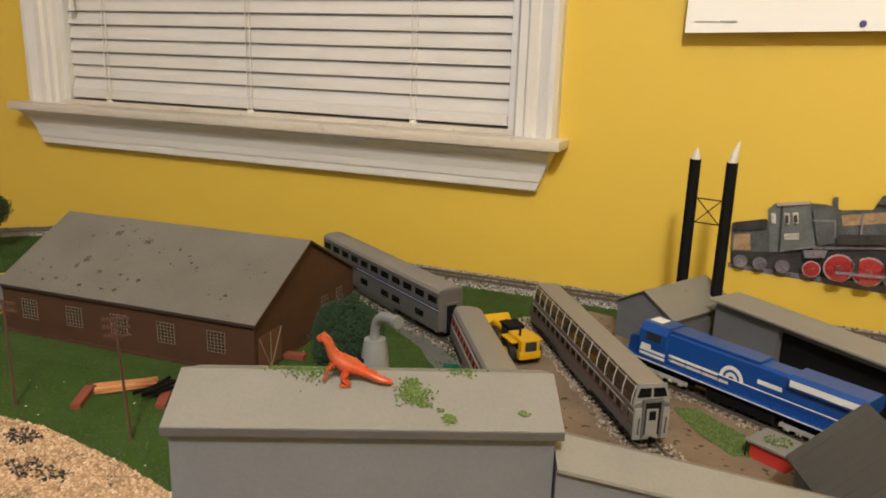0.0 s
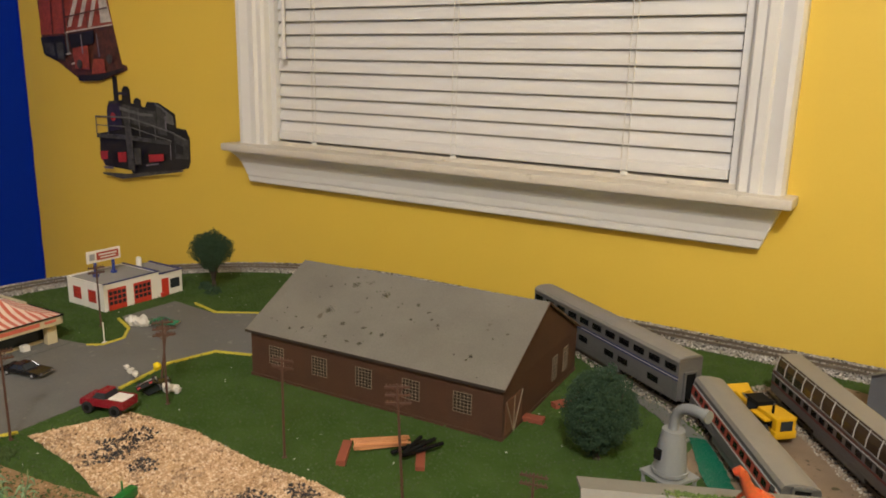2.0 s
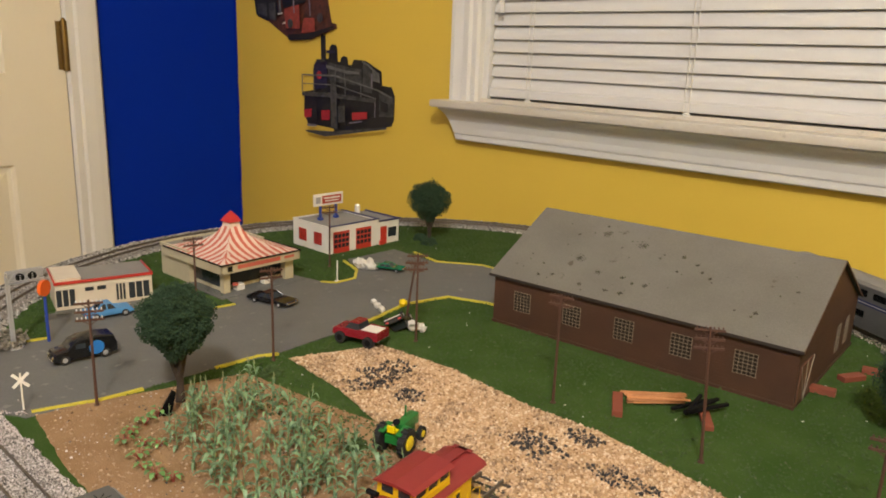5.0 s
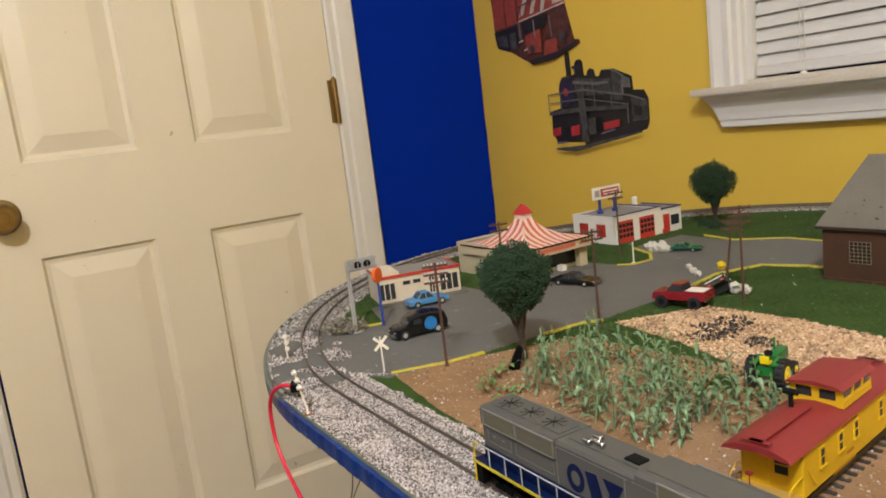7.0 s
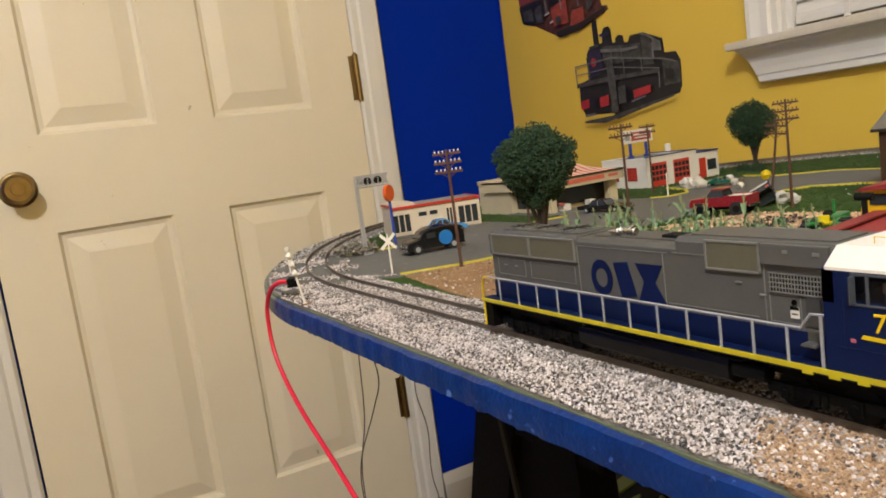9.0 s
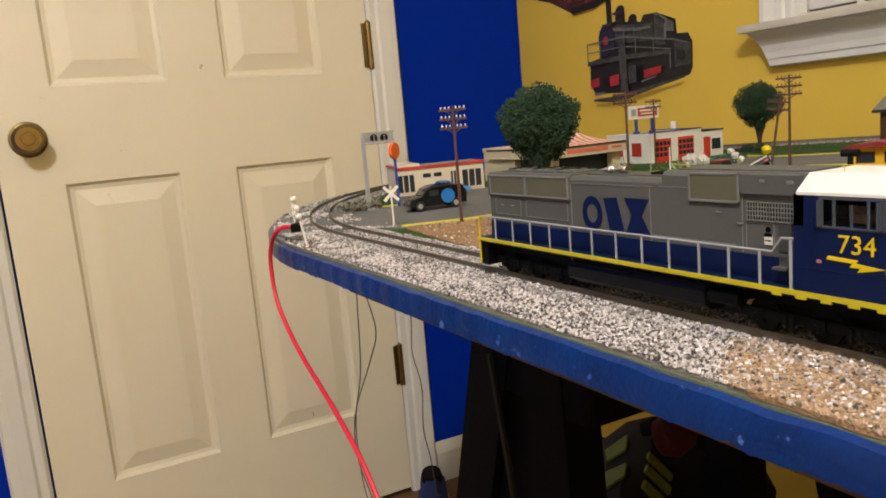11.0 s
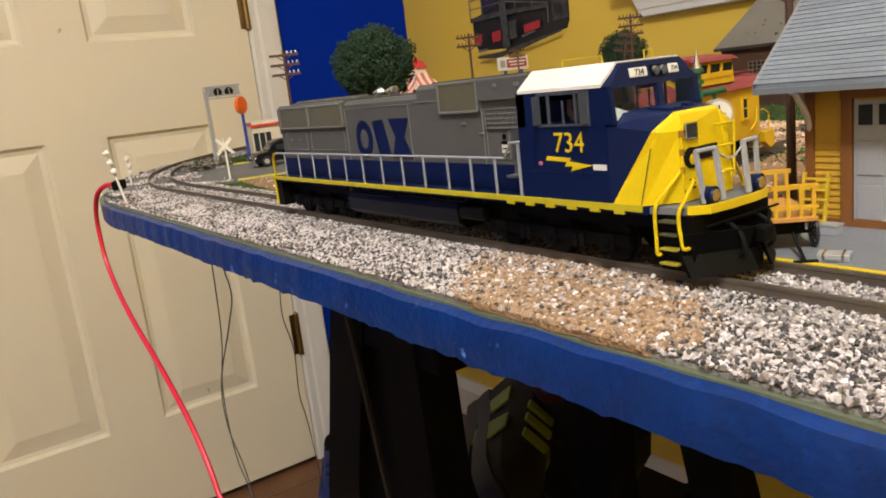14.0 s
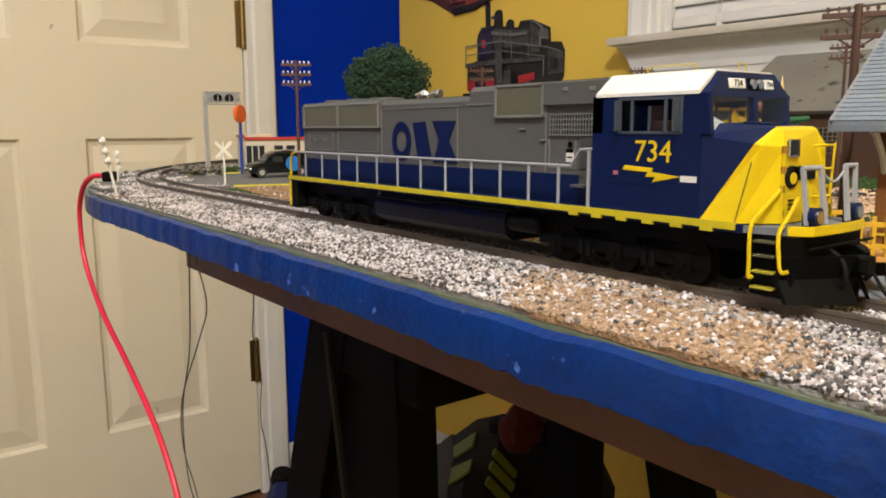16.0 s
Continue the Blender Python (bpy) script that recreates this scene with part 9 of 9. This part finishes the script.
RED_S, BLUE_S, WHITE_S = paint("stripe_red_car", (0.40, 0.05, 0.03), 0.4), paint("stripe_navy_car", (0.02, 0.03, 0.12), 0.4), paint("stripe_white_car", (0.6, 0.6, 0.6), 0.4)
MAROON = paint("stripe_maroon", (0.14, 0.03, 0.025), 0.4)
passenger_car(0.014, 1.609, -33, 272, 55, "two-level grey passenger car beside the brick shed", (19, 41), ((31.2, 0.8, WHITE_S), (32.6, 1.8, BLUE_S), (29.8, 1.6, BLUE_S)))
passenger_car(0.197, 1.447, -58, 200, 40, "grey passenger car derailed and leaning", (24,), ((24, 9, RED_S), (29.4, 1.4, WHITE_S), (18.4, 1.4, WHITE_S)), tilt=-7, lift=-0.002)
passenger_car(0.279, 1.507, -56.5, 264, 37, "silver dome passenger car with maroon stripes", (22.6,), ((29.5, 1.6, MAROON), (27.2, 0.8, WHITE_S), (18.0, 2.0, MAROON)), dome=True)


def blue_diesel():
    t = thing("diesel_locomotive", (0.411, 1.497, RAIL), 150.6, "bright blue model diesel with white stripes", "locomotive")
    t.scale = (1.06, 1.0, 1.14)
    BL = paint("bright_blue_paint", (0.009, 0.062, 0.27), 0.32)
    h = 112
    part("underframe", B().span(-h, h, -10, 10, 9, 14), SOOT, t)
    part("walkway", B().span(-h, h, -15.5, 15.5, 14, 15.6), BL, t)
    part("hood", B().extrude([(-10.5, 15.5), (-10.5, 41), (-8.5, 43), (8.5, 43), (10.5, 41), (10.5, 15.5)], -100, 62, "x"), BL, t)
    part("radiator_section", B().extrude([(-10.6, 33), (-15, 36), (-15, 42), (-11, 45), (11, 45), (15, 42), (15, 36), (10.6, 33)], -102, -46, "x"), BL, t)
    part("raised_hood", B().span(-20, 62, -10, 10, 43, 45, bev=0.6), BL, t)
    part("cab", B().extrude([(-15.5, 15.5), (-15.5, 40), (-11, 46), (11, 46), (15.5, 40), (15.5, 15.5)], 62, 90, "x"), BL, t)
    part("nose", B().loft([[(90, -14, 15.6), (90, -13, 33), (90, 13, 33), (90, 14, 15.6)], [(105, -9, 15.6), (104, -8.5, 29), (104, 8.5, 29), (105, 9, 15.6)]]), BL, t)
    for s in (-1, 1):
        part("cab_window", B().box(75, s * 15.6, 36, 15, 0.5, 6.4), GLASS, t)
        part("windshield", B().box(90.2, s * 6, 37, 0.6, 9, 6), GLASS, t)
        for z, x0, x1 in ((24, 14, 61), (20.4, 4, 61), (24, 62, 88), (20.4, 62, 88)):
            part("side_stripe", B().box((x0 + x1) / 2, s * (10.75 if x1 < 62 else 15.7), z, x1 - x0, 0.25, 2.2), WHITE, t, "white side stripe")
        part("sill_stripe", B().box(0, s * 15.7, 15.2, 220, 0.3, 0.9), WHITE, t)
        part("radiator_stripe", B().box(-74, s * 15.15, 39.6, 54, 0.3, 4.6), WHITE, t, "broad white panel")
        em = B()
        for k in range(12):
            a0, a1 = k * 0.2618, (k + 1) * 0.2618
            for r0, r1 in ((10.6, 7.6), (5.4, 2.6)):
                em.loft([[(2 + r * math.cos(a) * (1 if s < 0 else -1), s * 10.62 + o, 24 + r * math.sin(a)) for r, o in ((r0, 0), (r0, s * 0.25), (r1, s * 0.25), (r1, 0))] for a in (a0, a1)])
        part("emblem", em, WHITE, t, "white round arc emblem")
        part("name_bar", B().box(-30, s * 10.7, 30.5, 20, 0.25, 3.2), WHITE, t, "white name bar")
        part("number_bar", B().box(82, s * 15.7, 27, 10, 0.25, 3.6), WHITE, t)
        for i in range(11):
            part("railing_post", B().rod((-98 + i * 15.5, s * 15, 15.5), (-98 + i * 15.5, s * 15, 26), 0.4, n=5), BL, t)
        part("railing", B().tube([(-98, s * 15, 26), (57, s * 15, 26)], 0.4, 5), WHITE, t)
    part("cab_hatch", B().box(80, 0, 46.4, 12, 12, 1, bev=0.3), WHITE, t)
    part("fuel_tank", B().box(-8, 0, 7, 60, 24, 9, bev=2), SOOT, t)
    coupler(t, h + 3, 1, 8)
    coupler(t, -h - 3, -1, 8)
    bogie(t, -68, 3, 23, 11, 5.2, RIB_SILVER)
    bogie(t, 66, 3, 23, 11, 5.2, RIB_SILVER)


blue_diesel()


def wheel_loader():
    Y = paint("loader_yellow", (0.60, 0.34, 0.006), 0.4)
    t = thing("wheel_loader", (0.195, 1.537, T), 134, "yellow model wheel loader with raised bucket", "loader")
    t.scale = (1.5, 1.3, 1.4)
    part("rear_body", B().box(-17, 0, 14, 20, 16, 13, bev=1.2), Y, t)
    part("cab", B().box(0, 0, 15, 12, 13, 12, bev=0.8), SOOT, t, "open black cab")
    for s in (-1, 1):
        part("cab_window", B().box(0, s * 6.6, 17, 8, 0.5, 5), GLASS, t)
        part("lift_arm", B().tube([(4, s * 5, 16), (18, s * 6, 18), (28, s * 6, 10)], 1.5, 6), Y, t)
    part("rear_pane", B().box(-27.4, 0, 15.5, 0.6, 9, 6.5), GLASS, t)
    part("cab_roof", B().box(1, 0, 21.6, 14, 14, 1.4, bev=0.4), SOOT, t)
    part("front_frame", B().box(12, 0, 10, 16, 9, 8, bev=0.8), Y, t)
    part("bucket", B().extrude([(26, 2), (38, 3), (36, 5), (29, 6), (28, 12), (34, 17), (32, 18), (26, 14), (24, 8)], -14, 14, "y"), Y, t, "yellow bucket")
    part("exhaust", B().rod((-18, 4, 18), (-18, 4, 26), 0.9, n=8), SOOT, t)
    for s in (-1, 1):
        part("engine_grille", B().box(-17, s * 8.1, 15, 12, 0.5, 5), SOOT, t)
    part("articulation", B().box(5, 0, 9, 6, 8, 10), SOOT, t)
    part("counterweight", B().box(-25, 0, 9, 5, 18, 6, bev=1.4), Y, t)
    for s in (-1, 1):
        part("fender", B().box(-14, s * 10, 17.2, 16, 6, 1.4, bev=0.5), Y, t)
        part("cylinder", B().rod((6, s * 2.5, 12), (22, s * 2.5, 15), 0.9, n=8), CHROME, t)
    wheels(t, (-14, 14), 13, 7.6, 6, Y)


wheel_loader()


# ---- the grey sheds and stacks at the back ----
def back_sheds():
    t = thing("gable_shed", (0.3417, 1.6024, T), 60.3, "small grey gabled shed by the back wall", "shed")
    part("wall", B().extrude([(0, 0), (70, 0), (70, 40), (35, 59), (0, 40)], 0, 100, "x"), SHED_GREY, t)
    for y0, y1 in ((-5, 35), (75, 35)):
        part("roof_slope", B().loft([[(x, y0, 37.6), (x, y1, 59.6), (x, y1, 61), (x, y0, 39)] for x in (-4, 104)]), SHED_ROOF, t)
    part("boards", B().box(50, -0.3, 16, 98, 0.4, 0.5).box(50, -0.3, 26, 98, 0.4, 0.5).box(-0.3, 35, 20, 0.4, 60, 0.5).box(-0.3, 35, 38, 0.4, 66, 0.5), SHED_GREY, t)
    t = thing("engine_shed", (0.380, 1.640, T), -39, "long grey shed with wide black doorway", "shed")
    L, D, H = 300, 36, 55
    part("wall", B().span(0, 76, 0, D, 0, H).span(76, L, D - 4, D, 0, H).span(L - 6, L, 0, D, 0, H).span(76, L, 0, 4, H - 7, H), SHED_GREY, t)
    part("roof", B().box(L / 2, D / 2 - 3, H + 1, L + 8, D + 10, 2), paint("shed_flat_roof", (0.25, 0.24, 0.215), 0.7), t)
    # a solid black block fills the opening, painted shade for the interior
    part("doorway", B().span(77, L - 7, 6, D - 5, 0, H - 8), SOOT, t, "black fill for the shade inside the open doorway")
    t = thing("smokestack_pair", (0, 0, 0), 0, "pair of tall black smokestacks braced together", "smokestacks")
    for x, y, z0, z1 in ((0.340, 1.687, T + 0.04, 0.975), (0.377, 1.680, T + 0.03, 0.975)):
        part("chimney_pipe", B(1).rod((x, y, z0), (x, y, z1), 0.0062, 0.0058, 20), SOOT, t, smooth=True)
        part("base", B(1).rod((x, y, T), (x, y, z0), 0.0075, n=14), SOOT, t)
    a, c = Vector((0.346, 1.686, 0)), Vector((0.371, 1.681, 0))
    br = B(1)
    for z in (0.934, 0.908):
        br.rod((a.x, a.y, z), (c.x, c.y, z), 0.0007, n=6)
    br.rod((a.x, a.y, 0.934), (c.x, c.y, 0.908), 0.0006, n=6).rod((a.x, a.y, 0.908), (c.x, c.y, 0.934), 0.0006, n=6)
    part("brace", br, SOOT, t, "cross brace wires")
    wool = mat("stack_cotton", (0.76, 0.73, 0.67), rough=1.0, bump=0.8, dist=0.001, big=90, fine=900, spec=0.05)
    for x, y, dx, h in ((0.340, 1.687, 0.001, 0.012), (0.377, 1.680, 0.005, 0.022)):
        o = thing("cotton_smoke", (x, y, 0.975), 0, "white cotton smoke wisp on a stack", "cotton smoke", "cotton smoke puffs")
        part("wisp", B(1).rod((0, 0, -0.001), (dx * 0.3, 0, h * 0.4), 0.0046, 0.004, 10).rod((dx * 0.3, 0, h * 0.4), (dx, 0, h), 0.004, 0.0008, 10), wool, o, smooth=True)
    # dark barn roof at the right with a red shed before it
    t = thing("dark_barn", (0.452, 1.361, T), -70, "dark grey barn with plank roof", "barn")
    part("wall", B().span(0, 130, 0, 80, 0, 38), SHED_GREY, t)
    DR = paint("dark_plank_roof", (0.06, 0.058, 0.053), 0.7)
    for k in range(13):
        part("roof_board", B().loft([[(k * 10.4 - 4, -6, 35), (k * 10.4 + 6, -6, 35), (k * 10.4 + 6, 40, 77), (k * 10.4 - 4, 40, 77)], [(k * 10.4 - 4, -6, 36.4), (k * 10.4 + 6, -6, 36.4), (k * 10.4 + 6, 40, 78.4), (k * 10.4 - 4, 40, 78.4)]]), DR, t)
    part("roof_back", B().loft([[(-4, 86, 35), (136, 86, 35), (136, 40, 77), (-4, 40, 77)], [(-4, 86, 36.4), (136, 86, 36.4), (136, 40, 78.4), (-4, 40, 78.4)]]), DR, t)
    part("gable", B().extrude([(0, 38), (80, 38), (40, 75)], 0, 1, "x").extrude([(0, 38), (80, 38), (40, 75)], 129, 130, "x"), SHED_GREY, t)
    t = thing("red_shanty", (0.424, 1.420, T), -30, "small red shanty with pale mossy roof", "shanty")
    part("wall", B().span(0, 30, 0, 24, 0, 14), paint("shanty_red", (0.45, 0.03, 0.02), 0.5), t)
    part("roof", B().box(15, 12, 15, 36, 30, 2, bev=0.3), SHED_ROOF, t)
    part("post", B().rod((-2, -2, 0), (-2, -2, 15), 0.8, n=6), SOOT, t)


back_sheds()
grains("turf", 90, lambda x, y: math.hypot(x - 0.443, y - 1.423) < 0.010, (0.43, 0.46, 1.41, 1.44), (0.0005, 0.0012), T + 0.0165, MOSS, "green foam moss on the shanty roof", "moss", lift=0.9)
patch("green_pond", [(0.146, 1.477), (0.161, 1.480), (0.172, 1.462), (0.184, 1.442), (0.203, 1.403), (0.186, 1.389), (0.172, 1.415), (0.162, 1.438)], T + 0.0016, mat("pond_green", (0.01, 0.13, 0.075), rough=0.25), "glossy green pond by the track", "pond")
patch("grey_track_path", [(0.02, 1.597), (0.08, 1.556), (0.114, 1.529), (0.144, 1.497), (0.163, 1.480), (0.150, 1.478), (0.146, 1.462), (0.128, 1.480), (0.108, 1.505), (0.080, 1.526), (0.02, 1.570)], T + 0.0009, ROAD, "grey painted path beside the siding", "path", amp=0.002)


# ---- under the table ----
def shoe(x, y, z, rz, upper, sole, accent, label, rx=0.0):
    t = thing("shoe", (x, y, z), rz, label, "shoe", "shoes", rx=rx)
    ring = lambda px, w, h0, h1: [(px, -w, h0), (px, -w * 0.9, (h0 + h1) * 0.55), (px, -w * 0.35, h1), (px, w * 0.35, h1), (px, w * 0.9, (h0 + h1) * 0.55), (px, w, h0)]
    part("sole", B(1).loft([[(px, -w, 0), (px, -w * 1.05, 0.014), (px, -w, 0.026), (px, w, 0.026), (px, w * 1.05, 0.014), (px, w, 0)] for px, w in ((-0.135, 0.022), (-0.12, 0.034), (-0.05, 0.031), (0.03, 0.040), (0.09, 0.042), (0.13, 0.030), (0.145, 0.012))]), sole, t, smooth=True)
    part("upper", B(1).loft([ring(-0.132, 0.020, 0.024, 0.085), ring(-0.115, 0.032, 0.024, 0.098), ring(-0.05, 0.031, 0.024, 0.088), ring(0.01, 0.037, 0.024, 0.078), ring(0.06, 0.040, 0.024, 0.060), ring(0.11, 0.034, 0.024, 0.044), ring(0.14, 0.012, 0.024, 0.03)]), upper, t, smooth=True)
    part("collar", B(1).rod((-0.085, 0, 0.085), (-0.08, 0, 0.101), 0.026, 0.022, 14), SOOT, t, "dark shoe opening")
    for s in (-1, 1):
        part("flash", B(1).loft([[(-0.07, s * 0.0325, 0.03), (-0.03, s * 0.0345, 0.032), (-0.03, s * 0.030, 0.06), (-0.07, s * 0.0285, 0.066)], [(-0.07, s * 0.0355, 0.03), (-0.03, s * 0.0375, 0.032), (-0.03, s * 0.033, 0.06), (-0.07, s * 0.0315, 0.066)]]).loft([[(0.0, s * 0.0365, 0.03), (0.05, s * 0.041, 0.03), (0.04, s * 0.034, 0.055), (0.01, s * 0.032, 0.06)], [(0.0, s * 0.0395, 0.03), (0.05, s * 0.044, 0.03), (0.04, s * 0.037, 0.055), (0.01, s * 0.035, 0.06)]]), accent, t)
    part("lacing", B(1).box(0.0, 0, 0.083, 0.012, 0.04, 0.005, ry=14).box(0.025, 0, 0.076, 0.012, 0.04, 0.005, ry=18).box(0.05, 0, 0.067, 0.012, 0.036, 0.005, ry=22), accent, t)


DARK_SOLE = paint("dark_sole", (0.022, 0.020, 0.019), 0.7, big=20, fine=300)
NEON, PALE_SOLE = paint("neon_yellow", (0.17, 0.21, 0.02), 0.6, big=20, fine=300), paint("pale_sole", (0.34, 0.31, 0.28), 0.6, big=20, fine=300)
BLACKSHOE = paint("black_knit", (0.006, 0.006, 0.0065), 0.9, big=20, fine=900)
NAVYSHOE = paint("navy_suede", (0.012, 0.025, 0.16), 0.85, big=20, fine=700)


def shoe_rack():
    t = thing("shoe_shelf", (-0.62, 1.36, FLOOR), 0, "low dark shelf holding shoes under the table", "shelf")
    for z in (0.02, 0.27):
        part("board", B(1).span(-0.14, 0.15, -0.16, 0.16, z, z + 0.016), SOOT, t)
    for x in (-0.14, 0.134):
        part("side_panel", B(1).span(x, x + 0.016, -0.16, 0.16, 0, 0.29), SOOT, t)


shoe_rack()
shoe(-0.588, 1.275, FLOOR + 0.388, -38, BLACKSHOE, DARK_SOLE, NEON, "black running shoe with neon yellow flashes", rx=-48)
shoe(-0.665, 1.295, FLOOR + 0.345, -42, BLACKSHOE, DARK_SOLE, NEON, "black running shoe with neon flashes tipped on its side", rx=-60)
shoe(-0.60, 1.34, FLOOR + 0.036, -60, BLACKSHOE, DARK_SOLE, NEON, "black running shoe on the lower shelf")
shoe(-1.29, 1.36, FLOOR + 0.002, -28, NAVYSHOE, PALE_SOLE, NAVYSHOE, "navy blue suede shoe on the floor")
o = tagged(part("black_bag", B(1).ball(0, 0, 0.095, 0.105, 0.065, 0.098, sub=3, rough=0.35), BLACKSHOE, smooth=True), "crumpled black bag on the shoe shelf", "bag")
o.location = (-0.575, 1.40, FLOOR + 0.284)
o = tagged(part("red_bag", B(1).ball(0, 0, 0.027, 0.027, 0.026, 0.028, sub=3, rough=0.25), paint("red_cloth", (0.07, 0.003, 0.003), 0.9, big=12, fine=300), smooth=True), "crumpled dark red bag resting on the black bag", "bag")
o.location = (-0.535, 1.335, FLOOR + 0.462)


# pale ballast and dry turf between the yard tracks
YARD_STONE = pick("yard_stones", [(0.4, (0.33, 0.28, 0.22)), (0.3, (0.24, 0.20, 0.155)), (0.2, (0.42, 0.38, 0.32)), (0.1, (0.10, 0.085, 0.07))], 0.95)
def near_siding(x, y):
    for px, py, rz, ln in ((0.378, 1.358, 123.5, 0.33), (0.542, 1.423, 150.6, 0.29), (0.24, 1.40, 124, 0.22), (0.15, 1.521, 147, 0.34)):
        c, d = math.cos(radians(rz)), math.sin(radians(rz))
        u, v = (x - px) * c + (y - py) * d, -(x - px) * d + (y - py) * c
        if -0.01 < u < ln + 0.02 and abs(v) < 0.021 + 0.006 * noise.noise(Vector((x * 60, y * 60, 3))):
            return True
    return False


grains("ballast", 11000, near_siding, (-0.16, 0.56, 1.36, 1.75), (0.0005, 0.0012), T + 0.0010, YARD_STONE, "dusty grey ballast along the yard sidings", "ballast")
DRY_LINE = [(0.361, 1.479), (0.381, 1.485), (0.411, 1.459), (0.433, 1.439), (0.439, 1.421), (0.413, 1.415), (0.387, 1.438)]
grains("turf", 2600, lambda x, y: inside(x, y, DRY_LINE), (0.35, 0.45, 1.41, 1.49), (0.0006, 0.0014), T + 0.0010, MOSS, "olive foam turf between the yard tracks", "turf", lift=0.6)
